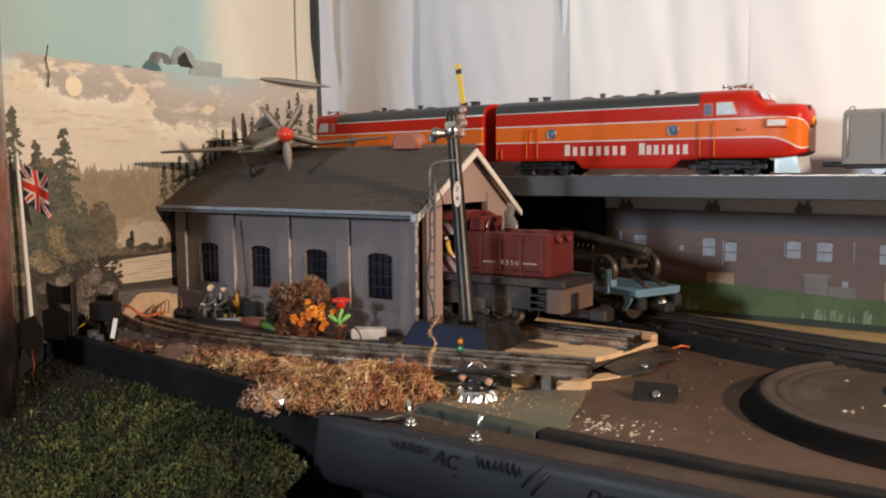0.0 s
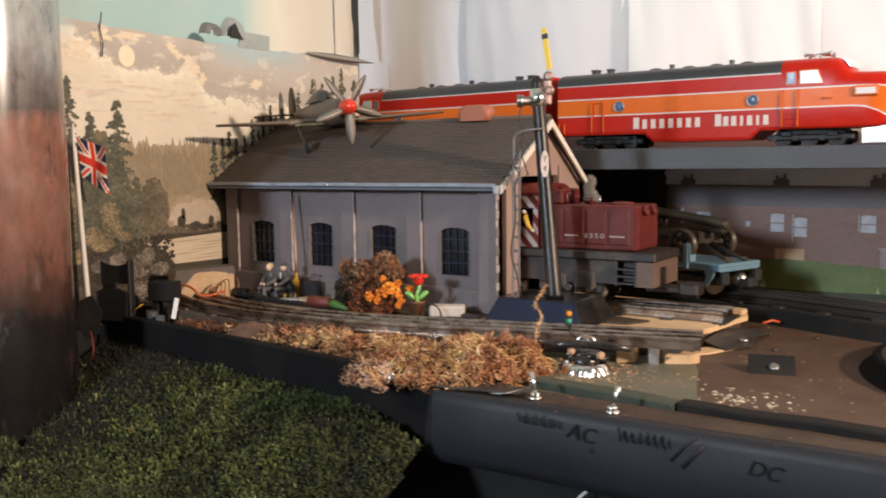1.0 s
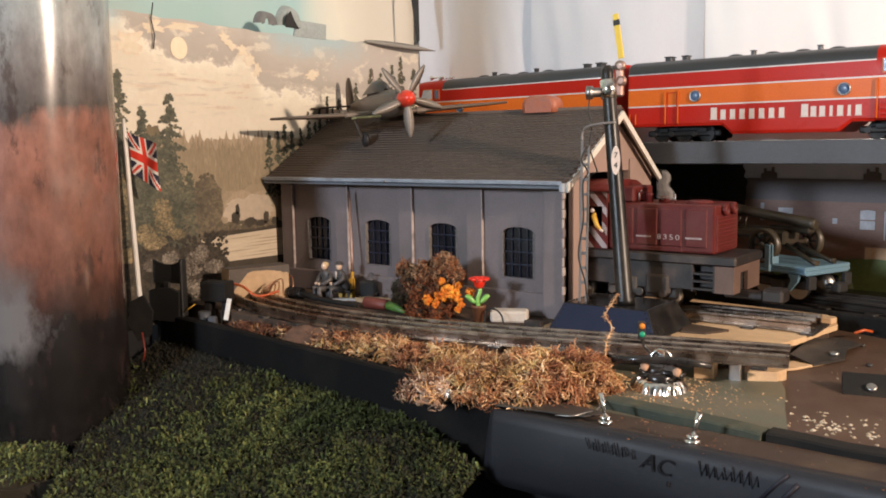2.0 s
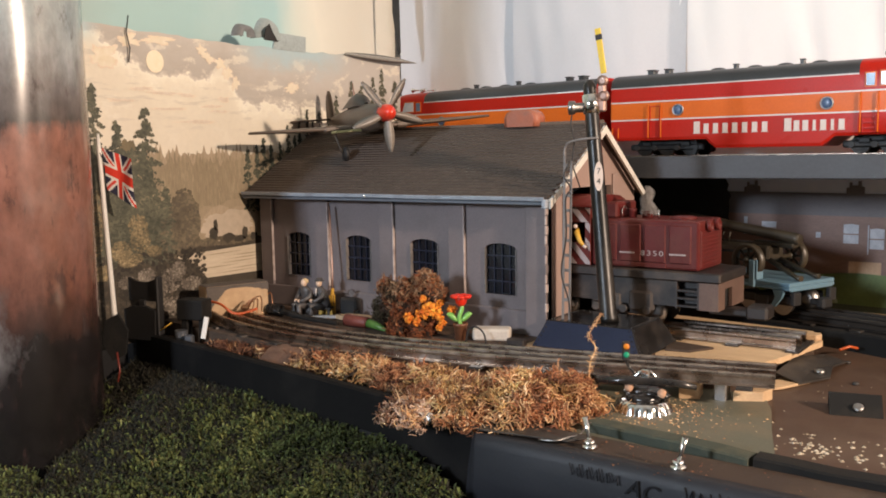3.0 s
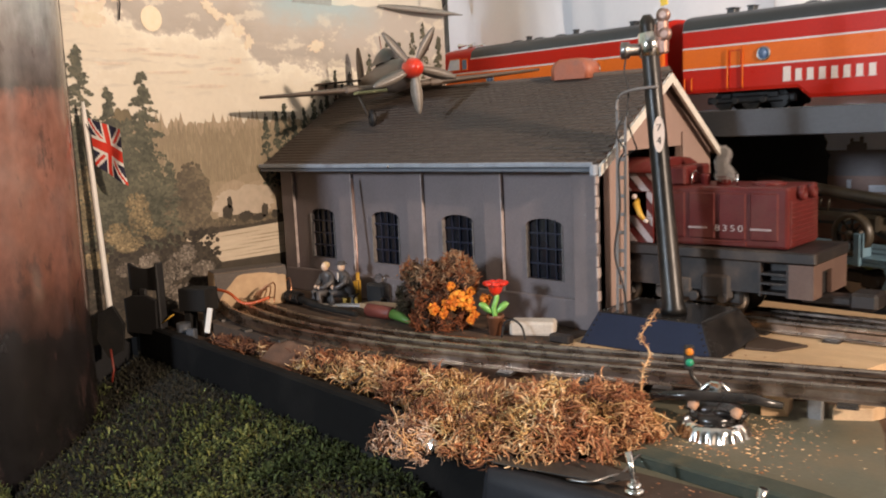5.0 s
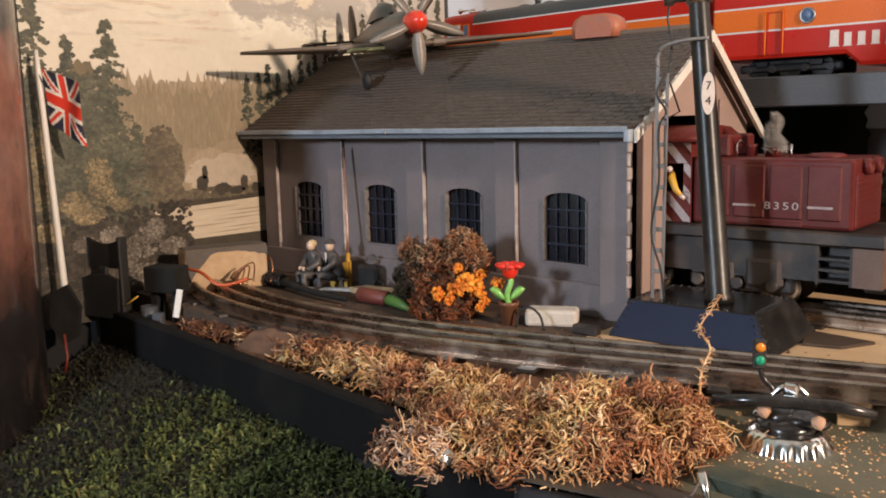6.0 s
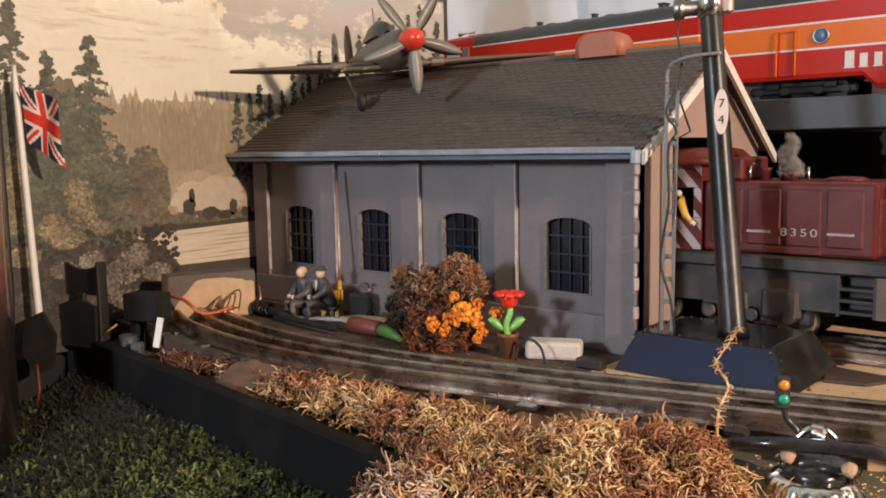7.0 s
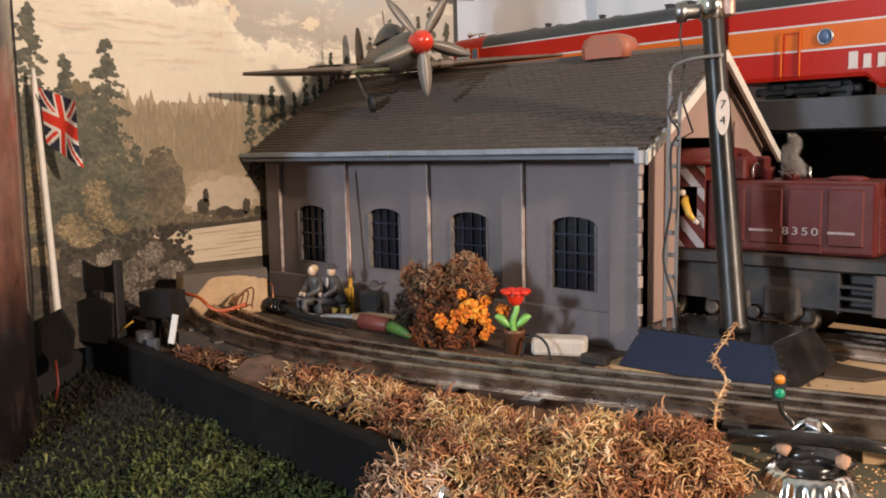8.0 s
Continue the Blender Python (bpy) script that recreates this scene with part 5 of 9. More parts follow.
    for x in (0.220 * length, 0.632 * length):
        for y in (0.0, W):
            bm = bm_new()
            s = -1 if y == 0 else 1
            rot = Matrix.Translation((x, y, 0.0467)) @ Matrix.Rotation(math.radians(90) * (1 if s < 0 else -1), 4, "X")
            lathe(bm, [(0.0060, -0.001), (0.0060, 0.0010), (0.0052, 0.0016), (0.0046, 0.0006)], rot, 24)
            ph = part("porthole", bm, M["steel"], u, "dull metal porthole ring")
            bm = bm_new()
            lathe(bm, [(0.0047, 0.0), (0.0047, 0.0007), (0.001, 0.0010)], rot, 18)
            part("porthole_glass", bm, M["glass_blue"], ph)
    for x, zt in ((0.128 * length, 0.0515), (0.168 * length, 0.0530), (0.010 * length, 0.0290), (0.030 * length, 0.0290), (n_body + 0.0020, 0.0540), (n_body + 0.0165, 0.0540)):
        bm = bm_new()
        tube(bm, [(x, -0.0002, 0.0190), (x, -0.0014, 0.0200), (x, -0.0014, zt), (x, -0.0002, zt + 0.001)], 0.0006, 6)
        part("grab_rail", bm, M["orange"], u)
    for z in (0.0235, 0.0285, 0.0335):
        bm = bm_new()
        box(bm, n_body + 0.0045, n_body + 0.0140, -0.0009, 0.0002, z - 0.0005, z + 0.0005)
        part("cab_step", bm, M["red"], u)
    for x0, x1, z0, z1 in ((0.132 * length, 0.164 * length, 0.0195, 0.0515), (n_body + 0.0035, n_body + 0.0150, 0.0195, 0.0365)):
        bm = bm_new()
        for a, b, c, d in ((x0, x1, z0, z0 + 0.0006), (x0, x1, z1 - 0.0006, z1), (x0, x0 + 0.0006, z0, z1), (x1 - 0.0006, x1, z0, z1)):
            box(bm, a, b, -0.0006, 0.0002, c, d)
        part("door_outline", bm, M["red"], u)
    bm = bm_new()
    tube(bm, [(n_body + 0.0385, -0.0002, 0.0450), (n_body + 0.0385, -0.0016, 0.0460), (n_body + 0.0460, -0.0016, 0.0460), (n_body + 0.0460, -0.0002, 0.0450)], 0.0006, 6)
    part("nose_handle", bm, M["orange"], u)
    if lettered:
        # company lettering as plain upright blocks with small serif feet
        for x0, count, pitch in ((0.0910, 8, 0.00955), (0.1800, 7, 0.00785)):
            for k in range(count):
                h, w = (0.0115, 0.0062) if k == 0 else (0.0092, 0.0050)
                w = 0.0026 if (count, k) in ((7, 3), (7, 5)) else w
                mid = x0 + pitch * (k + 0.5)
                bm = bm_new()
                box(bm, mid - w / 2, mid + w / 2, -0.0004, 0.0, 0.0228, 0.0228 + h)
                box(bm, mid - w / 2 - 0.0007, mid + w / 2 + 0.0007, -0.0004, 0.0, 0.0222, 0.02275)
                part("lettering_block", bm, M["cream"], u)
    for c in (0.17 * length, 0.78 * length):
        bm = bm_new()
        box(bm, c - 0.040, c + 0.040, 0.0105, 0.0135, 0.0060, 0.0125, 0.0015)
        for dx in (-0.032, -0.0125, 0.0125, 0.032):
            cyl(bm, (c + dx, 0.0085, 0.0088), (c + dx, 0.0110, 0.0088), 0.0030, seg=10)
        for dx in (-0.021, 0.021):
            box(bm, c + dx - 0.005, c + dx + 0.005, 0.0090, 0.0110, 0.0100, 0.0150, 0.0008)
        box(bm, c - 0.036, c + 0.036, W - 0.010, W - 0.006, 0.0035, 0.0155, 0.002)
        box(bm, c - 0.030, c + 0.030, 0.012, W - 0.012, 0.006, 0.018)
        truck = part("truck", bm, M["truck_black"], u)
        for dx in (-0.025, 0.0, 0.025):
            for y in (0.014, W - 0.014):
                bm = bm_new()
                lathe(bm, [(0.0095, -0.002), (0.0085, -0.001), (0.0085, 0.002)], Matrix.Translation((c + dx, y, 0.0088)) @ Matrix.Rotation(math.radians(90), 4, "X"), 14)
                part("wheel", bm, M["truck_black"], truck)
    return u


UR = 0.1738
SIZE = Matrix.Diagonal((1.035, 1.025, 1.022, 1.0))
diesel_unit("glossy red and orange streamlined toy diesel on the shelf", pose(-0.3925, 1.0300, UR - 0.001, 0, 0, -2.6) @ SIZE, 0.345, True)
diesel_unit("trailing red and orange streamlined toy diesel coupled behind the shed roof", pose(-0.4035, 1.0305 + 0.0615, UR - 0.001, 0, 0, 173.2) @ SIZE, 0.356, False)


def shelf_line(x):
    """The near rail's place on the shelf; the line bends back towards the corner."""
    return 1.0445 - 0.0454 * (x + 0.3925) - 0.073 * min(0.0, x + 0.40)


for off in (0.0, 0.033):
    bm = bm_new()
    rings(bm, [[Vector((x, shelf_line(x) + off + a, z)) for a, z in ((-0.001, 0.1717), (0.001, 0.1717), (0.001, 0.1737), (-0.001, 0.1737))] for x in (-0.78, -0.60, -0.40, -0.20, 0.0, 0.3, 0.9)], smooth=False)
    solo("shelf_rail", bm, M["metal_worn"], "thin steel rail lying along the shelf", "rail", group="shelf rails")

# grey wagon at the far end of the shelf
wag = thing("grey_wagon", "plain grey toy wagon with wire handrails on the shelf", "toy wagon", at=(0.08, 1.03, UR))
M["wagon_grey"] = paint("wagon_grey", (0.20, 0.19, 0.18), 0.5, scale=40, dirt=(0.11, 0.095, 0.08), dirt_amount=0.4)
bm = bm_new()
loops = []
for x, sc in ((-0.002, 0.985), (0.0, 1.0), (0.19, 1.0), (0.192, 0.985)):
    pro = [(-0.028, 0.184), (-0.028, 0.2255), (-0.025, 0.2315), (-0.016, 0.2350), (0, 0.2362), (0.016, 0.2350), (0.025, 0.2315), (0.028, 0.2255), (0.028, 0.184)]
    loops.append([Vector((x, 1.046 + a * sc, b)) for a, b in pro])
rings(bm, loops, smooth=False)
part("body", bm, M["wagon_grey"], wag)
bm = bm_new()
box(bm, 0.0, 0.19, 1.020, 1.072, 0.1795, 0.1838, 0.001)
part("underframe", bm, M["truck_black"], wag)
for x in (0.003, 0.040, 0.10):
    bm = bm_new()
    tube(bm, [(x, 1.0175, 0.190), (x, 1.0145, 0.192), (x, 1.0145, 0.229), (x + 0.001, 1.018, 0.2365), (x + 0.003, 1.024, 0.238), (x + 0.005, 1.028, 0.2335)], 0.0006, 6)
    part("handrail", bm, M["steel"], wag)
for x in (0.03, 0.16):
    for y in (1.0230, 1.0560):
        bm = bm_new()
        lathe(bm, [(0.0075, -0.002), (0.0066, -0.001), (0.0066, 0.002)], Matrix.Translation((x, y, UR + 0.0066)) @ Matrix.Rotation(math.radians(90), 4, "X"), 14)
        part("wheel", bm, M["steel"], wag)
bm = bm_new()
box(bm, -0.024, -0.002, 1.042, 1.050, 0.181, 0.186, 0.001)
part("coupler", bm, M["truck_black"], wag)

# ---- maroon switcher in the shed's doorway ----
M["maroon"] = paint("maroon_plastic", (0.112, 0.018, 0.016), 0.34, color2=(0.076, 0.014, 0.013), scale=50, amount=0.8, spec=0.25, dirt=(0.14, 0.07, 0.05), dirt_amount=0.35)
M["brown_frame"] = paint("brown_frame", (0.115, 0.070, 0.055), 0.55, scale=50, dirt=(0.2, 0.14, 0.10), dirt_amount=0.5)
M["brown_dark"] = paint("brown_dark", (0.0170, 0.0130, 0.0122), 0.5, scale=50, dirt=(0.13, 0.09, 0.065), dirt_amount=0.5)
M["truck_dust"] = paint("truck_dust", (0.040, 0.031, 0.027), 0.55, color2=(0.022, 0.018, 0.016), scale=70, amount=0.9, dirt=(0.17, 0.125, 0.09), dirt_amount=0.7)
M["stripe_white"] = paint("stripe_white", (0.34, 0.30, 0.31), 0.5)
M["faded_cream"] = paint("faded_cream", (0.40, 0.33, 0.32), 0.5, dirt=(0.16, 0.07, 0.06), dirt_amount=0.6, scale=160)
M["yellow"] = paint("yellow_plastic", (0.62, 0.36, 0.05), 0.4)
L0 = PLY + RAIL_H  # rail top
sw = thing("switcher_locomotive", "dusty maroon plastic toy switcher standing half inside the shed", "toy locomotive", at=(-0.27, 0.876, L0))
Y0, Y1 = 0.8485, 0.9035
bm = bm_new()
box(bm, -0.322, -0.2235, Y0, Y1, 0.0785, 0.1205, 0.0022, 2)
hood = part("hood", bm, M["maroon"], sw)
for k in range(4):
    bm = bm_new()
    x = -0.317 + 0.0225 * k
    box(bm, x, x + 0.0195, Y0 - 0.0009, Y0 + 0.001, 0.084, 0.1165, 0.0008)
    part("hood_door", bm, M["maroon"], hood)
bm = bm_new()
box(bm, -0.284, -0.252, Y0 - 0.0011, Y0 + 0.001, 0.0795, 0.0832, 0.0005)
part("sill_panel", bm, M["maroon"], hood)
bm = bm_new()
for k in range(9):
    z = 0.0825 + 0.0032 * k
    box(bm, -0.2238, -0.2222, 0.853, 0.899, z, z + 0.0019, 0.0004)
box(bm, -0.2245, -0.2226, 0.8515, 0.9005, 0.0805, 0.1118, 0.0004)
part("radiator_grille", bm, M["maroon"], hood)
for y in (0.8665, 0.8855):
    bm = bm_new()
    lathe(bm, [(0.0048, -0.002), (0.0048, 0.0030), (0.0036, 0.0036), (0.0032, 0.0018)], Matrix.Translation((-0.2222, y, 0.1155)) @ Matrix.Rotation(math.radians(90), 4, "Y"), 16)
    part("headlight", bm, M["maroon"], hood)
for x, y, r, h in ((-0.306, 0.868, 0.0042, 0.0075), (-0.293, 0.872, 0.0034, 0.0080), (-0.280, 0.874, 0.0050, 0.0065)):
    bm = bm_new()
    lathe(bm, [(r, -0.001), (r, h * 0.7), (r * 1.12, h * 0.8), (r * 1.12, h), (r * 0.8, h), (r * 0.75, h * 0.5)], Matrix.Translation((x, y, 0.1202)), 16)
    part("exhaust_stack", bm, M["maroon"], hood)
bm = bm_new()
tube(bm, [(-0.299, 0.862, 0.120), (-0.299, 0.862, 0.1285), (-0.2975, 0.864, 0.1305), (-0.296, 0.866, 0.1285)], 0.0009, 6)
part("roof_pipe", bm, M["chrome"], hood)
bm = bm_new()
tube(bm, [(-0.2645, 0.862, 0.120), (-0.2645, 0.862, 0.1285)], 0.0007, 6)
part("roof_pipe", bm, M["chrome"], hood)
bm = bm_new()
lathe(bm, [(0.012, 0), (0.012, 0.001), (0.009, 0.0022), (0.003, 0.0026)], Matrix.Translation((-0.248, 0.876, 0.1204)), 20)
part("radiator_fan", bm, M["maroon"], hood)
# cab with zebra stripes and an open window
bm = bm_new()
CX0, CX1, CY0, CY1 = -0.372, -0.3225, 0.8465, 0.9055
W0, W1, WA, WB = -0.3455, -0.3275, 0.0985, 0.1165
prism(bm, [(CY0 + 0.002, 0.1205), (CY1 - 0.002, 0.1205), (CY1 - 0.002, 0.1305), (CY0 + 0.002, 0.1305)], CX1 - 0.002, CX1, "x")
loops = []
for x in (CX0 - 0.003, CX1 + 0.006):
    loops.append([Vector((x, 0.876 + a, b)) for a, b in ((-0.032, 0.1305), (-0.030, 0.1345), (-0.018, 0.1390), (0, 0.1405), (0.018, 0.1390), (0.030, 0.1345), (0.032, 0.1305))])
rings(bm, loops)
cabp = part("cab_roof", bm, M["maroon"], sw)
for y in (CY0, CY1 - 0.002):
    bm = bm_new()
    prism(bm, [(CX0, 0.0785), (CX1, 0.0785), (CX1, WA), (CX0, WA)], y, y + 0.002)
    prism(bm, [(CX0, WA), (W0, WA), (W0, WB), (CX0, WB)], y, y + 0.002)
    prism(bm, [(W1, WA), (CX1, WA), (CX1, WB), (W1, WB)], y, y + 0.002)
    prism(bm, [(CX0, WB), (CX1, WB), (CX1, 0.1310), (CX0, 0.1310)], y, y + 0.002)
    bmesh.ops.remove_doubles(bm, verts=bm.verts[:], dist=0.00001)
    part("cab_side", bm, M["maroon"], sw, "maroon cab side with white zebra stripes")
bm = bm_new()
box(bm, -0.3165, -0.3010, 0.8555, 0.8965, 0.1206, 0.1345, 0.0015)
box(bm, -0.3010, -0.3004, 0.8610, 0.8690, 0.1235, 0.1310)
part("cab_end", bm, M["maroon"], cabp)
def trimmed(poly, keep):
    """A convex outline cut by one straight edge; keep tells how far a point lies inside."""
    out = []
    for p, q in zip(poly, poly[1:] + poly[:1]):
        d, e = keep(p), keep(q)
        if d >= 0:
            out.append(p)
        if (d > 0) != (e > 0) and d != e:
            f = d / (d - e)
            out.append((p[0] + (q[0] - p[0]) * f, p[1] + (q[1] - p[1]) * f))
    return out


bm = bm_new()
for k in range(8):
    x = CX0 - 0.046 + 0.0150 * k
    for xa, xb, za, zb in ((CX0, CX1, 0.0790, WA - 0.0004), (CX0, W0 - 0.0004, WA, WB), (W1 + 0.0004, CX1, WA, WB), (CX0, CX1, WB + 0.0004, 0.1298)):
        q = [(x, 0.1298), (x + 0.0068, 0.1298), (x + 0.0528, 0.0790), (x + 0.046, 0.0790)]
        for keep in (lambda p: p[0] - xa, lambda p: xb - p[0], lambda p: p[1] - za, lambda p: zb - p[1]):
            q = trimmed(q, keep) if len(q) > 2 else []
        if len(q) > 2:
            prism(bm, q, CY0 - 0.0004, CY0 - 0.0001)
part("zebra_stripes", bm, M["stripe_white"], cabp)
# leaning toy driver kept as one plain shape
bm = bm_new()
ball(bm, (-0.3355, 0.8430, 0.1130), 0.0021, 10, mi=1)
tube(bm, [(-0.3365, 0.8490, 0.1100), (-0.3345, 0.8440, 0.1075), (-0.3310, 0.8430, 0.1000), (-0.3270, 0.8425, 0.0960)], [0.0020, 0.0026, 0.0021, 0.0013], 10, mi=0)
tube(bm, [(-0.3270, 0.8425, 0.0960), (-0.3245, 0.8425, 0.0945)], [0.0015, 0.0012], 8, mi=1)
solo("toy_driver", bm, [M["yellow"], M["cream"]], "tiny yellow plastic figure leaning from the cab window", "figurine")
# frame, steps, trucks
bm = bm_new()
box(bm, -0.410, -0.2035, 0.8430, 0.9090, 0.0700, 0.0782, 0.0012)
part("footplate", bm, M["brown_dark"], sw)
bm = bm_new()
box(bm, -0.395, -0.2420, 0.8475, 0.9045, 0.0480, 0.0698)
part("chassis", bm, M["brown_dark"], sw)
bm = bm_new()
for zz in (0.0485, 0.0550, 0.0615):
    box(bm, -0.2405, -0.2225, 0.8440, 0.8560, zz, zz + 0.0016)
box(bm, -0.2418, -0.2402, 0.8438, 0.9082, 0.0470, 0.0698)
box(bm, -0.2228, -0.2212, 0.8438, 0.8560, 0.0470, 0.0698)
box(bm, -0.2405, -0.2228, 0.8562, 0.8590, 0.0470, 0.0698)
part("step_ladder", bm, M["brown_dark"], sw)
bm = bm_new()
prism(bm, [(0.8438, 0.0470), (0.8600, 0.0470), (0.8600, 0.0640), (0.8780, 0.0640), (0.8780, 0.0470), (0.9082, 0.0470), (0.9082, 0.0698), (0.8438, 0.0698)], -0.2050, -0.2080, "x")
box(bm, -0.2212, -0.2080, 0.8438, 0.8462, 0.0470, 0.0698)
part("end_beam", bm, M["brown_frame"], sw, "brown end beam with a square coupler opening")
bm = bm_new()
box(bm, -0.2215, -0.2090, 0.8600, 0.8785, 0.0470, 0.0640)
part("opening_back", bm, M["truck_black"], sw)
bm = bm_new()
box(bm, -0.222, -0.188, 0.868, 0.884, 0.0400, 0.0465, 0.0015)
box(bm, -0.190, -0.172, 0.866, 0.887, 0.0385, 0.0500, 0.002)
part("coupler", bm, M["brown_dark"], sw)
for c in (-0.290, -0.375):
    bm = bm_new()
    box(bm, c - 0.034, c + 0.034, 0.8505, 0.8550, 0.0370, 0.0470, 0.002)
    box(bm, c - 0.022, c - 0.002, 0.8465, 0.8520, 0.0390, 0.0560, 0.002)
    box(bm, c + 0.004, c + 0.028, 0.8455, 0.8520, 0.0400, 0.0600, 0.003)
    for dx in (-0.026, 0.0, 0.022):
        cyl(bm, (c + dx, 0.8445, 0.0425), (c + dx, 0.8520, 0.0425), 0.0035, seg=10)
        box(bm, c + dx - 0.005, c + dx + 0.005, 0.8480, 0.8510, 0.0470, 0.0510)
    tk = part("truck", bm, M["truck_dust"], sw, "dusty brown side frame")
    for dx in (-0.022, 0.022):
        for y in (0.8600, 0.8920):
            bm = bm_new()
            lathe(bm, [(0.0125, 0.002), (0.0112, 0.001), (0.0112, -0.003), (0.004, -0.0035)], Matrix.Translation((c + dx, y, L0 + 0.0112)) @ Matrix.Rotation(math.radians(90 if y > 0.876 else -90), 4, "X"), 18)
            part("wheel", bm, M["steel"], tk)
crv = bpy.data.curves.new("number_text", "FONT")
crv.body, crv.size, crv.extrude, crv.align_x, crv.align_y, crv.space_character = "8350", 0.0064, 0.0001, "CENTER", "CENTER", 1.3
num = new("number_lettering", crv)
num.data.materials.append(M["faded_cream"])
num.parent, num.matrix_parent_inverse = sw, AT[sw.name].inverted()
num.matrix_basis = Matrix.Translation((-0.2645, Y0 - 0.0012, 0.0918)) @ Matrix.Rotation(math.radians(90), 4, "X") @ Matrix.Diagonal((1.35, 1, 1, 1))
for a, b in ((-0.2945, -0.2805), (-0.2490, -0.2345)):
    bm = bm_new()
    box(bm, a, b, Y0 - 0.0013, Y0 - 0.0009, 0.0911, 0.0925)
    part("number_line", bm, M["faded_cream"], sw)
# wad of cotton smoke on the stack
rnd = random.Random(6)
M["cotton"] = material("cotton", (0.50, 0.48, 0.47), 0.95, color2=(0.38, 0.36, 0.35), scale=200, amount=0.8, fine=1500, bump=0.6)
wisps = []
for k in range(2600):
    f = rnd.random() ** 1.2
    r = (0.0066 - 0.0046 * f) * math.sqrt(rnd.random())
    a = rnd.uniform(0, 2 * math.pi)
    p = Vector((-0.2800 + 0.0016 * math.sin(9 * f) + r * math.cos(a), 0.874 + r * math.sin(a), 0.1245 + 0.0215 * f))
    ax = Vector((rnd.gauss(0, 1), rnd.gauss(0, 1), rnd.gauss(0, 1))).normalized()
    d = ax.orthogonal().normalized()
    st = []
    for i in range(5):
        st.append((p.copy(), 0.00013 * (1 - 0.15 * i)))
        d = Matrix.Rotation(rnd.uniform(0.3, 1.0), 3, ax) @ d
        p = p + d * 0.0011
    wisps.append(st)
SMOKE = wisps

# ---- blue flat wagon with a field gun ----
FL = Matrix.Translation((-0.166, 0.982, BOARD + 0.0145 + RAIL_H)) @ Matrix.Rotation(math.radians(-21), 4, "Z")
M["blue_wagon"] = paint("blue_wagon", (0.115, 0.21, 0.28), 0.45, color2=(0.090, 0.165, 0.22), scale=50, dirt=(0.2, 0.2, 0.18), dirt_amount=0.25)
M["olive"] = paint("olive_drab", (0.030, 0.024, 0.016), 0.42, scale=60, dirt=(0.12, 0.085, 0.045), dirt_amount=0.25)
flat = thing("flat_wagon", "pale blue plastic flat wagon carrying a field gun", "toy wagon", m=FL)
bm = bm_new()
box(bm, -0.215, 0.0, -0.033, 0.033, 0.0265, 0.0305, 0.0008)
box(bm, -0.215, 0.0, -0.033, -0.0305, 0.0235, 0.0268, 0.0006)
box(bm, -0.215, 0.0, 0.0305, 0.033, 0.0235, 0.0268, 0.0006)
box(bm, -0.0025, 0.0, -0.0305, 0.0305, 0.0225, 0.0268, 0.0006)
part("deck", bm, M["blue_wagon"], flat)
bm = bm_new()
prism(bm, [(-0.0180, 0.0235), (-0.0060, 0.0235), (-0.0080, 0.0165), (-0.0150, 0.0080), (-0.0195, 0.0080), (-0.0150, 0.0170)], -0.0335, -0.0305)
part("corner_step", bm, M["blue_wagon"], flat)
for x in (-0.040, -0.16):
    bm = bm_new()
    box(bm, x - 0.003, x + 0.003, -0.0355, -0.0315, 0.0235, 0.0485, 0.0006)
    box(bm, x + 0.003, x + 0.0055, -0.0345, -0.0250, 0.0306, 0.0490, 0.0005)
    part("stake_pocket", bm, M["blue_wagon"], flat)
for c in (-0.035, -0.175):
    bm = bm_new()
    for s in (-1, 1):
        box(bm, c - 0.030, c + 0.030, s * 0.0235 - 0.002, s * 0.0235 + 0.002, 0.0085, 0.0185, 0.002)
        box(bm, c - 0.008, c + 0.008, s * 0.0255 - 0.0015, s * 0.0255 + 0.0015, 0.0060, 0.0170, 0.0015)
    box(bm, c - 0.006, c + 0.006, -0.022, 0.022, 0.0080, 0.0184)
    tk = part("truck", bm, M["truck_black"], flat)
    for dx in (-0.018, 0.018):
        for s in (-1, 1):
            bm = bm_new()
            lathe(bm, [(0.0115, -0.003), (0.0098, -0.0015), (0.0098, 0.003), (0.003, 0.0035)], Matrix.Translation((c + dx, s * 0.0165, 0.0098)) @ Matrix.Rotation(math.radians(90 * s), 4, "X"), 18)
            part("wheel", bm, M["steel"], tk)
bm = bm_new()
box(bm, 0.0, 0.010, -0.004, 0.004, 0.009, 0.014, 0.001)
box(bm, 0.008, 0.017, -0.007, 0.007, 0.0065, 0.0165, 0.002)
part("coupler", bm, M["truck_black"], flat)
for y in (-0.026, 0.026):
    bm = bm_new()
    box(bm, -0.001, 0.004, y - 0.005, y + 0.005, 0.010, 0.0222, 0.001)
    part("buffer_block", bm, M["truck_black"], flat)

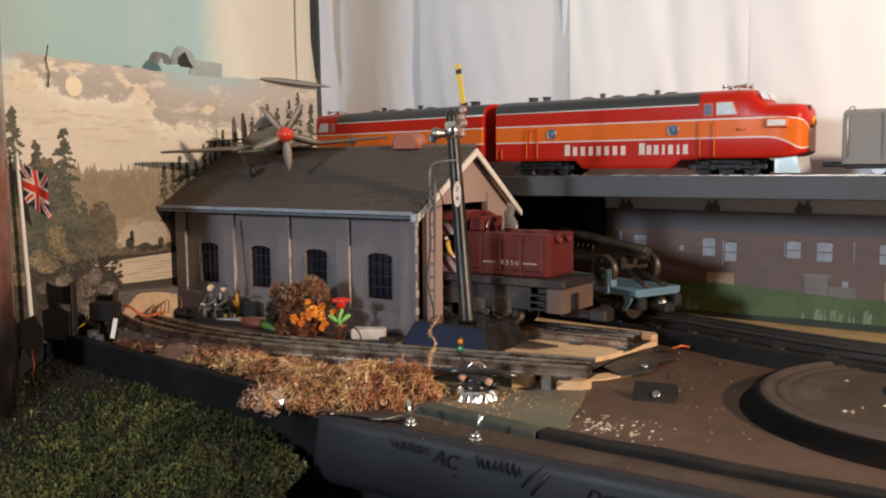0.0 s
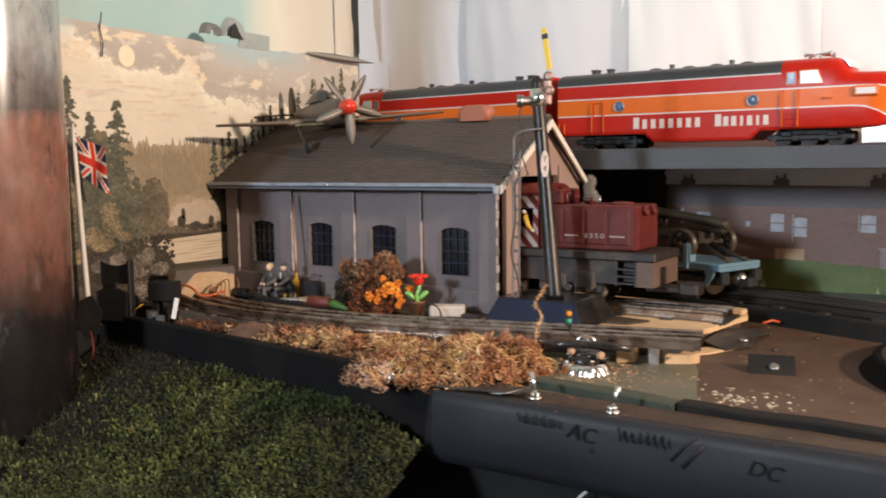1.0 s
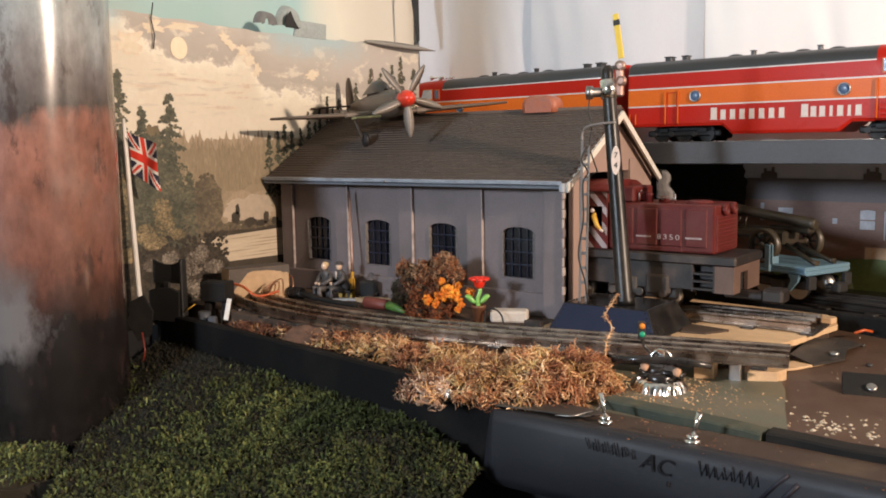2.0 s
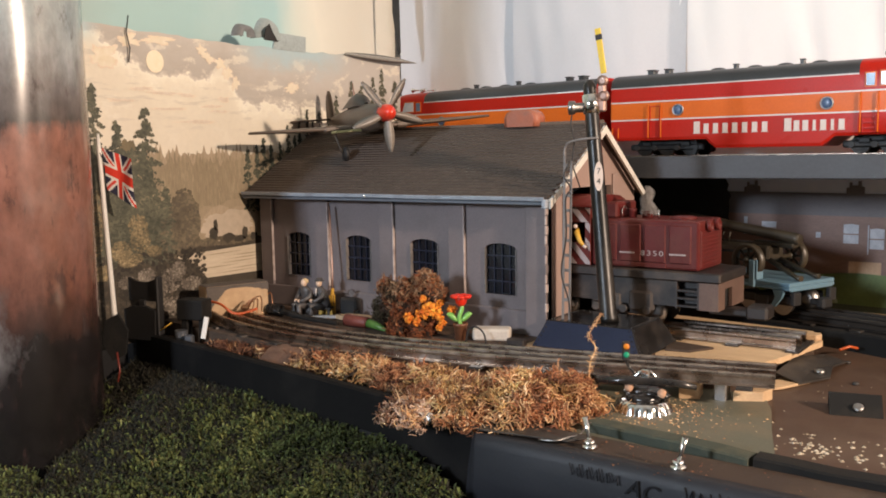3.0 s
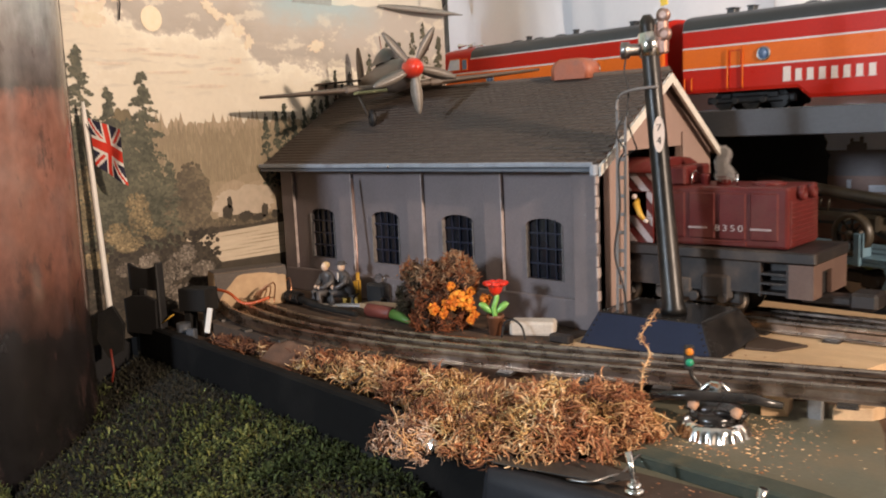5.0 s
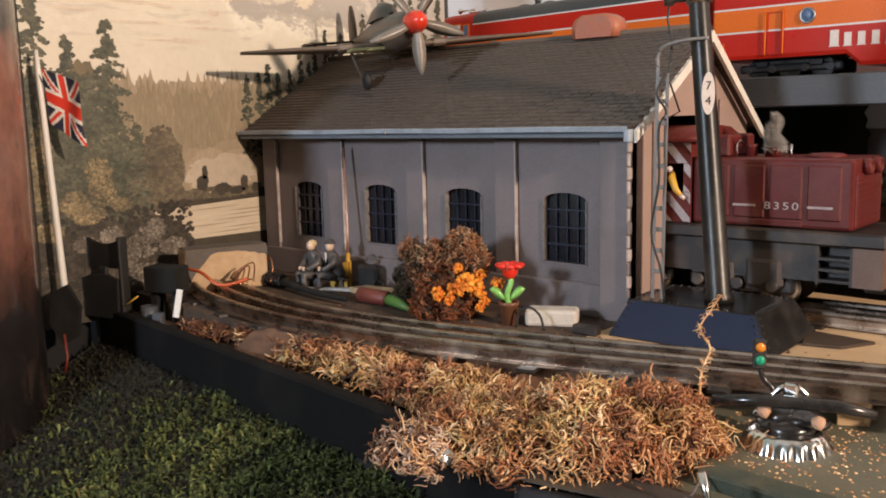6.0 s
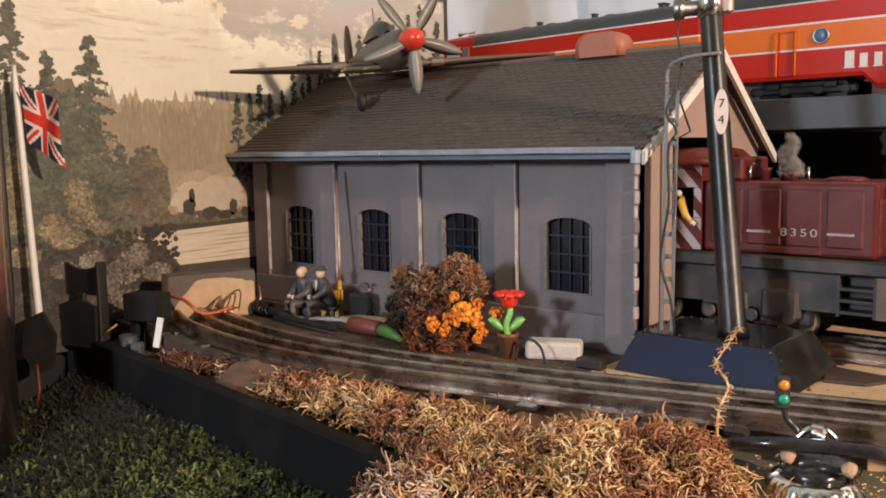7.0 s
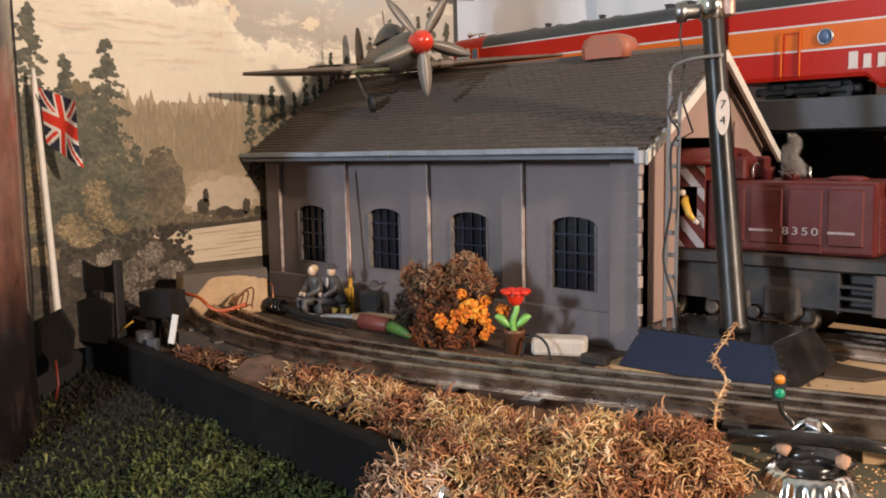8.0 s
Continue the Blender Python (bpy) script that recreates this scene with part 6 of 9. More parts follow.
gun = thing("field_gun", "olive drab toy field gun with spoked wheels on the flat wagon", "toy cannon", m=FL @ Matrix.Translation((-0.048, 0, 0.0305)))
for y in (-0.030, 0.034):
    bm = bm_new()
    rot = Matrix.Translation((0, y, 0.0165)) @ Matrix.Rotation(math.radians(90), 4, "X")
    lathe(bm, [(0.0165, -0.0035), (0.0165, 0.0035), (0.0130, 0.0035), (0.0125, 0.001), (0.0125, -0.001), (0.0130, -0.0035), (0.0165, -0.0035)], rot, 26, cap=False)
    wh = part("wheel", bm, M["olive"], gun)
    bm = bm_new()
    for k in range(8):
        a = math.pi * k / 4
        cyl(bm, rot @ Vector((0.003 * math.cos(a), 0.003 * math.sin(a), 0)), rot @ Vector((0.0128 * math.cos(a), 0.0128 * math.sin(a), 0)), 0.0012, seg=6)
    lathe(bm, [(0.0035, -0.004), (0.0042, 0), (0.0035, 0.004), (0.001, 0.005)], rot, 12)
    part("spokes", bm, M["olive"], wh)
bm = bm_new()
cyl(bm, (0, -0.030, 0.0165), (0, 0.034, 0.0165), 0.0022, seg=8)
box(bm, -0.008, 0.008, -0.012, 0.012, 0.0150, 0.0290, 0.002)
box(bm, -0.016, 0.030, -0.005, 0.005, 0.0280, 0.0330, 0.0015)
part("carriage", bm, M["olive"], gun)
bm = bm_new()
tube(bm, [(-0.120, 0.0, 0.0540), (-0.118, 0.0, 0.0539), (-0.04, 0.0, 0.0448), (0.030, 0.0, 0.0370), (0.034, 0.0, 0.0366)], [0.0046, 0.0040, 0.0048, 0.0056, 0.0042], 14)
part("barrel", bm, M["olive"], gun)
for y in (-0.007, 0.007):
    bm = bm_new()
    tube(bm, [(0.004, y, 0.0170), (0.040, y * 1.8, 0.0030), (0.0455, y * 1.9, 0.0022)], [0.0026, 0.0022, 0.003], 8)
    part("trail_leg", bm, M["olive"], gun)
bm = bm_new()
for k in range(5):
    cyl(bm, (-0.07 + 0.008 * k, -0.012, 0.0305), (-0.068 + 0.008 * k, -0.012, 0.0400), 0.0008, seg=5)
box(bm, -0.100, -0.020, -0.014, 0.014, 0.0200, 0.0300, 0.003)
part("recoil_cradle", bm, M["olive"], gun)

# ---- lamp and semaphore tower ----
M["tower_blue"] = paint("tower_blue", (0.010, 0.015, 0.040), 0.42, color2=(0.008, 0.011, 0.026), scale=50, spec=0.3)
M["rust_metal"] = material("rust_metal", (0.30, 0.16, 0.12), 0.45, 0.7, color2=(0.45, 0.33, 0.28), scale=90, amount=0.9, fine=700)
M["ladder_grey"] = paint("ladder_grey", (0.20, 0.185, 0.18), 0.4, dirt=(0.10, 0.08, 0.06), dirt_amount=0.4)
M["arm_yellow"] = paint("arm_yellow", (0.82, 0.55, 0.02), 0.4)
tower = thing("signal_tower", "black signal mast with ladder and yellow arm on a riveted base", "toy signal", at=(-0.29, 0.805, PLY))
bx0, bx1, by0, by1 = -0.336, -0.238, 0.766, 0.842
tx0, tx1, ty0, ty1, tz = -0.3275, -0.2505, 0.778, 0.834, 0.0395
lo = [(bx0, by0), (bx1, by0), (bx1, by1), (bx0, by1)]
hi = [(tx0, ty0), (tx1, ty0), (tx1, ty1), (tx0, ty1)]
bm = bm_new()
vl, vh = [bm.verts.new((x, y, PLY)) for x, y in lo], [bm.verts.new((x, y, tz)) for x, y in hi]
bm.faces.new(vl)
bm.faces.new(vh)
for i in range(4):
    f = bm.faces.new((vl[i], vl[(i + 1) % 4], vh[(i + 1) % 4], vh[i]))
    f.material_index = 1 if i == 0 else 0
bmesh.ops.bevel(bm, geom=bm.edges[:], offset=0.0008, segments=1, affect="EDGES")
base = part("base", bm, [M["black_gloss"], M["tower_blue"]], tower, "black riveted base with a dark blue front")
bm = bm_new()
for i in range(4):
    a, b = Vector((*lo[i], PLY)), Vector((*lo[(i + 1) % 4], PLY))
    c, d = Vector((*hi[i], tz)), Vector((*hi[(i + 1) % 4], tz))
    for k in range(6):
        f = 0.1 + 0.8 * k / 5
        for e0, e1 in ((a, c), (b, d)):
            side = (b - a).normalized() * (0.003 if e0 is a else -0.003)
            ball(bm, e0.lerp(e1, f) + side, 0.0008, 6)
    for k in range(12):
        p = c.lerp(d, 0.06 + 0.88 * k / 11)
        inward = (Vector((-0.292, 0.806, tz)) - p)
        inward.z = 0
        ball(bm, p + inward.normalized() * 0.0025, 0.0008, 6)
rv = part("rivets", bm, M["black_gloss"], base)
tagged(rv, kind="stuff")
bm = bm_new()
P0, P1 = Vector((-0.2800, 0.797, tz)), Vector((-0.3015, 0.804, 0.2365))
tube(bm, [P0, P0.lerp(P1, 0.02), P0.lerp(P1, 0.03), P0.lerp(P1, 0.5), P0.lerp(P1, 0.97), P0.lerp(P1, 0.99), P1 + Vector((0, 0, 0.0015))], [0.0086, 0.0082, 0.0072, 0.0064, 0.0056, 0.0050, 0.0028], 24)
part("mast", bm, material("mast_black", (0.009, 0.0085, 0.008), 0.36, spec=0.35, scale=40, fine=400, dirt=(0.10, 0.08, 0.065), dirt_amount=0.3, bump=0.05), tower)
bm = bm_new()
q0, q1 = P0.lerp(P1, 0.868), P0.lerp(P1, 0.948)
tube(bm, [q0, q0.lerp(q1, 0.02), q0.lerp(q1, 0.98), q1], [0.0060, 0.0070, 0.0070, 0.0060], 18)
part("collar", bm, M["chrome"], tower, "bright metal collar round the mast")
bm = bm_new()
c = P0.lerp(P1, 0.895)
dirn = Vector((-0.86, -0.35, 0.0)).normalized()
tube(bm, [c + dirn * 0.005, c + dirn * 0.013, c + dirn * 0.0135, c + dirn * 0.0185, c + dirn * 0.0190], [0.0040, 0.0040, 0.0055, 0.0058, 0.0045], 14)
part("lamp_head", bm, M["steel"], tower, "short metal lamp head on the mast")
bm = bm_new()
tube(bm, [c + dirn * 0.016 + Vector((0, 0, -0.005)), c + dirn * 0.017 + Vector((0, 0, -0.013)), c + dirn * 0.014 + Vector((0, 0, -0.026)), c + dirn * 0.017 + Vector((0.001, 0, -0.046)), c + dirn * 0.012 + Vector((0.003, 0, -0.066)), (-0.3125, 0.790, 0.145)], 0.0006, 6)
part("lamp_wire", bm, M["black_dull"], tower)
# semaphore arm and its spectacle on the far side of the mast
bm = bm_new()
am = Matrix.Translation((-0.2895, 0.806, 0.2430)) @ Matrix.Rotation(math.radians(-9), 4, "Y")
box(bm, -0.0026, 0.0026, -0.0006, 0.0006, 0.0, 0.0370, 0.0003, m=am)
arm = part("semaphore_arm", bm, M["arm_yellow"], tower, "yellow semaphore arm with a black band")
bm = bm_new()
box(bm, -0.0027, 0.0027, -0.0008, 0.0008, 0.0275, 0.0320, m=am)
part("arm_band", bm, M["black_dull"], arm)
bm = bm_new()
lathe(bm, [(0.0020, -0.002), (0.0046, -0.0015), (0.0046, 0.0015), (0.002, 0.002)], Matrix.Translation((-0.2905, 0.8060, 0.2370)) @ Matrix.Rotation(math.radians(90), 4, "X"), 12)
box(bm, -0.2945, -0.2875, 0.8035, 0.8085, 0.2120, 0.2340, 0.0012)
lathe(bm, [(0.0020, -0.002), (0.0044, -0.0015), (0.0044, 0.0015), (0.002, 0.002)], Matrix.Translation((-0.2890, 0.8050, 0.2245)) @ Matrix.Rotation(math.radians(90), 4, "X"), 12)
cyl(bm, (-0.2945, 0.802, 0.2310), (-0.2925, 0.802, 0.160), 0.0008, seg=6)
part("spectacle", bm, M["rust_metal"], tower, "rusty spectacle casting under the arm")
# oval plate with its two figures
face = Matrix.Translation((-0.2862, 0.7905, 0.1595)) @ Matrix.Rotation(math.radians(26), 4, "Z") @ Matrix.Rotation(math.radians(90), 4, "X")
bm = bm_new()
ov = [(0.0036 * math.cos(a), 0.0118 * math.sin(a)) for a in (2 * math.pi * i / 28 for i in range(28))]
prism(bm, ov, -0.0005, 0.0005, "z", m=face)
plate = part("number_plate_oval", bm, M["cream"], tower, "white oval plate marked 7 over 4")
for ch, dy in (("7", 0.0042), ("4", -0.0042)):
    crv = bpy.data.curves.new("plate_text", "FONT")
    crv.body, crv.size, crv.extrude, crv.align_x, crv.align_y = ch, 0.0065, 0.00005, "CENTER", "CENTER"
    tx = new("plate_figure", crv)
    crv.materials.append(M["black_dull"])
    tx.parent = plate
    tx.matrix_basis = face @ Matrix.Translation((0, dy, 0.0007))
# ladder
for x in (-0.3180, -0.3118):
    bm = bm_new()
    loops = [[Vector((x + a, 0.7880 + 0.004 * f + b, z)) for a, b in ((-0.0009, -0.0005), (0.0009, -0.0005), (0.0009, 0.0005), (-0.0009, 0.0005))] for f, z in ((0, tz), (0.5, 0.11), (1.0, 0.180 if x < -0.315 else 0.172))]
    rings(bm, loops, smooth=False)
    part("ladder_rail", bm, M["ladder_grey"], tower)
for k in range(10):
    bm = bm_new()
    z = 0.0560 + 0.0125 * k
    y = 0.7880 + 0.004 * (z - tz) / 0.14
    box(bm, -0.3172, -0.3126, y - 0.0004, y + 0.0004, z - 0.0013, z + 0.0013, 0.0003)
    part("ladder_rung", bm, M["ladder_grey"], tower)
bm = bm_new()
tube(bm, smooth_path([(-0.3180, 0.7915, 0.176), (-0.3182, 0.792, 0.181), (-0.3160, 0.792, 0.1860), (-0.3100, 0.792, 0.1885), (-0.3000, 0.793, 0.1900), (-0.2895, 0.797, 0.1905)], 5), 0.0010, 8)
part("ladder_hoop", bm, M["ladder_grey"], tower)
bm = bm_new()
tube(bm, smooth_path([(-0.3125, 0.790, 0.172), (-0.316, 0.787, 0.160), (-0.309, 0.785, 0.150), (-0.3135, 0.785, 0.140), (-0.3125, 0.784, 0.11), (-0.3165, 0.783, 0.08), (-0.309, 0.781, 0.058), (-0.307, 0.782, tz)], 5), 0.0007, 6)
part("ladder_wire", bm, M["black_dull"], tower)

# ---- model fighter parked across the shed's roof ----
M["camo"] = material("camo", (0.150, 0.104, 0.074), 0.5, color2=(0.066, 0.052, 0.040), scale=22, amount=1.0, fine=700, bump=0.08)
M["prop_grey"] = paint("prop_grey", (0.20, 0.175, 0.15), 0.35, scale=80, dirt=(0.42, 0.36, 0.30), dirt_amount=0.3)
M["spinner_red"] = paint("spinner_red", (0.70, 0.045, 0.02), 0.3)
nose = Vector((-0.526, 0.814, 0.2210))
tail = Vector((-0.7000, 0.9120, 0.2165))
ax = (tail - nose).normalized()
rgt = Vector((0.52, 0.85, 0.068)).normalized()
rgt = (rgt - ax * rgt.dot(ax)).normalized()
upv = rgt.cross(-ax).normalized()
if upv.z < 0:
    upv = -upv
PM = Matrix((( *[-ax.x, rgt.x, upv.x], nose.x), (*[-ax.y, rgt.y, upv.y], nose.y), (*[-ax.z, rgt.z, upv.z], nose.z), (0, 0, 0, 1)))
plane = thing("model_fighter", "camouflaged plastic model fighter with red spinner on the shed roof", "model aeroplane", m=PM)
bm = bm_new()  # local: x to the nose, y to one wing, z up; spinner tip near 0
secs = [(-0.010, 0.0085, 0.0085, 0), (-0.020, 0.0105, 0.0120, -0.001), (-0.045, 0.0115, 0.0145, -0.002), (-0.075, 0.0115, 0.0150, -0.001), (-0.095, 0.0108, 0.0140, 0.0), (-0.13, 0.0085, 0.0105, 0.001), (-0.17, 0.005, 0.0065, 0.002), (-0.200, 0.0022, 0.0035, 0.003)]
rings(bm, [[Vector((x, w * math.cos(t), dz + h * math.sin(t))) for t in (2 * math.pi * k / 18 for k in range(18))] for x, w, h, dz in secs])
part("fuselage", bm, M["camo"], plane)
for s, ln in ((-1, 0.115), (1, 0.146)):
    bm = bm_new()
    loops = []
    for k in range(12):
        f = k / 11
        ch = 0.054 * math.sqrt(max(0.0, 1 - (f * 0.985) ** 2.3)) + 0.002
        xc = -0.088 + 0.004 * f
        y = s * (0.006 + ln * f)
        z = -0.0110 + 0.003 * f
        th = 0.0046 * (1 - 0.65 * f)
        loops.append([Vector((xc + ch * a, y, z + th * b)) for a, b in ((0.42, 0), (0.30, 0.7), (0.05, 1.0), (-0.25, 0.6), (-0.58, 0), (-0.25, -0.4), (0.05, -0.7), (0.30, -0.6))])
    rings(bm, loops)
    part("wing", bm, M["camo"], plane)
    bm = bm_new()
    box(bm, -0.088, -0.065, s * 0.040 - 0.007, s * 0.040 + 0.007, -0.0135, -0.0065, 0.002)
    part("radiator", bm, M["camo"], plane)
    bm = bm_new()
    wheel_at = Vector((-0.087, -0.0200, -0.0365)) if s < 0 else Vector((-0.098, 0.052, -0.0150))
    tube(bm, [(-0.080, s * 0.034, -0.009), wheel_at + Vector((0, s * 0.003, 0.001))], [0.0013, 0.0010], 8)
    leg = part("landing_leg", bm, M["prop_grey"], plane)
    bm = bm_new()
    lathe(bm, [(0.003, -0.0028), (0.0072, -0.0022), (0.0085, 0), (0.0072, 0.0022), (0.003, 0.0028)], Matrix.Translation(wheel_at) @ Matrix.Rotation(math.radians(90), 4, "X"), 16)
    part("tyre", bm, M["black_dull"], leg)
    bm = bm_new()
    loops = []
    for k in range(7):
        f = k / 6
        ch = 0.024 * math.sqrt(max(0, 1 - (f * 0.97) ** 2.4)) + 0.001
        loops.append([Vector((-0.188 + ch * a, s * (0.002 + 0.047 * f), 0.005 + 0.0012 * b)) for a, b in ((0.4, 0), (0, 1), (-0.6, 0), (0, -1))])
    rings(bm, loops)
    part("tailplane", bm, M["camo"], plane)
bm = bm_new()
loops = []
for k in range(8):
    f = k / 7
    ch = 0.032 * math.sqrt(max(0, 1 - (f * 0.97) ** 2.6)) + 0.001
    loops.append([Vector((-0.190 + ch * a, 0.0014 * b, 0.002 + 0.036 * f)) for a, b in ((0.45, 0), (0, 1), (-0.55, 0), (0, -1))])
rings(bm, loops)
part("tail_fin", bm, M["camo"], plane)
bm = bm_new()
rings(bm, [[Vector((x, w * math.cos(t), 0.012 + h * math.sin(t))) for t in (math.pi * k / 8 for k in range(9))] for x, w, h in ((-0.062, 0.003, 0.003), (-0.070, 0.0080, 0.0110), (-0.084, 0.0090, 0.0145), (-0.100, 0.0085, 0.0125), (-0.135, 0.0035, 0.0025))], close=False, cap=False)
part("canopy", bm, paint("smoked_canopy", (0.055, 0.046, 0.038), 0.4), plane, "smoked brown canopy")
bm = bm_new()
tube(bm, [(-0.098, 0, 0.015), (-0.100, 0, 0.0385)], [0.0012, 0.0006], 6)
part("aerial_mast", bm, M["rust_metal"], plane)
bm = bm_new()
lathe(bm, [(0.0086, -0.011), (0.0088, -0.006), (0.0080, 0.0), (0.0058, 0.0055), (0.003, 0.0085), (0.0006, 0.0095)], Matrix.Rotation(math.radians(90), 4, "Y"), 20)
part("spinner", bm, M["spinner_red"], plane, "bright red spinner")
for k in range(5):
    a = math.radians(-89 + 72 * k)
    dv = Vector((0, math.cos(a), math.sin(a)))
    sv = Vector((0, -math.sin(a), math.cos(a)))
    bm = bm_new()
    loops = []
    for i in range(9):
        f = i / 8
        w = (0.0024 + 0.0028 * math.sin(math.pi * min(1, f * 1.05 + 0.05)) ** 0.8) * (1 if f < 0.93 else 0.55)
        tw = 0.7 - 0.4 * f
        c = Vector((-0.004, 0, 0)) + dv * (0.006 + 0.033 * f)
        u = sv * math.cos(tw) + Vector((1, 0, 0)) * math.sin(tw)
        nrm = dv.cross(u)
        loops.append([c + u * w, c + nrm * 0.0009, c - u * w, c - nrm * 0.0009])
    rings(bm, loops)
    part("propeller_blade", bm, M["prop_grey"], plane)
bm = bm_new()
box(bm, -0.066, -0.050, -0.040, -0.012, -0.0150, -0.0125, 0.0005)
part("wheel_bay", bm, paint("bay_green", (0.33, 0.30, 0.14), 0.5), plane, "pale yellow-green wheel bay")

# rusty ventilator on the ridge
bm = bm_new()
loops = []
for k, (y, s) in enumerate(((-0.009, 0.8), (-0.008, 1.0), (0.008, 1.0), (0.009, 0.8))):
    loops.append([Vector((-0.418 + a * s, 0.893 + y, 0.2045 + b * (0.6 + 0.4 * s))) for a, b in ((-0.0185, 0.0), (-0.0185, 0.009), (-0.016, 0.0135), (-0.010, 0.0165), (0.010, 0.0165), (0.016, 0.0135), (0.0185, 0.009), (0.0185, 0.0))])
rings(bm, loops)
M["dusty_orange"] = paint("dusty_orange", (0.40, 0.11, 0.05), 0.5, color2=(0.30, 0.12, 0.08), scale=60, amount=0.8, dirt=(0.17, 0.13, 0.11), dirt_amount=0.85)
solo("ridge_ventilator", bm, M["dusty_orange"], "dusty orange rounded ventilator on the shed's ridge", "ventilator")

# ---- strands, blades and other loose growth ----
def strand_mesh(name, strands, sides=3):
    """One mesh of many thin tapered tubes; each strand is a list of (point, radius)."""
    verts, faces = [], []
    for st in strands:
        base = len(verts)
        for i, (p, r) in enumerate(st):
            d = (st[min(i + 1, len(st) - 1)][0] - st[max(i - 1, 0)][0])
            if d.length < 1e-9:
                d = Vector((0, 0, 1))
            u, w = frame_of(d)
            for k in range(sides):
                a = 2 * math.pi * k / sides
                verts.append(p + r * (math.cos(a) * u + math.sin(a) * w))
        for i in range(len(st) - 1):
            for k in range(sides):
                a, b = base + i * sides + k, base + i * sides + (k + 1) % sides
                faces.append((a, b, b + sides, a + sides))
    me = bpy.data.meshes.new(name)
    me.from_pydata([tuple(v) for v in verts], [], faces)
    for p in me.polygons:
        p.use_smooth = True
    return me


def curl(p, rnd, steps, step, r, up=0.3, turn=0.9):
    d = Vector((rnd.uniform(-1, 1), rnd.uniform(-1, 1), rnd.uniform(-0.5, 1) + up)).normalized()
    ax = Vector((rnd.uniform(-1, 1), rnd.uniform(-1, 1), rnd.uniform(-1, 1))).normalized()
    out = []
    for i in range(steps):
        f = i / (steps - 1)
        out.append((p.copy(), r * (1 - 0.6 * f)))
        d = (Matrix.Rotation(turn * rnd.uniform(0.3, 1.2), 3, ax) @ d + Vector((rnd.uniform(-.3, .3), rnd.uniform(-.3, .3), rnd.uniform(-.3, .25)))).normalized()
        p = p + d * step
    return out


M["dry_moss"] = island_material("dry_moss", [(0.0, (0.10, 0.040, 0.018)), (0.20, (0.28, 0.120, 0.053)), (0.45, (0.52, 0.275, 0.128)), (0.70, (0.74, 0.460, 0.23)), (0.90, (0.87, 0.67, 0.43)), (1.0, (0.55, 0.43, 0.16))])
M["dark_moss"] = island_material("dark_moss", [(0.0, (0.030, 0.013, 0.008)), (0.4, (0.12, 0.044, 0.022)), (0.75, (0.24, 0.105, 0.050)), (1.0, (0.40, 0.24, 0.15))])
M["rust_moss"] = island_material("rust_moss", [(0.0, (0.075, 0.024, 0.012)), (0.25, (0.21, 0.072, 0.032)), (0.55, (0.40, 0.155, 0.068)), (0.8, (0.56, 0.270, 0.125)), (1.0, (0.72, 0.45, 0.26))])
M["olive_moss"] = island_material("olive_moss", [(0.0, (0.090, 0.042, 0.016)), (0.3, (0.29, 0.148, 0.054)), (0.6, (0.54, 0.330, 0.128)), (0.85, (0.74, 0.520, 0.24)), (1.0, (0.86, 0.68, 0.40))])
M["grey_moss"] = island_material("grey_moss", [(0.0, (0.15, 0.080, 0.050)), (0.4, (0.42, 0.260, 0.175)), (0.75, (0.68, 0.47, 0.34)), (1.0, (0.84, 0.68, 0.55))])
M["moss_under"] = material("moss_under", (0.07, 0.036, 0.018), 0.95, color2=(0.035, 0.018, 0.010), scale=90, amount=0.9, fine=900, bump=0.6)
M["grass"] = island_material("grass", [(0.0, (0.018, 0.018, 0.007)), (0.25, (0.026, 0.029, 0.008)), (0.50, (0.050, 0.062, 0.014)), (0.75, (0.094, 0.116, 0.027)), (0.95, (0.185, 0.200, 0.062)), (1.0, (0.19, 0.15, 0.06))], 0.85, 18.0)
M["turf"] = material("turf", (0.024, 0.019, 0.010), 0.95, color2=(0.011, 0.009, 0.006), scale=40, amount=0.9, fine=700, bump=0.6)


def bank_height(x, y):
    """The tangle's height over the board at a place; 0 outside it."""
    h = 0.0
    for cx, cy, rx, ry, top in ((-0.262, 0.627, 0.042, 0.040, 0.030), (-0.293, 0.605, 0.040, 0.033, 0.024), (-0.314, 0.581, 0.022, 0.022, 0.017), (-0.243, 0.648, 0.026, 0.032, 0.028), (-0.345, 0.637, 0.048, 0.025, 0.021),
                                (-0.405, 0.645, 0.044, 0.018, 0.018), (-0.465, 0.652, 0.044, 0.015, 0.014), (-0.530, 0.659, 0.045, 0.012, 0.010), (-0.585, 0.658, 0.035, 0.013, 0.008)):
        q = ((x - cx) / rx) ** 2 + ((y - cy) / ry) ** 2
        if q < 1:
            h = max(h, top * math.sqrt(1 - q))
    return h


rnd = random.Random(17)
bm = bm_new()
gx, gy = 110, 46
grid = [[None] * (gy + 1) for i in range(gx + 1)]
for i in range(gx + 1):
    for k in range(gy + 1):
        x, y = -0.63 + 0.44 * i / gx, 0.53 + 0.165 * k / gy
        h = bank_height(x, y)
        if h > 0:
            grid[i][k] = bm.verts.new((x, y, BOARD + h * 0.72 + 0.004 * noise.noise(Vector((x * 160, y * 160, 0)))))
for i in range(gx):
    for k in range(gy):
        q = (grid[i][k], grid[i + 1][k], grid[i + 1][k + 1], grid[i][k + 1])
        if all(q):
            bm.faces.new(q).smooth = True
tangle = thing("dry_moss_bank", "tangled dry brown moss heaped along the front of the track", "dry moss", at=(-0.30, 0.61, BOARD), kind="stuff")
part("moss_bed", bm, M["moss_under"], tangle)
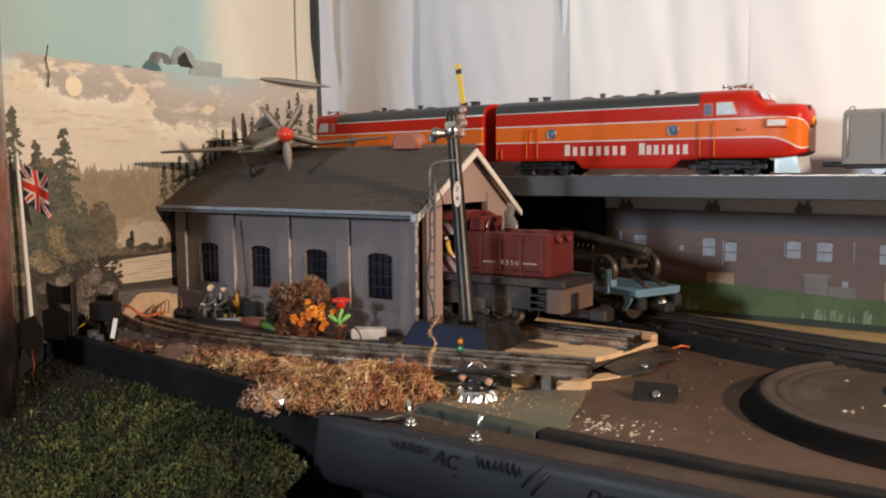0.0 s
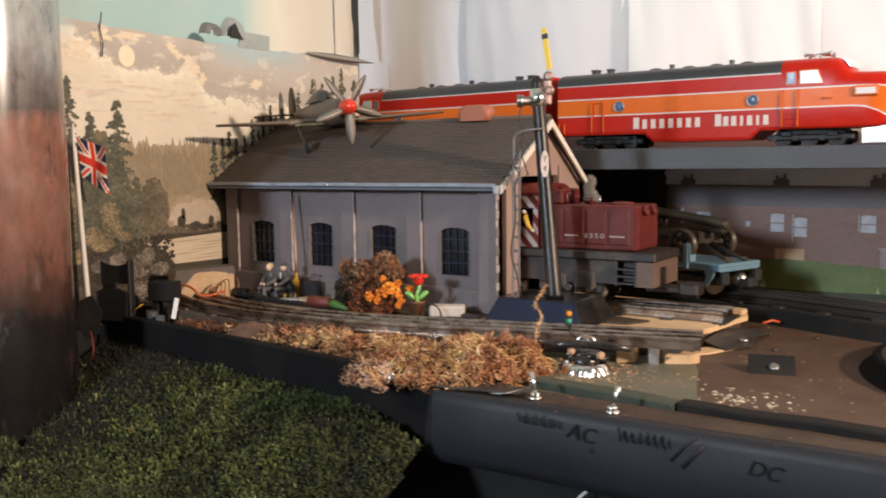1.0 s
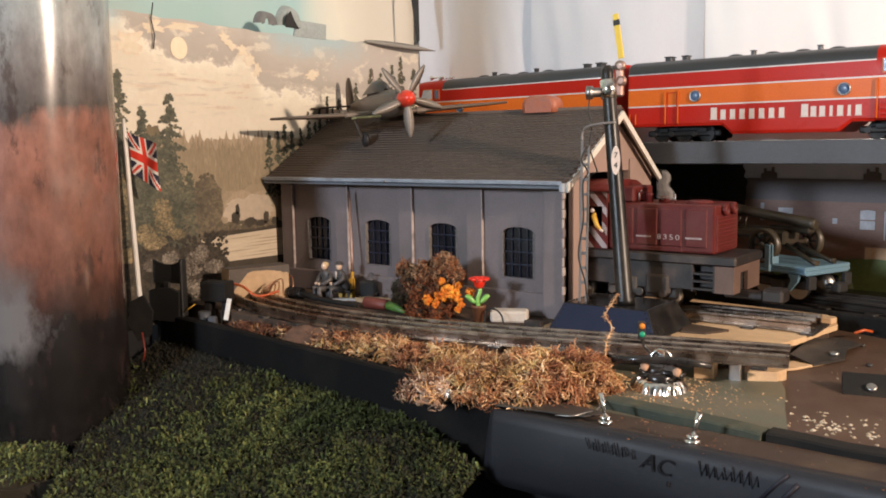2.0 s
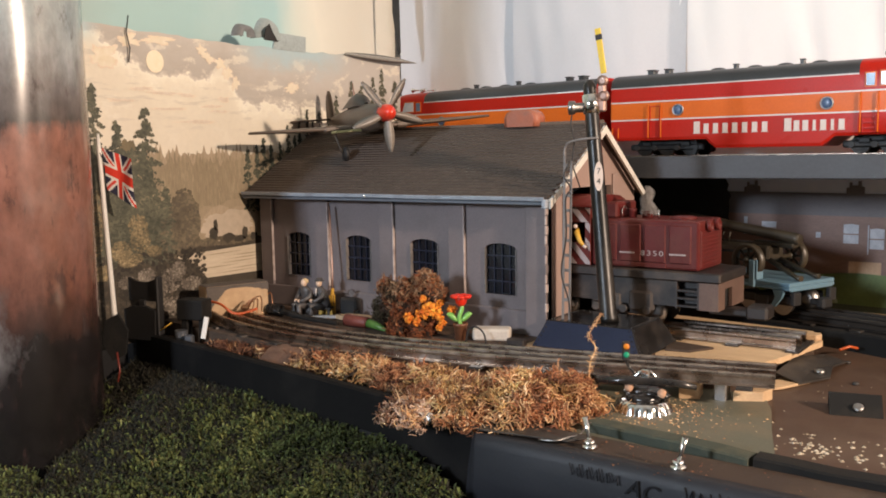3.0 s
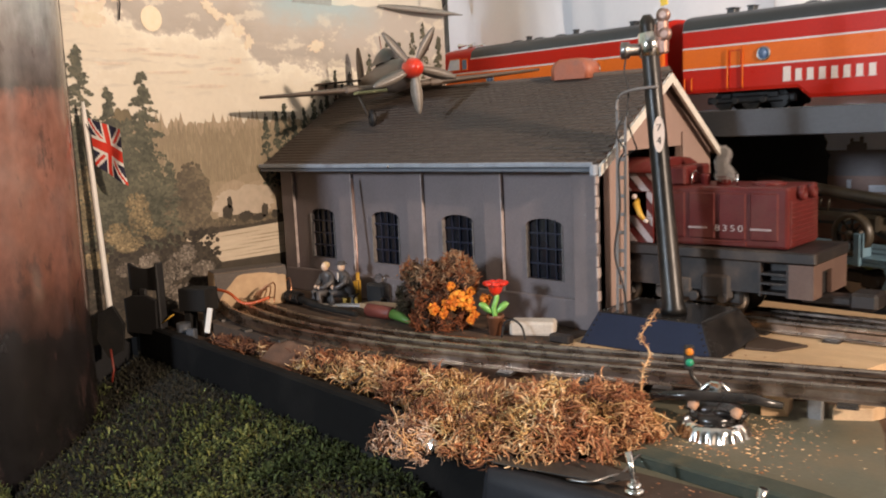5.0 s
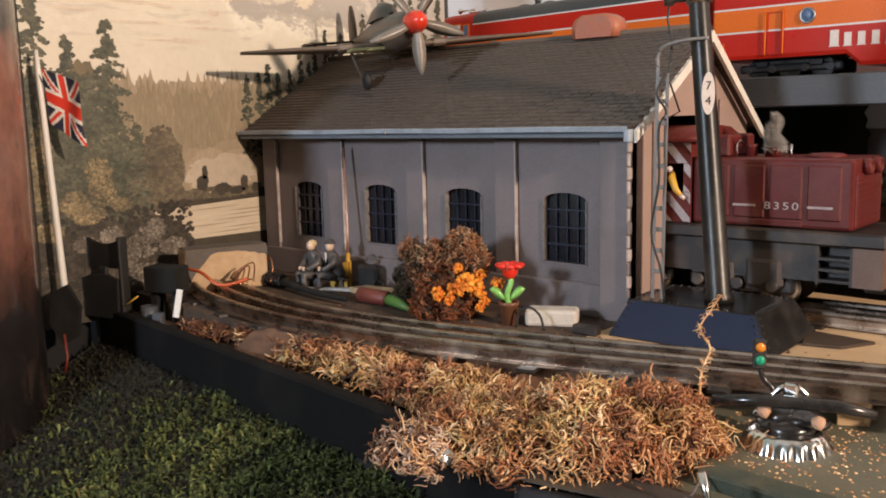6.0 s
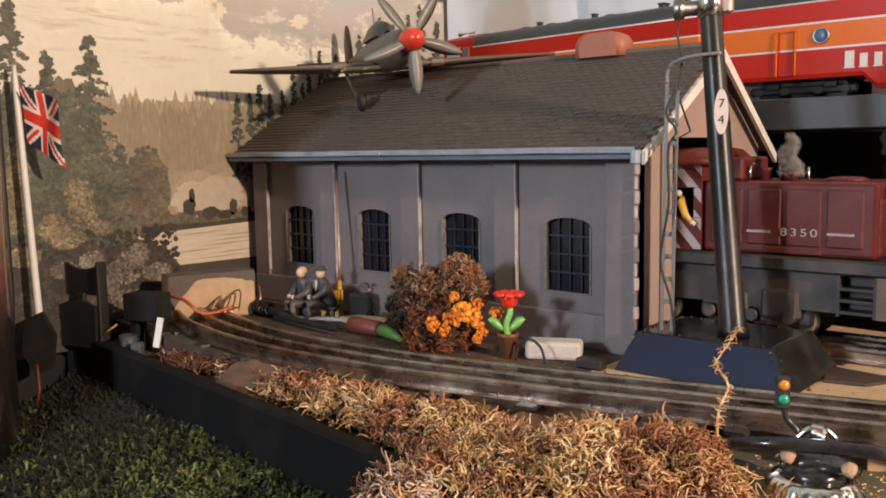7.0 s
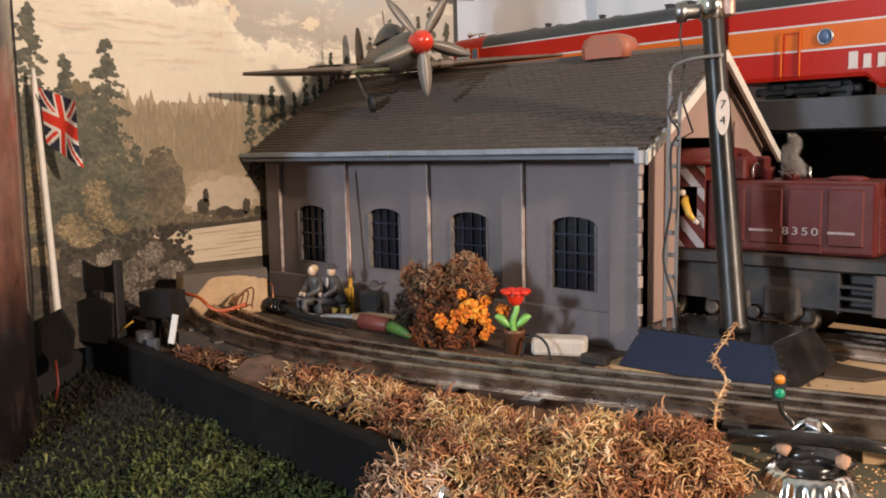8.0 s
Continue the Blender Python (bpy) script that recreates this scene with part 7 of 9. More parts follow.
locks = {"dry_moss": [], "rust_moss": [], "olive_moss": [], "grey_moss": [], "dark_moss": []}
strands = locks["dry_moss"]


def moss_tone(x, y, rnd):
    """Which growth a lock belongs to: rusty on the right, olive in the middle, bleached at the front corner."""
    if rnd.random() < 0.12 + 0.75 * max(0, min(1, (-0.43 - x) / 0.10)):
        return "dark_moss"
    if math.hypot((x + 0.317) / 0.024, (y - 0.562) / 0.022) < 0.9 + 0.4 * rnd.random():
        return rnd.choice(("grey_moss", "grey_moss", "dry_moss"))
    v = noise.noise(Vector((x * 34, y * 34, 5.0))) + 0.25 * rnd.gauss(0, 1)
    if v > 0.16:
        return "rust_moss"
    return "olive_moss" if v < -0.28 else "dry_moss"


while sum(len(q) for q in locks.values()) < 19000:
    x, y = rnd.uniform(-0.63, -0.19), rnd.uniform(0.53, 0.70)
    h = bank_height(x, y)
    if h <= 0.001 or (x < -0.34 and rnd.random() < 0.3):
        continue
    # a lock of strands that curl the same way
    top = rnd.uniform(0.62, 1.0)
    lean = Vector((rnd.gauss(0, 1), rnd.gauss(0, 1), rnd.uniform(-0.3, 1.1))).normalized()
    ax = Vector((rnd.gauss(0, 1), rnd.gauss(0, 1), rnd.gauss(0, 0.5))).normalized()
    sweep, step = rnd.uniform(0.2, 0.9), rnd.uniform(0.0009, 0.0018)
    tone = moss_tone(x, y, rnd)
    for q in range(rnd.choice((6, 9, 12, 15))):
        p = Vector((x + rnd.gauss(0, 0.0020), y + rnd.gauss(0, 0.0020), BOARD + h * top + rnd.gauss(0, 0.0012)))
        d = (lean + 0.35 * Vector((rnd.gauss(0, 1), rnd.gauss(0, 1), rnd.gauss(0, 1)))).normalized()
        r0, st = rnd.uniform(0.00026, 0.00080), []
        n_ = rnd.choice((5, 6, 7, 8))
        for i in range(n_):
            st.append((p.copy(), r0 * (1 - 0.65 * i / n_)))
            d = (Matrix.Rotation(sweep * rnd.uniform(0.5, 1.5), 3, ax) @ d + 0.18 * Vector((rnd.gauss(0, 1), rnd.gauss(0, 1), rnd.gauss(0, 1)))).normalized()
            p = p + d * step
        locks[tone].append(st)
for k in range(70):
    # longer wisps at the ends and rim
    x, y = rnd.choice(((rnd.uniform(-0.245, -0.212), rnd.uniform(0.62, 0.675)), (rnd.uniform(-0.335, -0.29), rnd.uniform(0.568, 0.595)), (rnd.uniform(-0.46, -0.32), rnd.uniform(0.640, 0.662))))
    strands.append(curl(Vector((x, y, BOARD + max(0.002, bank_height(x, y) * 0.8))), rnd, 8, 0.0022, 0.00045, up=0.2, turn=0.7))
for tone, lst in locks.items():
    ob = new("moss_strands", strand_mesh("moss_strands", lst))
    ob.data.materials.append(M[tone])
    ob.parent, ob.matrix_parent_inverse = tangle, AT[tangle.name].inverted()
    tagged(ob, kind="stuff")
# the one tall sprig
sprig = []
p = Vector((-0.232, 0.668, BOARD + 0.022))
main = smooth_path([(-0.232, 0.668, 0.024), (-0.233, 0.672, 0.036), (-0.231, 0.676, 0.046), (-0.236, 0.676, 0.054), (-0.233, 0.680, 0.062), (-0.229, 0.682, 0.069)], 4)
sprig.append([(q, 0.0007 * (1 - 0.7 * i / len(main))) for i, q in enumerate(main)])
for k in range(90):
    q = main[rnd.randrange(0, len(main))]
    sprig.append(curl(q, rnd, 5, 0.0010, 0.0003, up=0.2))
ob = new("moss_sprig", strand_mesh("moss_sprig", sprig, 4))
ob.data.materials.append(M["dry_moss"])
ob.parent, ob.matrix_parent_inverse = tangle, AT[tangle.name].inverted()

smoke_ob = new("cotton_smoke", strand_mesh("cotton_smoke", SMOKE))
smoke_ob.data.materials.append(M["cotton"])
tagged(smoke_ob, "thin wisp of grey-white cotton as smoke on the stack", "cotton wool")

# ---- green mat below the board's edge ----
def mat_height(x, y):
    edge = 0.650 - (x + 0.735) * 0.134
    d = max(0.0, edge - y)
    brim = -0.0150 - 0.020 * max(0.0, x + 0.68)
    return brim + (-0.071 - brim) * min(1.0, d / 0.12) + 0.003 * noise.noise(Vector((x * 28, y * 28, 2.0)))


def in_mat(x, y):
    left = -0.715 + 0.0 if y > 0.575 else -0.715 + (0.575 - y) * 1.15
    right = -0.268 + (0.575 - y) * 0.10 - max(0.0, y - 0.566) * 2.5
    return left < x < right and 0.30 < y < 0.648 - (x + 0.735) * 0.134


green = thing("grass_mat", "scruffy dark green scatter-grass mat sloping below the board", "grass mat", at=(-0.5, 0.5, -0.06), kind="stuff")
bm = bm_new()
gx, gy = 60, 50
vs = [[bm.verts.new((-0.735 + 0.50 * i / gx, 0.29 + 0.40 * k / gy, mat_height(-0.735 + 0.50 * i / gx, 0.29 + 0.40 * k / gy))) for k in range(gy + 1)] for i in range(gx + 1)]
for i in range(gx):
    for k in range(gy):
        c = sum((v.co for v in (vs[i][k], vs[i + 1][k], vs[i + 1][k + 1], vs[i][k + 1])), Vector()) / 4
        if in_mat(c.x, c.y - 0.002):
            bm.faces.new((vs[i][k], vs[i + 1][k], vs[i + 1][k + 1], vs[i][k + 1])).smooth = True
bmesh.ops.delete(bm, geom=[v for v in bm.verts if not v.link_faces], context="VERTS")
part("turf_sheet", bm, M["turf"], green)


def blades(count, place, lo, hi, w, seed):
    """Small pointed leaves, each a bent triangle pair."""
    rnd = random.Random(seed)
    verts, faces = [], []
    while len(faces) < count * 2:
        p = place(rnd)
        if p is None:
            continue
        ln = rnd.uniform(lo, hi)
        a = rnd.uniform(0, 2 * math.pi)
        lean = rnd.uniform(0.2, 1.5)
        d = Vector((math.cos(a) * lean, math.sin(a) * lean, 1)).normalized()
        s = Vector((-math.sin(a), math.cos(a), rnd.uniform(-.5, .5))).normalized() * w * rnd.uniform(0.6, 1.3)
        mid = p + d * ln * 0.55 + Vector((0, 0, ln * 0.08))
        tip = p + d * ln + Vector((0, 0, -ln * 0.25))
        b = len(verts)
        verts += [p - s * 0.4, p + s * 0.4, mid - s, mid + s, tip]
        faces += [(b, b + 1, b + 3, b + 2), (b + 2, b + 3, b + 4)]
    me = bpy.data.meshes.new("blades")
    me.from_pydata([tuple(v) for v in verts], [], faces)
    return me


def on_mat(rnd):
    x, y = rnd.uniform(-0.72, -0.245), rnd.uniform(0.33, 0.67)
    if not in_mat(x, y):
        return None
    lump = noise.noise(Vector((x * 55, y * 55, 7))) + 0.6 * noise.noise(Vector((x * 140, y * 140, 3)))
    if lump < -0.1 and rnd.random() < 0.8:
        return None
    # thin and bare towards the wall and the board's edge
    if rnd.random() < 0.93 * max(0, min(1, (-0.47 - x) / 0.12)) + 0.5 * max(0, min(1, (y - 0.60) / 0.05)):
        return None
    return Vector((0, 0, 0.004 * max(0, lump))) + Vector((x, y, mat_height(x, y) - 0.001))


M["grass_dark"] = island_material("grass_dark", [(0.0, (0.007, 0.006, 0.004)), (0.5, (0.015, 0.013, 0.006)), (0.85, (0.030, 0.028, 0.012)), (1.0, (0.060, 0.044, 0.024))], 0.9)


def anywhere_on_mat(rnd):
    x, y = rnd.uniform(-0.72, -0.245), rnd.uniform(0.33, 0.67)
    return Vector((x, y, mat_height(x, y) - 0.001)) if in_mat(x, y) else None


ob = new("dead_grass", blades(26000, anywhere_on_mat, 0.0030, 0.0090, 0.0007, 33))
ob.data.materials.append(M["grass_dark"])
ob.parent, ob.matrix_parent_inverse = green, AT[green.name].inverted()
tagged(ob, kind="stuff")
ob = new("grass_blades", blades(46000, on_mat, 0.0030, 0.0105, 0.0009, 31))
ob.data.materials.append(M["grass"])
ob.parent, ob.matrix_parent_inverse = green, AT[green.name].inverted()
tagged(ob, kind="stuff")

# mossy foam block beside the mat
foam = thing("foam_block", "mossy green foam block with a rough dark underside", "foam block", at=(-0.66, 0.44, -0.09))
FB = [(-0.76, 0.452), (-0.70, 0.470), (-0.655, 0.492), (-0.632, 0.494), (-0.585, 0.462), (-0.60, 0.40), (-0.66, 0.34), (-0.76, 0.33)]
bm = bm_new()
prism(bm, FB, -0.13, -0.069, "z")
bmesh.ops.bevel(bm, geom=bm.edges[:], offset=0.004, segments=2, affect="EDGES")
bmesh.ops.subdivide_edges(bm, edges=bm.edges[:], cuts=3, use_grid_fill=True)
for v in bm.verts:
    v.co += 0.004 * noise.noise_vector(v.co * 60)
part("foam_core", bm, M["turf"], foam)


def in_poly(x, y, poly):
    c = False
    for (x0, y0), (x1, y1) in zip(poly, poly[1:] + poly[:1]):
        if (y0 > y) != (y1 > y) and x < (x1 - x0) * (y - y0) / (y1 - y0) + x0:
            c = not c
    return c


def on_foam(rnd):
    x, y = rnd.uniform(-0.76, -0.58), rnd.uniform(0.33, 0.5)
    return Vector((x, y, -0.0695 + rnd.uniform(-0.004, 0.001))) if in_poly(x, y, FB) else None


ob = new("foam_growth", blades(7000, on_foam, 0.003, 0.007, 0.0010, 32))
ob.data.materials.append(M["grass"])
ob.parent, ob.matrix_parent_inverse = foam, AT[foam.name].inverted()
tagged(ob, kind="stuff")

# black sheets added for the shade under the board; they hide the frame
M["shade_black"] = material("shade_black", (0.007, 0.007, 0.008), 0.9, scale=20, fine=400)
for n_, pts_ in (("skirt_shade", [(0.9, 0.64), (-0.30, 0.602), (-0.322, 0.62), (-0.33, 0.68)]),):
    bm = bm_new()
    loops = []
    for i, (x, y) in enumerate(smooth_path([(a, b, 0) for a, b in pts_], 8) and [(q.x, q.y) for q in smooth_path([(a, b, 0) for a, b in pts_], 8)]):
        s = 0.004 * math.sin(i * 1.9)
        loops.append([Vector((x, y + s, -0.018)), Vector((x, y + s * 2, -0.3)), Vector((x, y + s, -0.79)), Vector((x, y + s + 0.002, -0.79)), Vector((x, y + s + 0.002, -0.018))])
    rings(bm, loops)
    solo("black_skirt", bm, M["shade_black"], "black sheet standing in for the shade below the board", "cloth", kind="structure")
bm = bm_new()
box(bm, -0.735, -0.20, 0.20, 0.68, -0.135, -0.131)
solo("lower_tray", bm, M["shade_black"], "black sheet added for the shade under the green mat", "tray", kind="structure")
bm = bm_new()
box(bm, -0.738, -0.732, -0.2, 0.664, -0.135, 0.004)
solo("black_back_panel", bm, M["shade_black"], "black panel added for the shade behind the green mat", "panel", kind="structure")

# ---- glossy canyon print curling out of the wall ----
def canyon_print():
    m = bpy.data.materials.new("canyon_print")
    m.use_nodes = True
    n, l = m.node_tree.nodes, m.node_tree.links
    bsdf = n["Principled BSDF"]
    tc, sep, nz = n.new("ShaderNodeTexCoord"), n.new("ShaderNodeSeparateXYZ"), n.new("ShaderNodeTexNoise")
    mp = n.new("ShaderNodeMapping")
    mp.inputs["Scale"].default_value = (1, 1, 0.5)
    l.new(tc.outputs["Object"], mp.inputs[0])
    l.new(mp.outputs[0], nz.inputs["Vector"])
    nz.inputs["Scale"].default_value, nz.inputs["Detail"].default_value, nz.inputs["Roughness"].default_value = 22, 7, 0.62
    l.new(tc.outputs["Object"], sep.inputs[0])
    sh = n.new("ShaderNodeMath")
    sh.operation = "MULTIPLY_ADD"
    sh.inputs[1].default_value = 0.10
    l.new(nz.outputs[0], sh.inputs[0])
    l.new(sep.outputs[2], sh.inputs[2])
    mr = n.new("ShaderNodeMapRange")
    mr.inputs[1].default_value, mr.inputs[2].default_value = 0.0, 0.40
    l.new(sh.outputs[0], mr.inputs[0])
    ramp = n.new("ShaderNodeValToRGB")
    el = ramp.color_ramp.elements
    el[0].position, el[0].color = 0.0, (0.010, 0.009, 0.009, 1)
    el[1].position, el[1].color = 1.0, (0.32, 0.42, 0.44, 1)
    for p, c in ((0.19, (0.018, 0.015, 0.015)), (0.27, (0.075, 0.038, 0.030)), (0.33, (0.17, 0.075, 0.054)), (0.50, (0.24, 0.105, 0.074)), (0.635, (0.27, 0.130, 0.098)), (0.665, (0.085, 0.075, 0.070)), (0.74, (0.16, 0.145, 0.14)), (0.82, (0.33, 0.35, 0.35))):
        el.new(p).color = (*c, 1)
    l.new(mr.outputs[0], ramp.inputs[0])
    # pale water on the far side of the bend
    far = n.new("ShaderNodeMath")
    far.operation = "MULTIPLY_ADD"
    far.inputs[1].default_value = 0.10
    l.new(nz.outputs[0], far.inputs[0])
    l.new(sep.outputs[1], far.inputs[2])
    fr = n.new("ShaderNodeMapRange")
    fr.inputs[1].default_value, fr.inputs[2].default_value, fr.inputs[3].default_value, fr.inputs[4].default_value = 0.535, 0.548, 1.0, 0.0
    l.new(far.outputs[0], fr.inputs[0])
    low = n.new("ShaderNodeMapRange")
    low.inputs[1].default_value, low.inputs[2].default_value, low.inputs[3].default_value, low.inputs[4].default_value = 0.10, 0.13, 1.0, 0.0
    l.new(sh.outputs[0], low.inputs[0])
    both = n.new("ShaderNodeMath")
    both.operation = "MULTIPLY"
    l.new(fr.outputs[0], both.inputs[0])
    l.new(low.outputs[0], both.inputs[1])
    mix = n.new("ShaderNodeMix")
    mix.data_type = "RGBA"
    mix.inputs[7].default_value = (0.15, 0.14, 0.14, 1)
    calc, span, cloudy, stops_, blend, stretched = add_nodes(m)
    # the water ends at a dark bank
    l.new(calc("MULTIPLY", both.outputs[0], span(sh.outputs[0], 0.050, 0.072)), mix.inputs[0])
    crag, dark = n.new("ShaderNodeTexNoise"), n.new("ShaderNodeMix")
    crag.inputs["Scale"].default_value, crag.inputs["Detail"].default_value, crag.inputs["Roughness"].default_value = 60, 6, 0.65
    l.new(mp.outputs[0], crag.inputs["Vector"])
    dark.data_type, dark.blend_type = "RGBA", "OVERLAY"
    dark.inputs[0].default_value = 0.8
    l.new(ramp.outputs[0], dark.inputs[6])
    l.new(crag.outputs[0], dark.inputs[7])
    crack = span(cloudy(stretched(tc.outputs["Object"], (1.0, 1.0, 0.38)), 46.0, 7.0, 0.68), 0.55, 0.66)
    veil = span(cloudy(stretched(tc.outputs["Object"], (1.0, 1.0, 0.7)), 13.0, 5.0, 0.6), 0.45, 0.70)
    rock = blend(calc("MULTIPLY", crack, 0.72), dark.outputs[2], (0.045, 0.028, 0.026, 1))
    rock = blend(calc("MULTIPLY", veil, span(sep.outputs[2], 0.06, 0.15, 0.0, 0.35)), rock, (0.30, 0.25, 0.23, 1))
    l.new(rock, mix.inputs[6])
    l.new(mix.outputs[2], bsdf.inputs["Base Color"])
    bsdf.inputs["Roughness"].default_value = 0.22
    bsdf.inputs["Coat Weight"].default_value, bsdf.inputs["Coat Roughness"].default_value = 0.4, 0.08
    return m


bm = bm_new()
prof = []
for i in range(33):
    a = math.radians(96 - 190 * i / 32)
    prof.append((-0.7085 + 0.060 * math.cos(a), 0.528 + 0.0655 * math.sin(a)))
zs = [-0.128 + 0.70 * k / 24 for k in range(25)]
outer = [[bm.verts.new((x + 0.0006 * math.sin(z * 30 + i * 0.4), y, z)) for z in zs] for i, (x, y) in enumerate(prof)]
inner = [[bm.verts.new((x - 0.0008 * (x + 0.7085) / 0.06, y - 0.0008 * (y - 0.528) / 0.065, z)) for z in zs] for x, y in prof]
for g in (outer, inner):
    for i in range(32):
        for k in range(24):
            bm.faces.new((g[i][k], g[i + 1][k], g[i + 1][k + 1], g[i][k + 1])).smooth = True
for k in range(24):
    bm.faces.new((outer[0][k], inner[0][k], inner[0][k + 1], outer[0][k + 1]))
solo("canyon_print", bm, canyon_print(), "glossy red canyon print curling outwards in a bulging column", "print")
# thin black tube stands in for the shadow where print meets poster
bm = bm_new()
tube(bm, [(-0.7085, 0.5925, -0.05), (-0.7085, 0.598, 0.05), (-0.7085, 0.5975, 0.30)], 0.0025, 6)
solo("print_edge_shadow_strip", bm, M["black_dull"], "black strip put in for the shadow along the print's edge", "tape")

# ---- things at the west end of the yard ----
pole = thing("flagpole", "leaning white plastic flagpole with a hanging flag", "toy flagpole", at=(-0.697, 0.611, 0.0))
M["white_plastic"] = paint("white_plastic", (0.80, 0.77, 0.72), 0.45, scale=60)
bm = bm_new()
tube(bm, [(-0.6955, 0.612, -0.004), (-0.6965, 0.611, 0.03), (-0.700, 0.6095, 0.12), (-0.7015, 0.608, 0.188), (-0.702, 0.608, 0.2035)], [0.0026, 0.0026, 0.0023, 0.0021, 0.0012], 10)
part("staff", bm, M["white_plastic"], pole)
M["flag_red"] = paint("flag_red", (0.72, 0.045, 0.022), 0.7)
M["flag_white"] = paint("flag_white", (0.82, 0.79, 0.74), 0.7)
M["flag_blue"] = paint("flag_blue", (0.022, 0.024, 0.055), 0.7)
bm = bm_new()
nu, nv = 46, 30


def flag_color(u, v):
    """Diagonal and upright crosses; u and v from 0 to 1."""
    x, y = (u - 0.5) * 2.0, (v - 0.5) * 1.2
    if abs(y) < 0.12 or abs(x) < 0.12:
        return 0
    if abs(y) < 0.2 or abs(x) < 0.2:
        return 1
    for s in (1, -1):
        d = (y * 1.0 - s * x * 0.6) / 1.166
        if abs(d) < 0.045:
            return 0
        if abs(d) < 0.115:
            return 1
    return 2


fg = []
hoist0, hoist1 = Vector((-0.7005, 0.6105, 0.1905)), Vector((-0.6985, 0.6115, 0.1525))
fly = Vector((0.0235, 0.0145, -0.0150))
for i in range(nu + 1):
    row = []
    for k in range(nv + 1):
        u, v = i / nu, k / nv
        p = hoist0.lerp(hoist1, v) + fly * u
        wave = 0.0026 * math.sin(u * 7.5 + v * 2.0) * u + 0.0012 * math.sin(v * 6 + u * 4)
        p += Vector((0.55, -0.82, 0)) * wave
        p.z += 0.0045 * u * (1 - v) - 0.003 * u * v
        row.append(bm.verts.new(p))
    fg.append(row)
for i in range(nu):
    for k in range(nv):
        f = bm.faces.new((fg[i][k], fg[i + 1][k], fg[i + 1][k + 1], fg[i][k + 1]))
        f.smooth, f.material_index = True, flag_color((i + 0.5) / nu, (k + 0.5) / nv)
part("flag", bm, [M["flag_red"], M["flag_white"], M["flag_blue"]], pole, "red, white and blue crossed flag")
bm = bm_new()
tube(bm, [(-0.7005, 0.607, 0.188), (-0.697, 0.6095, 0.178), (-0.6985, 0.611, 0.160), (-0.698, 0.6115, 0.150)], 0.0004, 5)
part("halyard", bm, M["black_dull"], pole)

chair = thing("black_toy_seat", "dark plastic toy seat with a dished backrest", "toy seat", m=pose(-0.6985, 0.6440, 0.0, 0, 0, 12) @ Matrix.Diagonal((0.80, 1.0, 0.98, 1.0)))
bm = bm_new()
dish = [(-0.024 + 0.048 * i / 12, 0.068 - 0.0055 * math.sin(math.pi * i / 12) ** 0.8) for i in range(13)]
prism(bm, [(0.021, 0.044), (-0.021, 0.044)] + dish, 0.0, 0.003)
part("backrest", bm, M["truck_black"], chair)
bm = bm_new()
prism(bm, [(-0.022, 0.006), (0.022, 0.006), (0.024, 0.036), (0.010, 0.040), (-0.012, 0.039), (-0.024, 0.036)], -0.006, -0.003)
part("front_panel", bm, M["truck_black"], chair)
for x in (-0.0255, 0.0255):
    bm = bm_new()
    box(bm, x - 0.0022, x + 0.0022, -0.004, 0.004, 0.0, 0.069, 0.001)
    part("side_post", bm, M["truck_black"], chair)
bm = bm_new()
box(bm, -0.004, 0.006, -0.003, 0.0, 0.037, 0.0455, 0.001)
part("catch", bm, M["black_dull"], chair)
hexp = bm_new()
prism(hexp, [(0.0125 * math.cos(math.radians(60 * k + 15)), 0.023 * math.sin(math.radians(60 * k + 15))) for k in range(6)], 0.0, 0.004, "y", m=pose(-0.690, 0.606, 0.0145, 0, 0, 35))
solo("black_hexagon_plate", hexp, M["foam_black"], "black six-sided plastic plate leaning on the edge", "plastic plate")
bm = bm_new()
tube(bm, [(-0.676, 0.598, 0.004), (-0.670, 0.596, -0.012), (-0.671, 0.594, -0.022)], 0.001, 6)
solo("red_lead", bm, paint("red_wire", (0.16, 0.022, 0.012), 0.5), "short red wire dangling over the edge", "wire")
bm = bm_new()
cyl(bm, (-0.676, 0.6455, 0.016), (-0.664, 0.6500, 0.024), 0.0007, seg=6)
solo("yellow_stick", bm, M["yellow"], "thin yellow stick lying against the seat", "stick")
bm = bm_new()
box(bm, -0.021, 0.021, -0.010, 0.010, 0.028, 0.048, 0.001, m=pose(-0.649, 0.6655, 0, 0, 0, 20) @ Matrix.Diagonal((0.66, 0.9, 0.96, 1.0)))
box(bm, -0.018, -0.008, -0.006, 0.006, BOARD, 0.028, 0.001, m=pose(-0.649, 0.6655, 0, 0, 0, 20) @ Matrix.Diagonal((0.66, 0.9, 0.96, 1.0)))
box(bm, 0.008, 0.018, -0.003, 0.008, BOARD, 0.028, 0.001, m=pose(-0.649, 0.6655, 0, 0, 0, 20) @ Matrix.Diagonal((0.66, 0.9, 0.96, 1.0)))
solo("black_terminal_box", bm, M["foam_black"], "black terminal box on short legs", "terminal box")
bm = bm_new()
box(bm, -0.0022, 0.0022, -0.0008, 0.0008, -0.011, 0.010, 0.0002, m=pose(-0.6280, 0.6605, 0.0215, 0, 12, 35))
solo("white_tag", bm, M["white_plastic"], "small white plastic tag standing by the track", "tag")
bm = bm_new()
cyl(bm, (-0.652, 0.6515, BOARD), (-0.652, 0.6515, 0.018), 0.006, seg=14)
box(bm, -0.004, 0.004, -0.003, 0.003, 0, 0.012, 0.001, m=pose(-0.638, 0.6500, BOARD, 0, 0, 25))
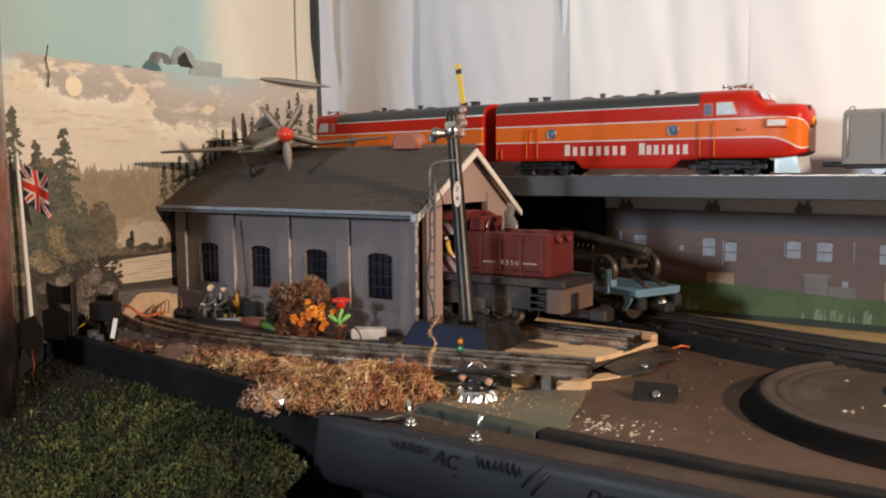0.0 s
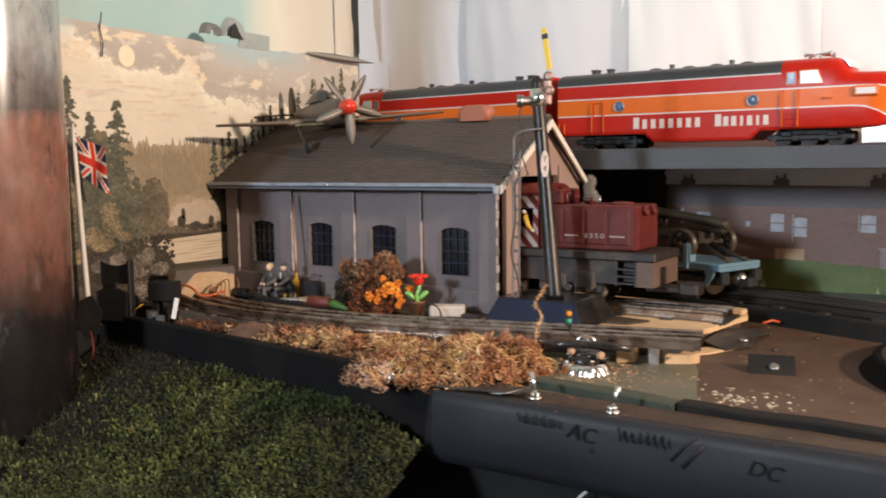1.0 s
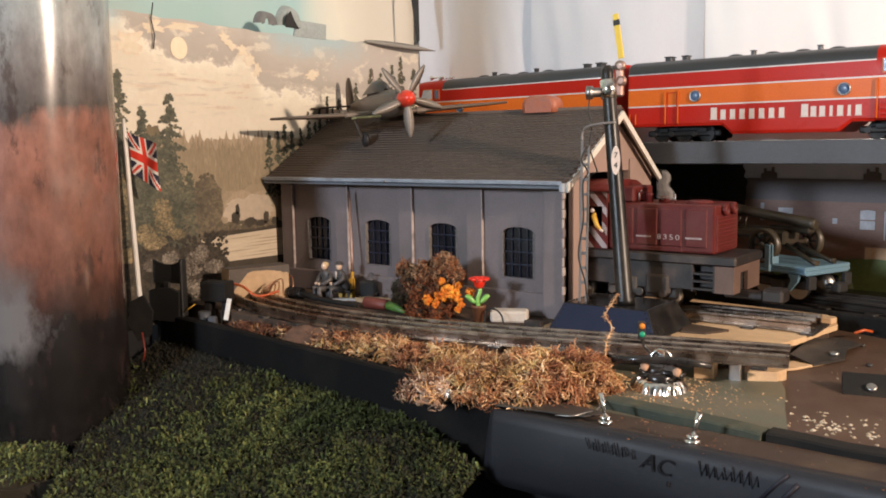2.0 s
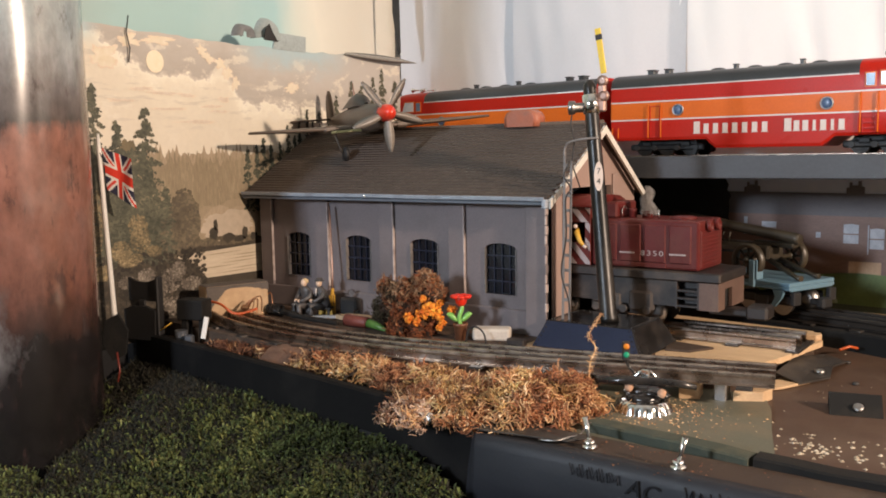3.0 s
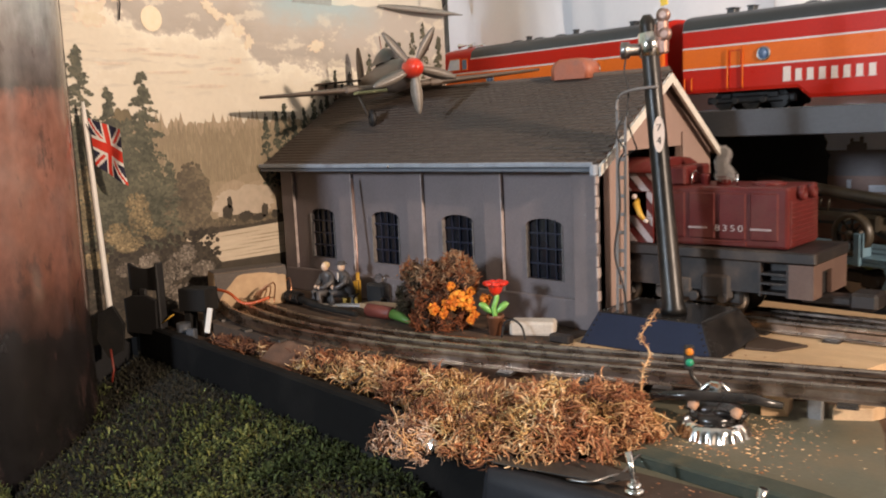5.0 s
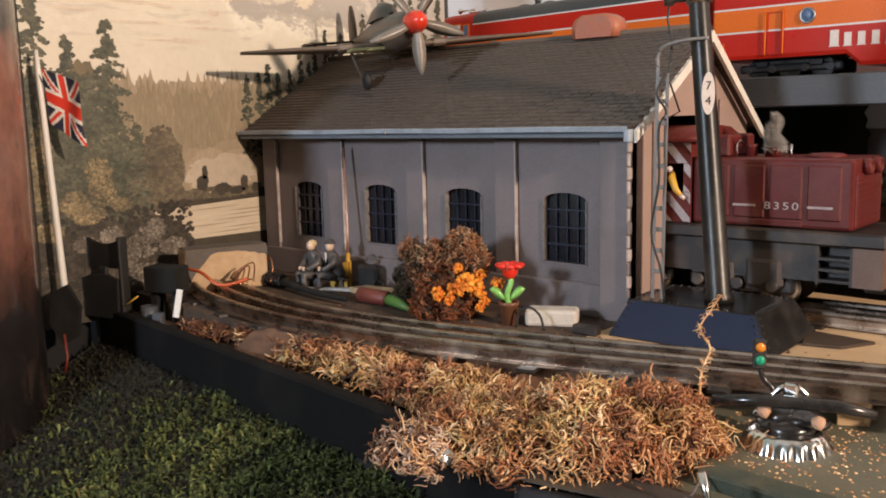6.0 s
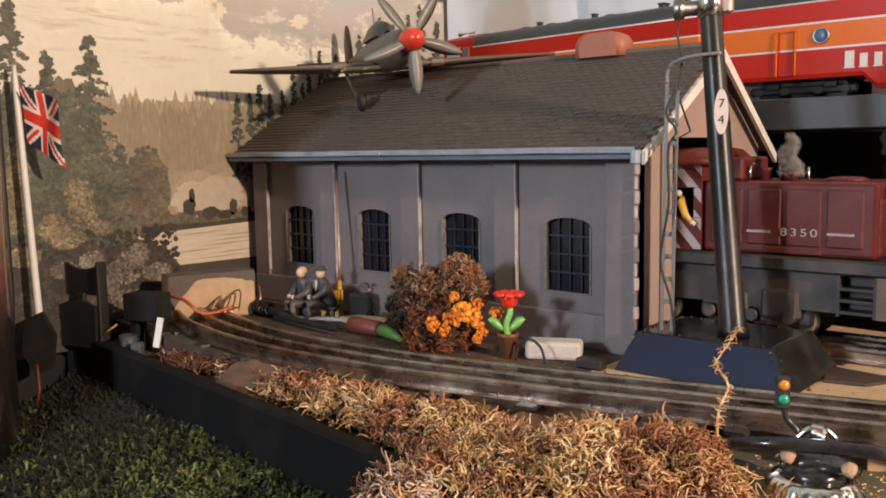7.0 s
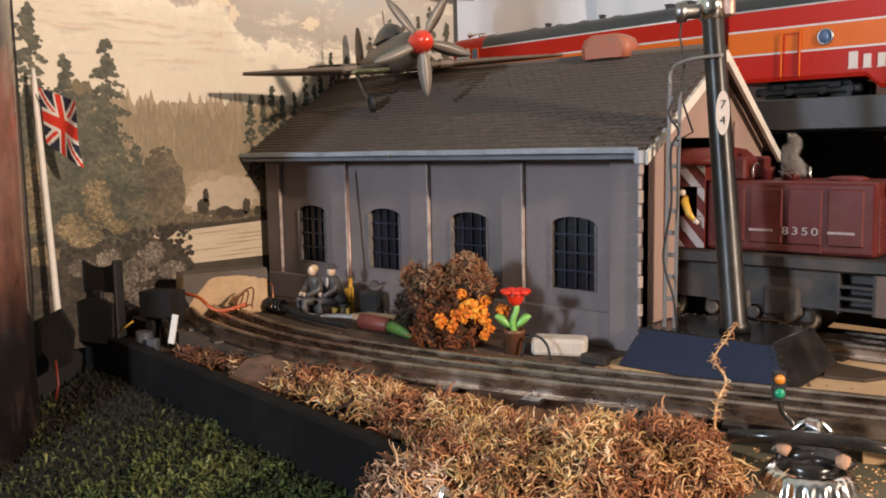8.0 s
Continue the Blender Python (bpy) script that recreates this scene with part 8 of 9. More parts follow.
solo("grey_plug", bm, paint("grey_plug", (0.065, 0.07, 0.08), 0.4), "grey plastic plug pieces beside the terminal box", "plug")
# the sawn block; a dark skin paints the shadow over its top
blk = thing("sawn_block", "pale sawn timber block with a shadow painted over its top", "wood block", m=pose(-0.652, 0.722, PLY, 0, 0, -19))
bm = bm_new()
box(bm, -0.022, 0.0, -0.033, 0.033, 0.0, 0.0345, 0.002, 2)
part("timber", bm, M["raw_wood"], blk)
M["block_shadow"] = material("block_shadow", (0.10, 0.085, 0.075), 0.8, color2=(0.16, 0.13, 0.11), scale=60, fine=500)
rnd = random.Random(12)
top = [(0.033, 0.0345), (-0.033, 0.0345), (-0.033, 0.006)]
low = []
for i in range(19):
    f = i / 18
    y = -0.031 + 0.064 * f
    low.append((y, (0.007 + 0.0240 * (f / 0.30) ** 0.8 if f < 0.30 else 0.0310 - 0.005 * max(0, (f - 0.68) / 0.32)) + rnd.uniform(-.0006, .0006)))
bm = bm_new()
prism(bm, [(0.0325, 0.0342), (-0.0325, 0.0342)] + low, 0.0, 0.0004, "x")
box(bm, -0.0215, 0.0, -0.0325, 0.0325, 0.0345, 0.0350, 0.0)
part("weathered_skin", bm, M["block_shadow"], blk)
# wires to the track
M["red_wire"] = paint("red_cable", (0.50, 0.09, 0.02), 0.4)
M["copper"] = material("copper", (0.62, 0.30, 0.16), 0.35, 1.0, scale=80, fine=500)
bm = bm_new()
tube(bm, smooth_path([(-0.655, 0.688, 0.040), (-0.640, 0.690, 0.038), (-0.628, 0.694, 0.030), (-0.618, 0.700, 0.030), (-0.608, 0.708, 0.034)], 5), 0.0013, 8)
solo("red_cable", bm, M["red_wire"], "red feeder cable clipped to the rail end", "cable")
for k in range(4):
    bm = bm_new()
    tube(bm, smooth_path([(-0.615 + 0.004 * k, 0.700 + 0.003 * k, 0.030), (-0.622, 0.712 + 0.004 * k, 0.037 + 0.002 * k), (-0.632 - 0.003 * k, 0.716, 0.030), (-0.640, 0.724 + 0.004 * k, 0.026)], 4), 0.0006, 6)
    solo("copper_wire", bm, M["copper"], "loose stripped copper wire at the rail joint", "wire", group="copper wires")
bm = bm_new()
tube(bm, smooth_path([(-0.646, 0.752, 0.020), (-0.648, 0.756, 0.034), (-0.644, 0.758, 0.040), (-0.639, 0.756, 0.032), (-0.638, 0.752, 0.020)], 5), 0.0006, 6)
solo("copper_wire", bm, M["copper"], "thin copper wire loop standing by the shed", "wire", group="copper wires")
bm = bm_new()
helix = [(-0.640 + 0.0012 * k * 0.35, 0.752 + 0.0054 * math.cos(k * 0.8), 0.0240 + 0.0054 * math.sin(k * 0.8)) for k in range(48)]
tube(bm, helix, 0.0009, 6)
solo("black_spring", bm, M["black_gloss"], "black coiled spring lying by the track", "spring")
bm = bm_new()
tube(bm, smooth_path([(-0.622, 0.752, 0.0235), (-0.590, 0.744, 0.0225), (-0.555, 0.738, 0.0225), (-0.530, 0.736, 0.0225)], 6), [0.0032] * 6 + [0.0025] * 6 + [0.0022] * 6 + [0.0018], 10)
solo("black_hose", bm, M["foam_black"], "short black hose lying between track and shed", "hose")

# seated couple on a bench, each kept as one plain shape
M["fig_dark"] = paint("fig_dark", (0.050, 0.046, 0.046), 0.45, color2=(0.17, 0.15, 0.14), scale=150)
M["fig_skin"] = paint("fig_skin", (0.66, 0.47, 0.34), 0.5)
M["fig_pale"] = paint("fig_pale", (0.62, 0.57, 0.53), 0.5)
M["fig_hair"] = paint("fig_hair", (0.55, 0.40, 0.22), 0.6)


def seated_figure(x, y, rz, hat, label):
    bm = bm_new()
    m = pose(x, y, PLY, 0, 0, rz)

    def q(*a):
        return m @ Vector(a)
    loops = []
    for z, y, rx, ry in ((0.0075, 0.003, 0.0066, 0.0062), (0.012, 0.003, 0.0078, 0.0066), (0.019, 0.002, 0.0076, 0.0056), (0.025, 0.0005, 0.0080, 0.0050), (0.0285, -0.0004, 0.0058, 0.0040), (0.0305, -0.0010, 0.0026, 0.0026)):
        loops.append([q(rx * math.cos(t), y + ry * math.sin(t), z) for t in (2 * math.pi * k / 14 for k in range(14))])
    rings(bm, loops, mi=0)
    ball(bm, q(0, -0.0022, 0.0340), 0.0034, 12, (0.92, 1.05, 1.18), mi=1)
    if hat:
        tube(bm, [q(0, -0.0016, 0.0362), q(0, -0.0016, 0.0368), q(0, -0.0016, 0.0370), q(0, -0.0016, 0.0392)], [0.0050, 0.0050, 0.0035, 0.0030], 12, mi=0)
        prism(bm, [(-0.0016, 0.029), (0.0016, 0.029), (0.0, 0.021)], -0.0062, -0.0050, "y", m=m, mi=2)
    else:
        ball(bm, q(0, -0.0008, 0.0354), 0.0037, 12, (1, 1, 0.85), mi=3)
    for s in (-1, 1):
        tube(bm, [q(0.0036 * s, 0.001, 0.0100), q(0.0040 * s, -0.0075, 0.0118), q(0.0042 * s, -0.0120, 0.0112), q(0.0042 * s, -0.0132, 0.0060), q(0.0042 * s, -0.0128, 0.0010)], [0.0040, 0.0038, 0.0036, 0.0028, 0.0026], 10, mi=0)
        tube(bm, [q(0.0042 * s, -0.0128, 0.0012), q(0.0044 * s, -0.0170, 0.0008)], [0.0022, 0.0016], 8, mi=2 if not hat else 0)
        tube(bm, [q(0.0074 * s, 0.000, 0.0265), q(0.0092 * s, -0.0025, 0.0205), q(0.0060 * s, -0.0085, 0.0165), q(0.0030 * s, -0.0105, 0.0165)], [0.0027, 0.0025, 0.0021, 0.0018], 8, mi=0)
        ball(bm, q(0.0026 * s, -0.0112, 0.0166), 0.0018, 8, mi=1)
    return solo("seated_figurine", bm, [M["fig_dark"], M["fig_skin"], M["fig_pale"], M["fig_hair"]], label, "figurine", group="seated couple")


seated_figure(-0.6030, 0.7690, -8, False, "tiny painted seated figurine with fair hair on a bench")
seated_figure(-0.5875, 0.7750, -28, True, "tiny painted seated figurine in a dark hat and suit")
bench = thing("toy_bench", "small dark toy bench on a pale base", "toy bench", m=pose(-0.5925, 0.7735, PLY, 0, 0, 28))
bm = bm_new()
box(bm, -0.016, 0.016, -0.006, 0.006, 0.0075, 0.0092, 0.0004)
part("seat", bm, M["brown_dark"], bench)
bm = bm_new()
box(bm, -0.016, 0.016, 0.0055, 0.0070, 0.010, 0.020, 0.0004)
part("backrest", bm, M["brown_dark"], bench)
for x in (-0.013, 0.013):
    for y in (-0.004, 0.0045):
        bm = bm_new()
        box(bm, x - 0.0012, x + 0.0012, y - 0.0012, y + 0.0012, 0.0, 0.0076)
        part("leg", bm, M["brown_dark"], bench)
bm = bm_new()
box(bm, -0.020, 0.026, -0.014, -0.0062, 0.0, 0.0022, 0.0006)
part("base_slab", bm, M["fig_pale"], bench)
broom = thing("yard_broom", "orange-brown broom with yellow head leaning on the shed", "toy broom", at=(-0.57, 0.785, PLY))
bm = bm_new()
tube(bm, [(-0.5855, 0.788, PLY + 0.004), (-0.5875, 0.7920, 0.060), (-0.5940, 0.7970, 0.128)], 0.0011, 8)
part("handle", bm, M["rust_metal"], broom)
bm = bm_new()
tube(bm, [(-0.5856, 0.7884, PLY + 0.010), (-0.5866, 0.7905, 0.0445)], [0.0022, 0.0017], 8)
prism(bm, [(-0.012, 0.0), (0.0035, 0.0), (0.0035, 0.020), (0.0, 0.020), (-0.003, 0.0135), (-0.012, 0.0115)], -0.004, 0.004, "y", m=pose(-0.5850, 0.7855, PLY, 0, 0, 20))
part("head", bm, M["yellow"], broom)
# clear glass beads on a low dark plinth
M["clear"] = bpy.data.materials.new("clear_glass")
M["clear"].use_nodes = True
g = M["clear"].node_tree.nodes["Principled BSDF"]
g.inputs["Transmission Weight"].default_value, g.inputs["Roughness"].default_value, g.inputs["IOR"].default_value = 1.0, 0.03, 1.45
for x, y, z in ((-0.566, 0.7965, 0.040), (-0.5515, 0.7885, PLY + 0.004)):
    bm = bm_new()
    ball(bm, (x, y, z), 0.0042, 16)
    solo("glass_bead", bm, M["clear"], "small clear glass bead beside the shed", "glass bead", group="glass beads")
bm = bm_new()
box(bm, -0.578, -0.556, 0.7905, 0.8010, PLY, 0.0358, 0.002)
solo("dark_crate", bm, M["black_dull"], "small dark crate against the shed wall", "crate")
bm = bm_new()
prism(bm, [(-0.566, 0.772), (-0.530, 0.765), (-0.520, 0.778), (-0.535, 0.788), (-0.560, 0.785)], PLY, PLY + 0.004, "z")
solo("bark_chip", bm, M["raw_wood"], "flat brown bark chip on the plywood", "wood chip")
car = thing("red_green_marker", "dull red tube with a green pointed end lying down", "toy tube", at=(-0.52, 0.75, PLY))
bm = bm_new()
tube(bm, [(-0.5320, 0.7500, PLY + 0.0056), (-0.5305, 0.7500, PLY + 0.0058), (-0.5040, 0.7500, PLY + 0.0056), (-0.5030, 0.7500, PLY + 0.0054)], [0.0042, 0.0057, 0.0053, 0.0044], 14)
part("red_tube", bm, paint("dull_red", (0.17, 0.040, 0.028), 0.5), car)
bm = bm_new()
tube(bm, [(-0.5030, 0.7500, PLY + 0.0054), (-0.4920, 0.7478, PLY + 0.0048), (-0.4740, 0.7420, PLY + 0.0026)], [0.0041, 0.0038, 0.0014], 12)
part("green_tip", bm, paint("green_tip", (0.10, 0.22, 0.045), 0.4), car)

# ---- brown bush with orange blossom ----
bush = thing("dry_bush", "round dry brown moss bush with orange blossom", "model bush", at=(-0.455, 0.757, PLY))
rnd = random.Random(44)
bm = bm_new()
BC = [((-0.458, 0.762, 0.038), 0.021), ((-0.444, 0.764, 0.058), 0.014), ((-0.476, 0.758, 0.050), 0.013), ((-0.440, 0.750, 0.030), 0.015), ((-0.458, 0.742, 0.026), 0.011), ((-0.460, 0.757, 0.056), 0.012), ((-0.486, 0.757, 0.058), 0.008), ((-0.441, 0.758, 0.069), 0.007), ((-0.490, 0.760, 0.034), 0.012), ((-0.430, 0.757, 0.055), 0.009)]
for c, r in BC:
    b = bmesh.new()
    bmesh.ops.create_icosphere(b, subdivisions=3, radius=r * 0.78)
    for v in b.verts:
        v.co += v.co.normalized() * r * 0.3 * noise.noise(v.co * 260 + Vector(c) * 40)
    add_bm(bm, b, Matrix.Translation(c))
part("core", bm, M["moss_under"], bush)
M["lichen_pale"] = island_material("lichen_pale", [(0.0, (0.09, 0.045, 0.024)), (0.35, (0.24, 0.115, 0.055)), (0.7, (0.42, 0.25, 0.135)), (1.0, (0.50, 0.38, 0.26))])
M["lichen_olive"] = island_material("lichen_olive", [(0.0, (0.018, 0.014, 0.007)), (0.5, (0.055, 0.040, 0.018)), (1.0, (0.13, 0.092, 0.045))])
M["lichen_rust"] = island_material("lichen_rust", [(0.0, (0.06, 0.016, 0.006)), (0.4, (0.20, 0.055, 0.018)), (0.8, (0.36, 0.115, 0.038)), (1.0, (0.52, 0.24, 0.10))])
tufts_of = {"lichen_pale": [], "lichen_olive": [], "lichen_rust": [], "dark_moss": []}
for k in range(1500):
    which = rnd.choice((0, 0, 0, 0, 1, 1, 2, 2, 3, 3, 4, 5, 5, 6, 7, 8, 8, 9))
    c, r = BC[which]
    d = Vector((rnd.gauss(0, 1), rnd.gauss(0, 1), rnd.gauss(0, 1))).normalized()
    p0 = Vector(c) + d * r * rnd.uniform(0.75, 1.0)
    if p0.z < PLY + 0.001:
        continue
    p0 += d * 0.005 * noise.noise(p0 * 120)
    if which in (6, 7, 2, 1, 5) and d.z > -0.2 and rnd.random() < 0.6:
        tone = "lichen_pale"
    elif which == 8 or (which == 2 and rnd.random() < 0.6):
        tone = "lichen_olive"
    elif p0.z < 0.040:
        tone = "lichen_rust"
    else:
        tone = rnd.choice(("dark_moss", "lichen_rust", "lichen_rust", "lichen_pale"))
    ax = Vector((rnd.gauss(0, 1), rnd.gauss(0, 1), rnd.gauss(0, 1))).normalized()
    lean = (d + 0.4 * Vector((rnd.gauss(0, 1), rnd.gauss(0, 1), rnd.gauss(0, 1)))).normalized()
    sweep = rnd.uniform(0.4, 1.2)
    for q in range(6):
        p, dv, st = p0 + 0.0012 * Vector((rnd.gauss(0, 1), rnd.gauss(0, 1), rnd.gauss(0, 1))), (lean + 0.4 * Vector((rnd.gauss(0, 1), rnd.gauss(0, 1), rnd.gauss(0, 1)))).normalized(), []
        r0 = rnd.uniform(0.00028, 0.00058)
        for i in range(5):
            st.append((p.copy(), r0 * (1 - 0.13 * i)))
            dv = (Matrix.Rotation(sweep * rnd.uniform(0.5, 1.5), 3, ax) @ dv).normalized()
            p = p + dv * 0.0011
        tufts_of[tone].append(st)
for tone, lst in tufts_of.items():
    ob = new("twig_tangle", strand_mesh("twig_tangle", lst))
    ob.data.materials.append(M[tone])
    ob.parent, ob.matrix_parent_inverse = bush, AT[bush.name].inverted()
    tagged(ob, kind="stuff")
M["blossom"] = island_material("blossom", [(0.0, (0.30, 0.06, 0.01)), (0.3, (0.58, 0.14, 0.012)), (0.7, (0.76, 0.24, 0.02)), (1.0, (0.80, 0.40, 0.05))], 0.8)
for cx, cy, cz, r in ((-0.4310, 0.738, 0.0400, 0.0052), (-0.4255, 0.742, 0.0450, 0.0064), (-0.4200, 0.747, 0.0405, 0.0056), (-0.4400, 0.732, 0.0375, 0.0046), (-0.4210, 0.752, 0.0490, 0.0038), (-0.4330, 0.744, 0.0530, 0.0030), (-0.4120, 0.758, 0.0430, 0.0042), (-0.4165, 0.750, 0.0330, 0.0034), (-0.4185, 0.748, 0.0285, 0.0028), (-0.4340, 0.735, 0.0330, 0.0028)):
    bm = bm_new()
    r *= 1.08
    for k in range(60):
        d = Vector((rnd.gauss(0, 1), rnd.gauss(0, 1), rnd.gauss(0, 1))).normalized()
        b = bmesh.new()
        bmesh.ops.create_icosphere(b, subdivisions=1, radius=r * rnd.uniform(0.14, 0.34))
        for v in b.verts:
            v.co += 0.0010 * noise.noise_vector(v.co * 900 + d * 9)
        add_bm(bm, b, Matrix.Translation(Vector((cx, cy, cz)) + d * r * rnd.uniform(0.4, 0.95)))
    part("blossom", bm, M["blossom"], bush, "orange blossom clump")

flower = thing("toy_flower", "shiny red toy flower with green leaves in a brown pot", "toy flower", at=(-0.4015, 0.756, PLY))
bm = bm_new()
lathe(bm, [(0.0046, 0), (0.0060, 0.0125), (0.0066, 0.0128), (0.0066, 0.0150), (0.0054, 0.0150), (0.005, 0.0135)], Matrix.Translation((-0.4015, 0.756, PLY)), 18)
part("pot", bm, paint("pot_brown", (0.17, 0.070, 0.035), 0.45), flower)
M["leaf_green"] = paint("leaf_green", (0.22, 0.50, 0.12), 0.3, coat=0.3)
bm = bm_new()
tube(bm, smooth_path([(-0.4015, 0.756, PLY + 0.013), (-0.4022, 0.7555, 0.038), (-0.4005, 0.757, 0.045), (-0.4015, 0.7575, 0.050)], 4), [0.0019] * 13, 8)
part("stem", bm, M["leaf_green"], flower)
for s in (-1, 1):
    bm = bm_new()
    loops = []
    for k in range(9):
        f = k / 8
        w = 0.0036 * math.sin(math.pi * min(1, 0.08 + f * 0.92)) ** 0.7
        c = Vector((-0.4018 + s * (0.0015 + 0.0072 * f), 0.7555 + s * (0.0012 + 0.0058 * f), 0.0350 + 0.0090 * f - 0.0030 * f * f))
        loops.append([c + Vector((0.0, -0.0006, w)), c + Vector((0.0010, -0.0014, 0)), c + Vector((0, -0.0006, -w * 0.9)), c + Vector((-0.0010, 0.0010, 0))])
    rings(bm, loops)
    part("leaf", bm, M["leaf_green"], flower)
M["petal_red"] = paint("petal_red", (0.72, 0.030, 0.012), 0.28, coat=0.3)
bm = bm_new()
lathe(bm, [(0.0020, 0.047), (0.0045, 0.0500), (0.0052, 0.0530), (0.0058, 0.0552)], Matrix.Translation((-0.4015, 0.7575, 0)), 18)
part("flower_cup", bm, M["petal_red"], flower)
for k in range(7):
    a = 2 * math.pi * k / 7
    bm = bm_new()
    ball(bm, (-0.4015 + 0.0062 * math.cos(a), 0.7575 + 0.0062 * math.sin(a), 0.0560), 0.0037, 10, (1, 1, 0.5))
    part("petal", bm, M["petal_red"], flower)
bm = bm_new()
box(bm, -0.0165, 0.0165, -0.0080, 0.0080, 0.0, 0.0108, 0.0022, 2, m=pose(-0.3790, 0.7715, PLY, 0, 0, 27))
solo("white_plaster_block", bm, material("plaster", (0.56, 0.51, 0.45), 0.8, color2=(0.38, 0.33, 0.28), scale=70, fine=500, dirt=(0.25, 0.2, 0.15), dirt_amount=0.4), "rough white plaster block against the shed", "plaster block")
bm = bm_new()
tube(bm, smooth_path([(-0.393, 0.752, PLY), (-0.391, 0.753, 0.028), (-0.384, 0.754, 0.0315), (-0.377, 0.755, 0.027), (-0.374, 0.755, PLY)], 6), 0.0008, 6)
solo("black_wire_loop", bm, M["black_dull"], "black wire loop arching over the plaster block", "wire")
bm = bm_new()
box(bm, -0.356, -0.339, 0.758, 0.765, PLY, PLY + 0.006, 0.001)
solo("dark_sleeper", bm, M["brown_dark"], "dark brown sleeper offcut by the tower base", "offcut")

# ---- bottle cap, small signal, switches and offcuts on the front of the board ----
cap = thing("bottle_cap", "shiny crimped bottle cap with black scrap piled on it", "bottle cap", at=(-0.2010, 0.689, BOARD))
bm = bm_new()
loops = []
for r, z, c in ((0.0179, 0.0002, 1.0), (0.0193, 0.0004, 1.0), (0.0190, 0.0012, 1.0), (0.0181, 0.0040, 0.7), (0.0170, 0.0066, 0.25), (0.0157, 0.0084, 0.0), (0.0120, 0.0092, 0.0), (0.0060, 0.0094, 0.0)):
    loops.append([Vector((-0.2010, 0.689, BOARD)) + Vector(((r + 0.0008 * c * math.cos(21 * t)) * math.cos(t), (r + 0.0008 * c * math.cos(21 * t)) * math.sin(t), z)) for t in (2 * math.pi * k / 126 for k in range(126))])
rings(bm, loops)
part("crimped_shell", bm, M["chrome"], cap)
bm = bm_new()
for k, (dx, dy, dz, r) in enumerate(((0, 0, 0.0105, 0.0125), (-0.004, 0.004, 0.0150, 0.0105), (0.006, 0.002, 0.0140, 0.0095), (-0.010, 0.003, 0.0125, 0.0065), (0.010, 0.006, 0.0120, 0.0065))):
    b = bmesh.new()
    bmesh.ops.create_icosphere(b, subdivisions=3, radius=r)
    for v in b.verts:
        v.co = Vector((v.co.x, v.co.y, v.co.z * 0.36)) + 0.0012 * noise.noise_vector(v.co * 150 + Vector((k, 0, 0)))
    for f in b.faces:
        f.smooth = True
    add_bm(bm, b, Matrix.Translation((-0.2010 + dx, 0.689 + dy, BOARD + dz)))
solo("black_slag", bm, M["black_gloss"], "lumpy shiny black scrap heaped on the bottle cap", "scrap")
for x, y, z in ((-0.2075, 0.6790, 0.0210), (-0.1860, 0.6835, 0.0190)):
    bm = bm_new()
    b = bmesh.new()
    bmesh.ops.create_icosphere(b, subdivisions=2, radius=0.0030)
    for v in b.verts:
        v.co += 0.0008 * noise.noise_vector(v.co * 300)
    add_bm(bm, b, Matrix.Translation((x, y, z)))
    solo("pink_stone", bm, paint("pink_stone", (0.50, 0.29, 0.18), 0.6), "small pinkish pebble on the scrap", "pebble", group="pebbles on the scrap")
sg = thing("traffic_signal", "tiny black two-light signal with amber and green lenses", "toy signal", at=(-0.2115, 0.6825, 0.024))
bm = bm_new()
box(bm, -0.0026, 0.0026, -0.0020, 0.0020, 0.0022, 0.0150, 0.0007, m=pose(-0.2115, 0.6825, 0.0365, 0, 0, 32))
part("housing", bm, M["black_dull"], sg)
for z, c, nm in ((0.0485, (0.70, 0.22, 0.02), "amber"), (0.0428, (0.015, 0.30, 0.16), "green")):
    bm = bm_new()
    mm = pose(-0.2115, 0.6825, z, 0, 0, 32) @ Matrix.Translation((0, -0.0022, 0)) @ Matrix.Rotation(math.radians(90), 4, "X")
    lathe(bm, [(0.0022, 0.0), (0.0020, 0.0008), (0.0012, 0.0014), (0.0002, 0.0016)], mm, 14)
    part("lens", bm, paint(nm + "_lens", c, 0.15, coat=0.6), sg, nm + " lens")
bm = bm_new()
tube(bm, smooth_path([(-0.2115, 0.6830, 0.0395), (-0.2100, 0.6840, 0.0340), (-0.2065, 0.6850, 0.0300), (-0.2055, 0.6850, 0.0260)], 4), 0.0012, 8)
part("bracket", bm, M["black_gloss"], sg)
bm = bm_new()
tube(bm, smooth_path([(-0.207, 0.684, 0.026), (-0.202, 0.686, 0.031), (-0.197, 0.689, 0.031), (-0.193, 0.691, 0.027)], 4), 0.0014, 8)
box(bm, -0.2015, -0.1955, 0.684, 0.6875, 0.0275, 0.0335, 0.0008)
solo("bright_clip", bm, M["chrome"], "bent bright metal clip behind the signal", "clip")
bm = bm_new()
tube(bm, [(-0.2260, 0.668, 0.0255), (-0.2050, 0.678, 0.0265), (-0.1800, 0.690, 0.0255), (-0.1660, 0.694, 0.0235)], [0.0024, 0.0030, 0.0028, 0.0018], 10)
solo("black_bar", bm, M["black_gloss"], "black metal bar lying on the scrap", "metal bar")

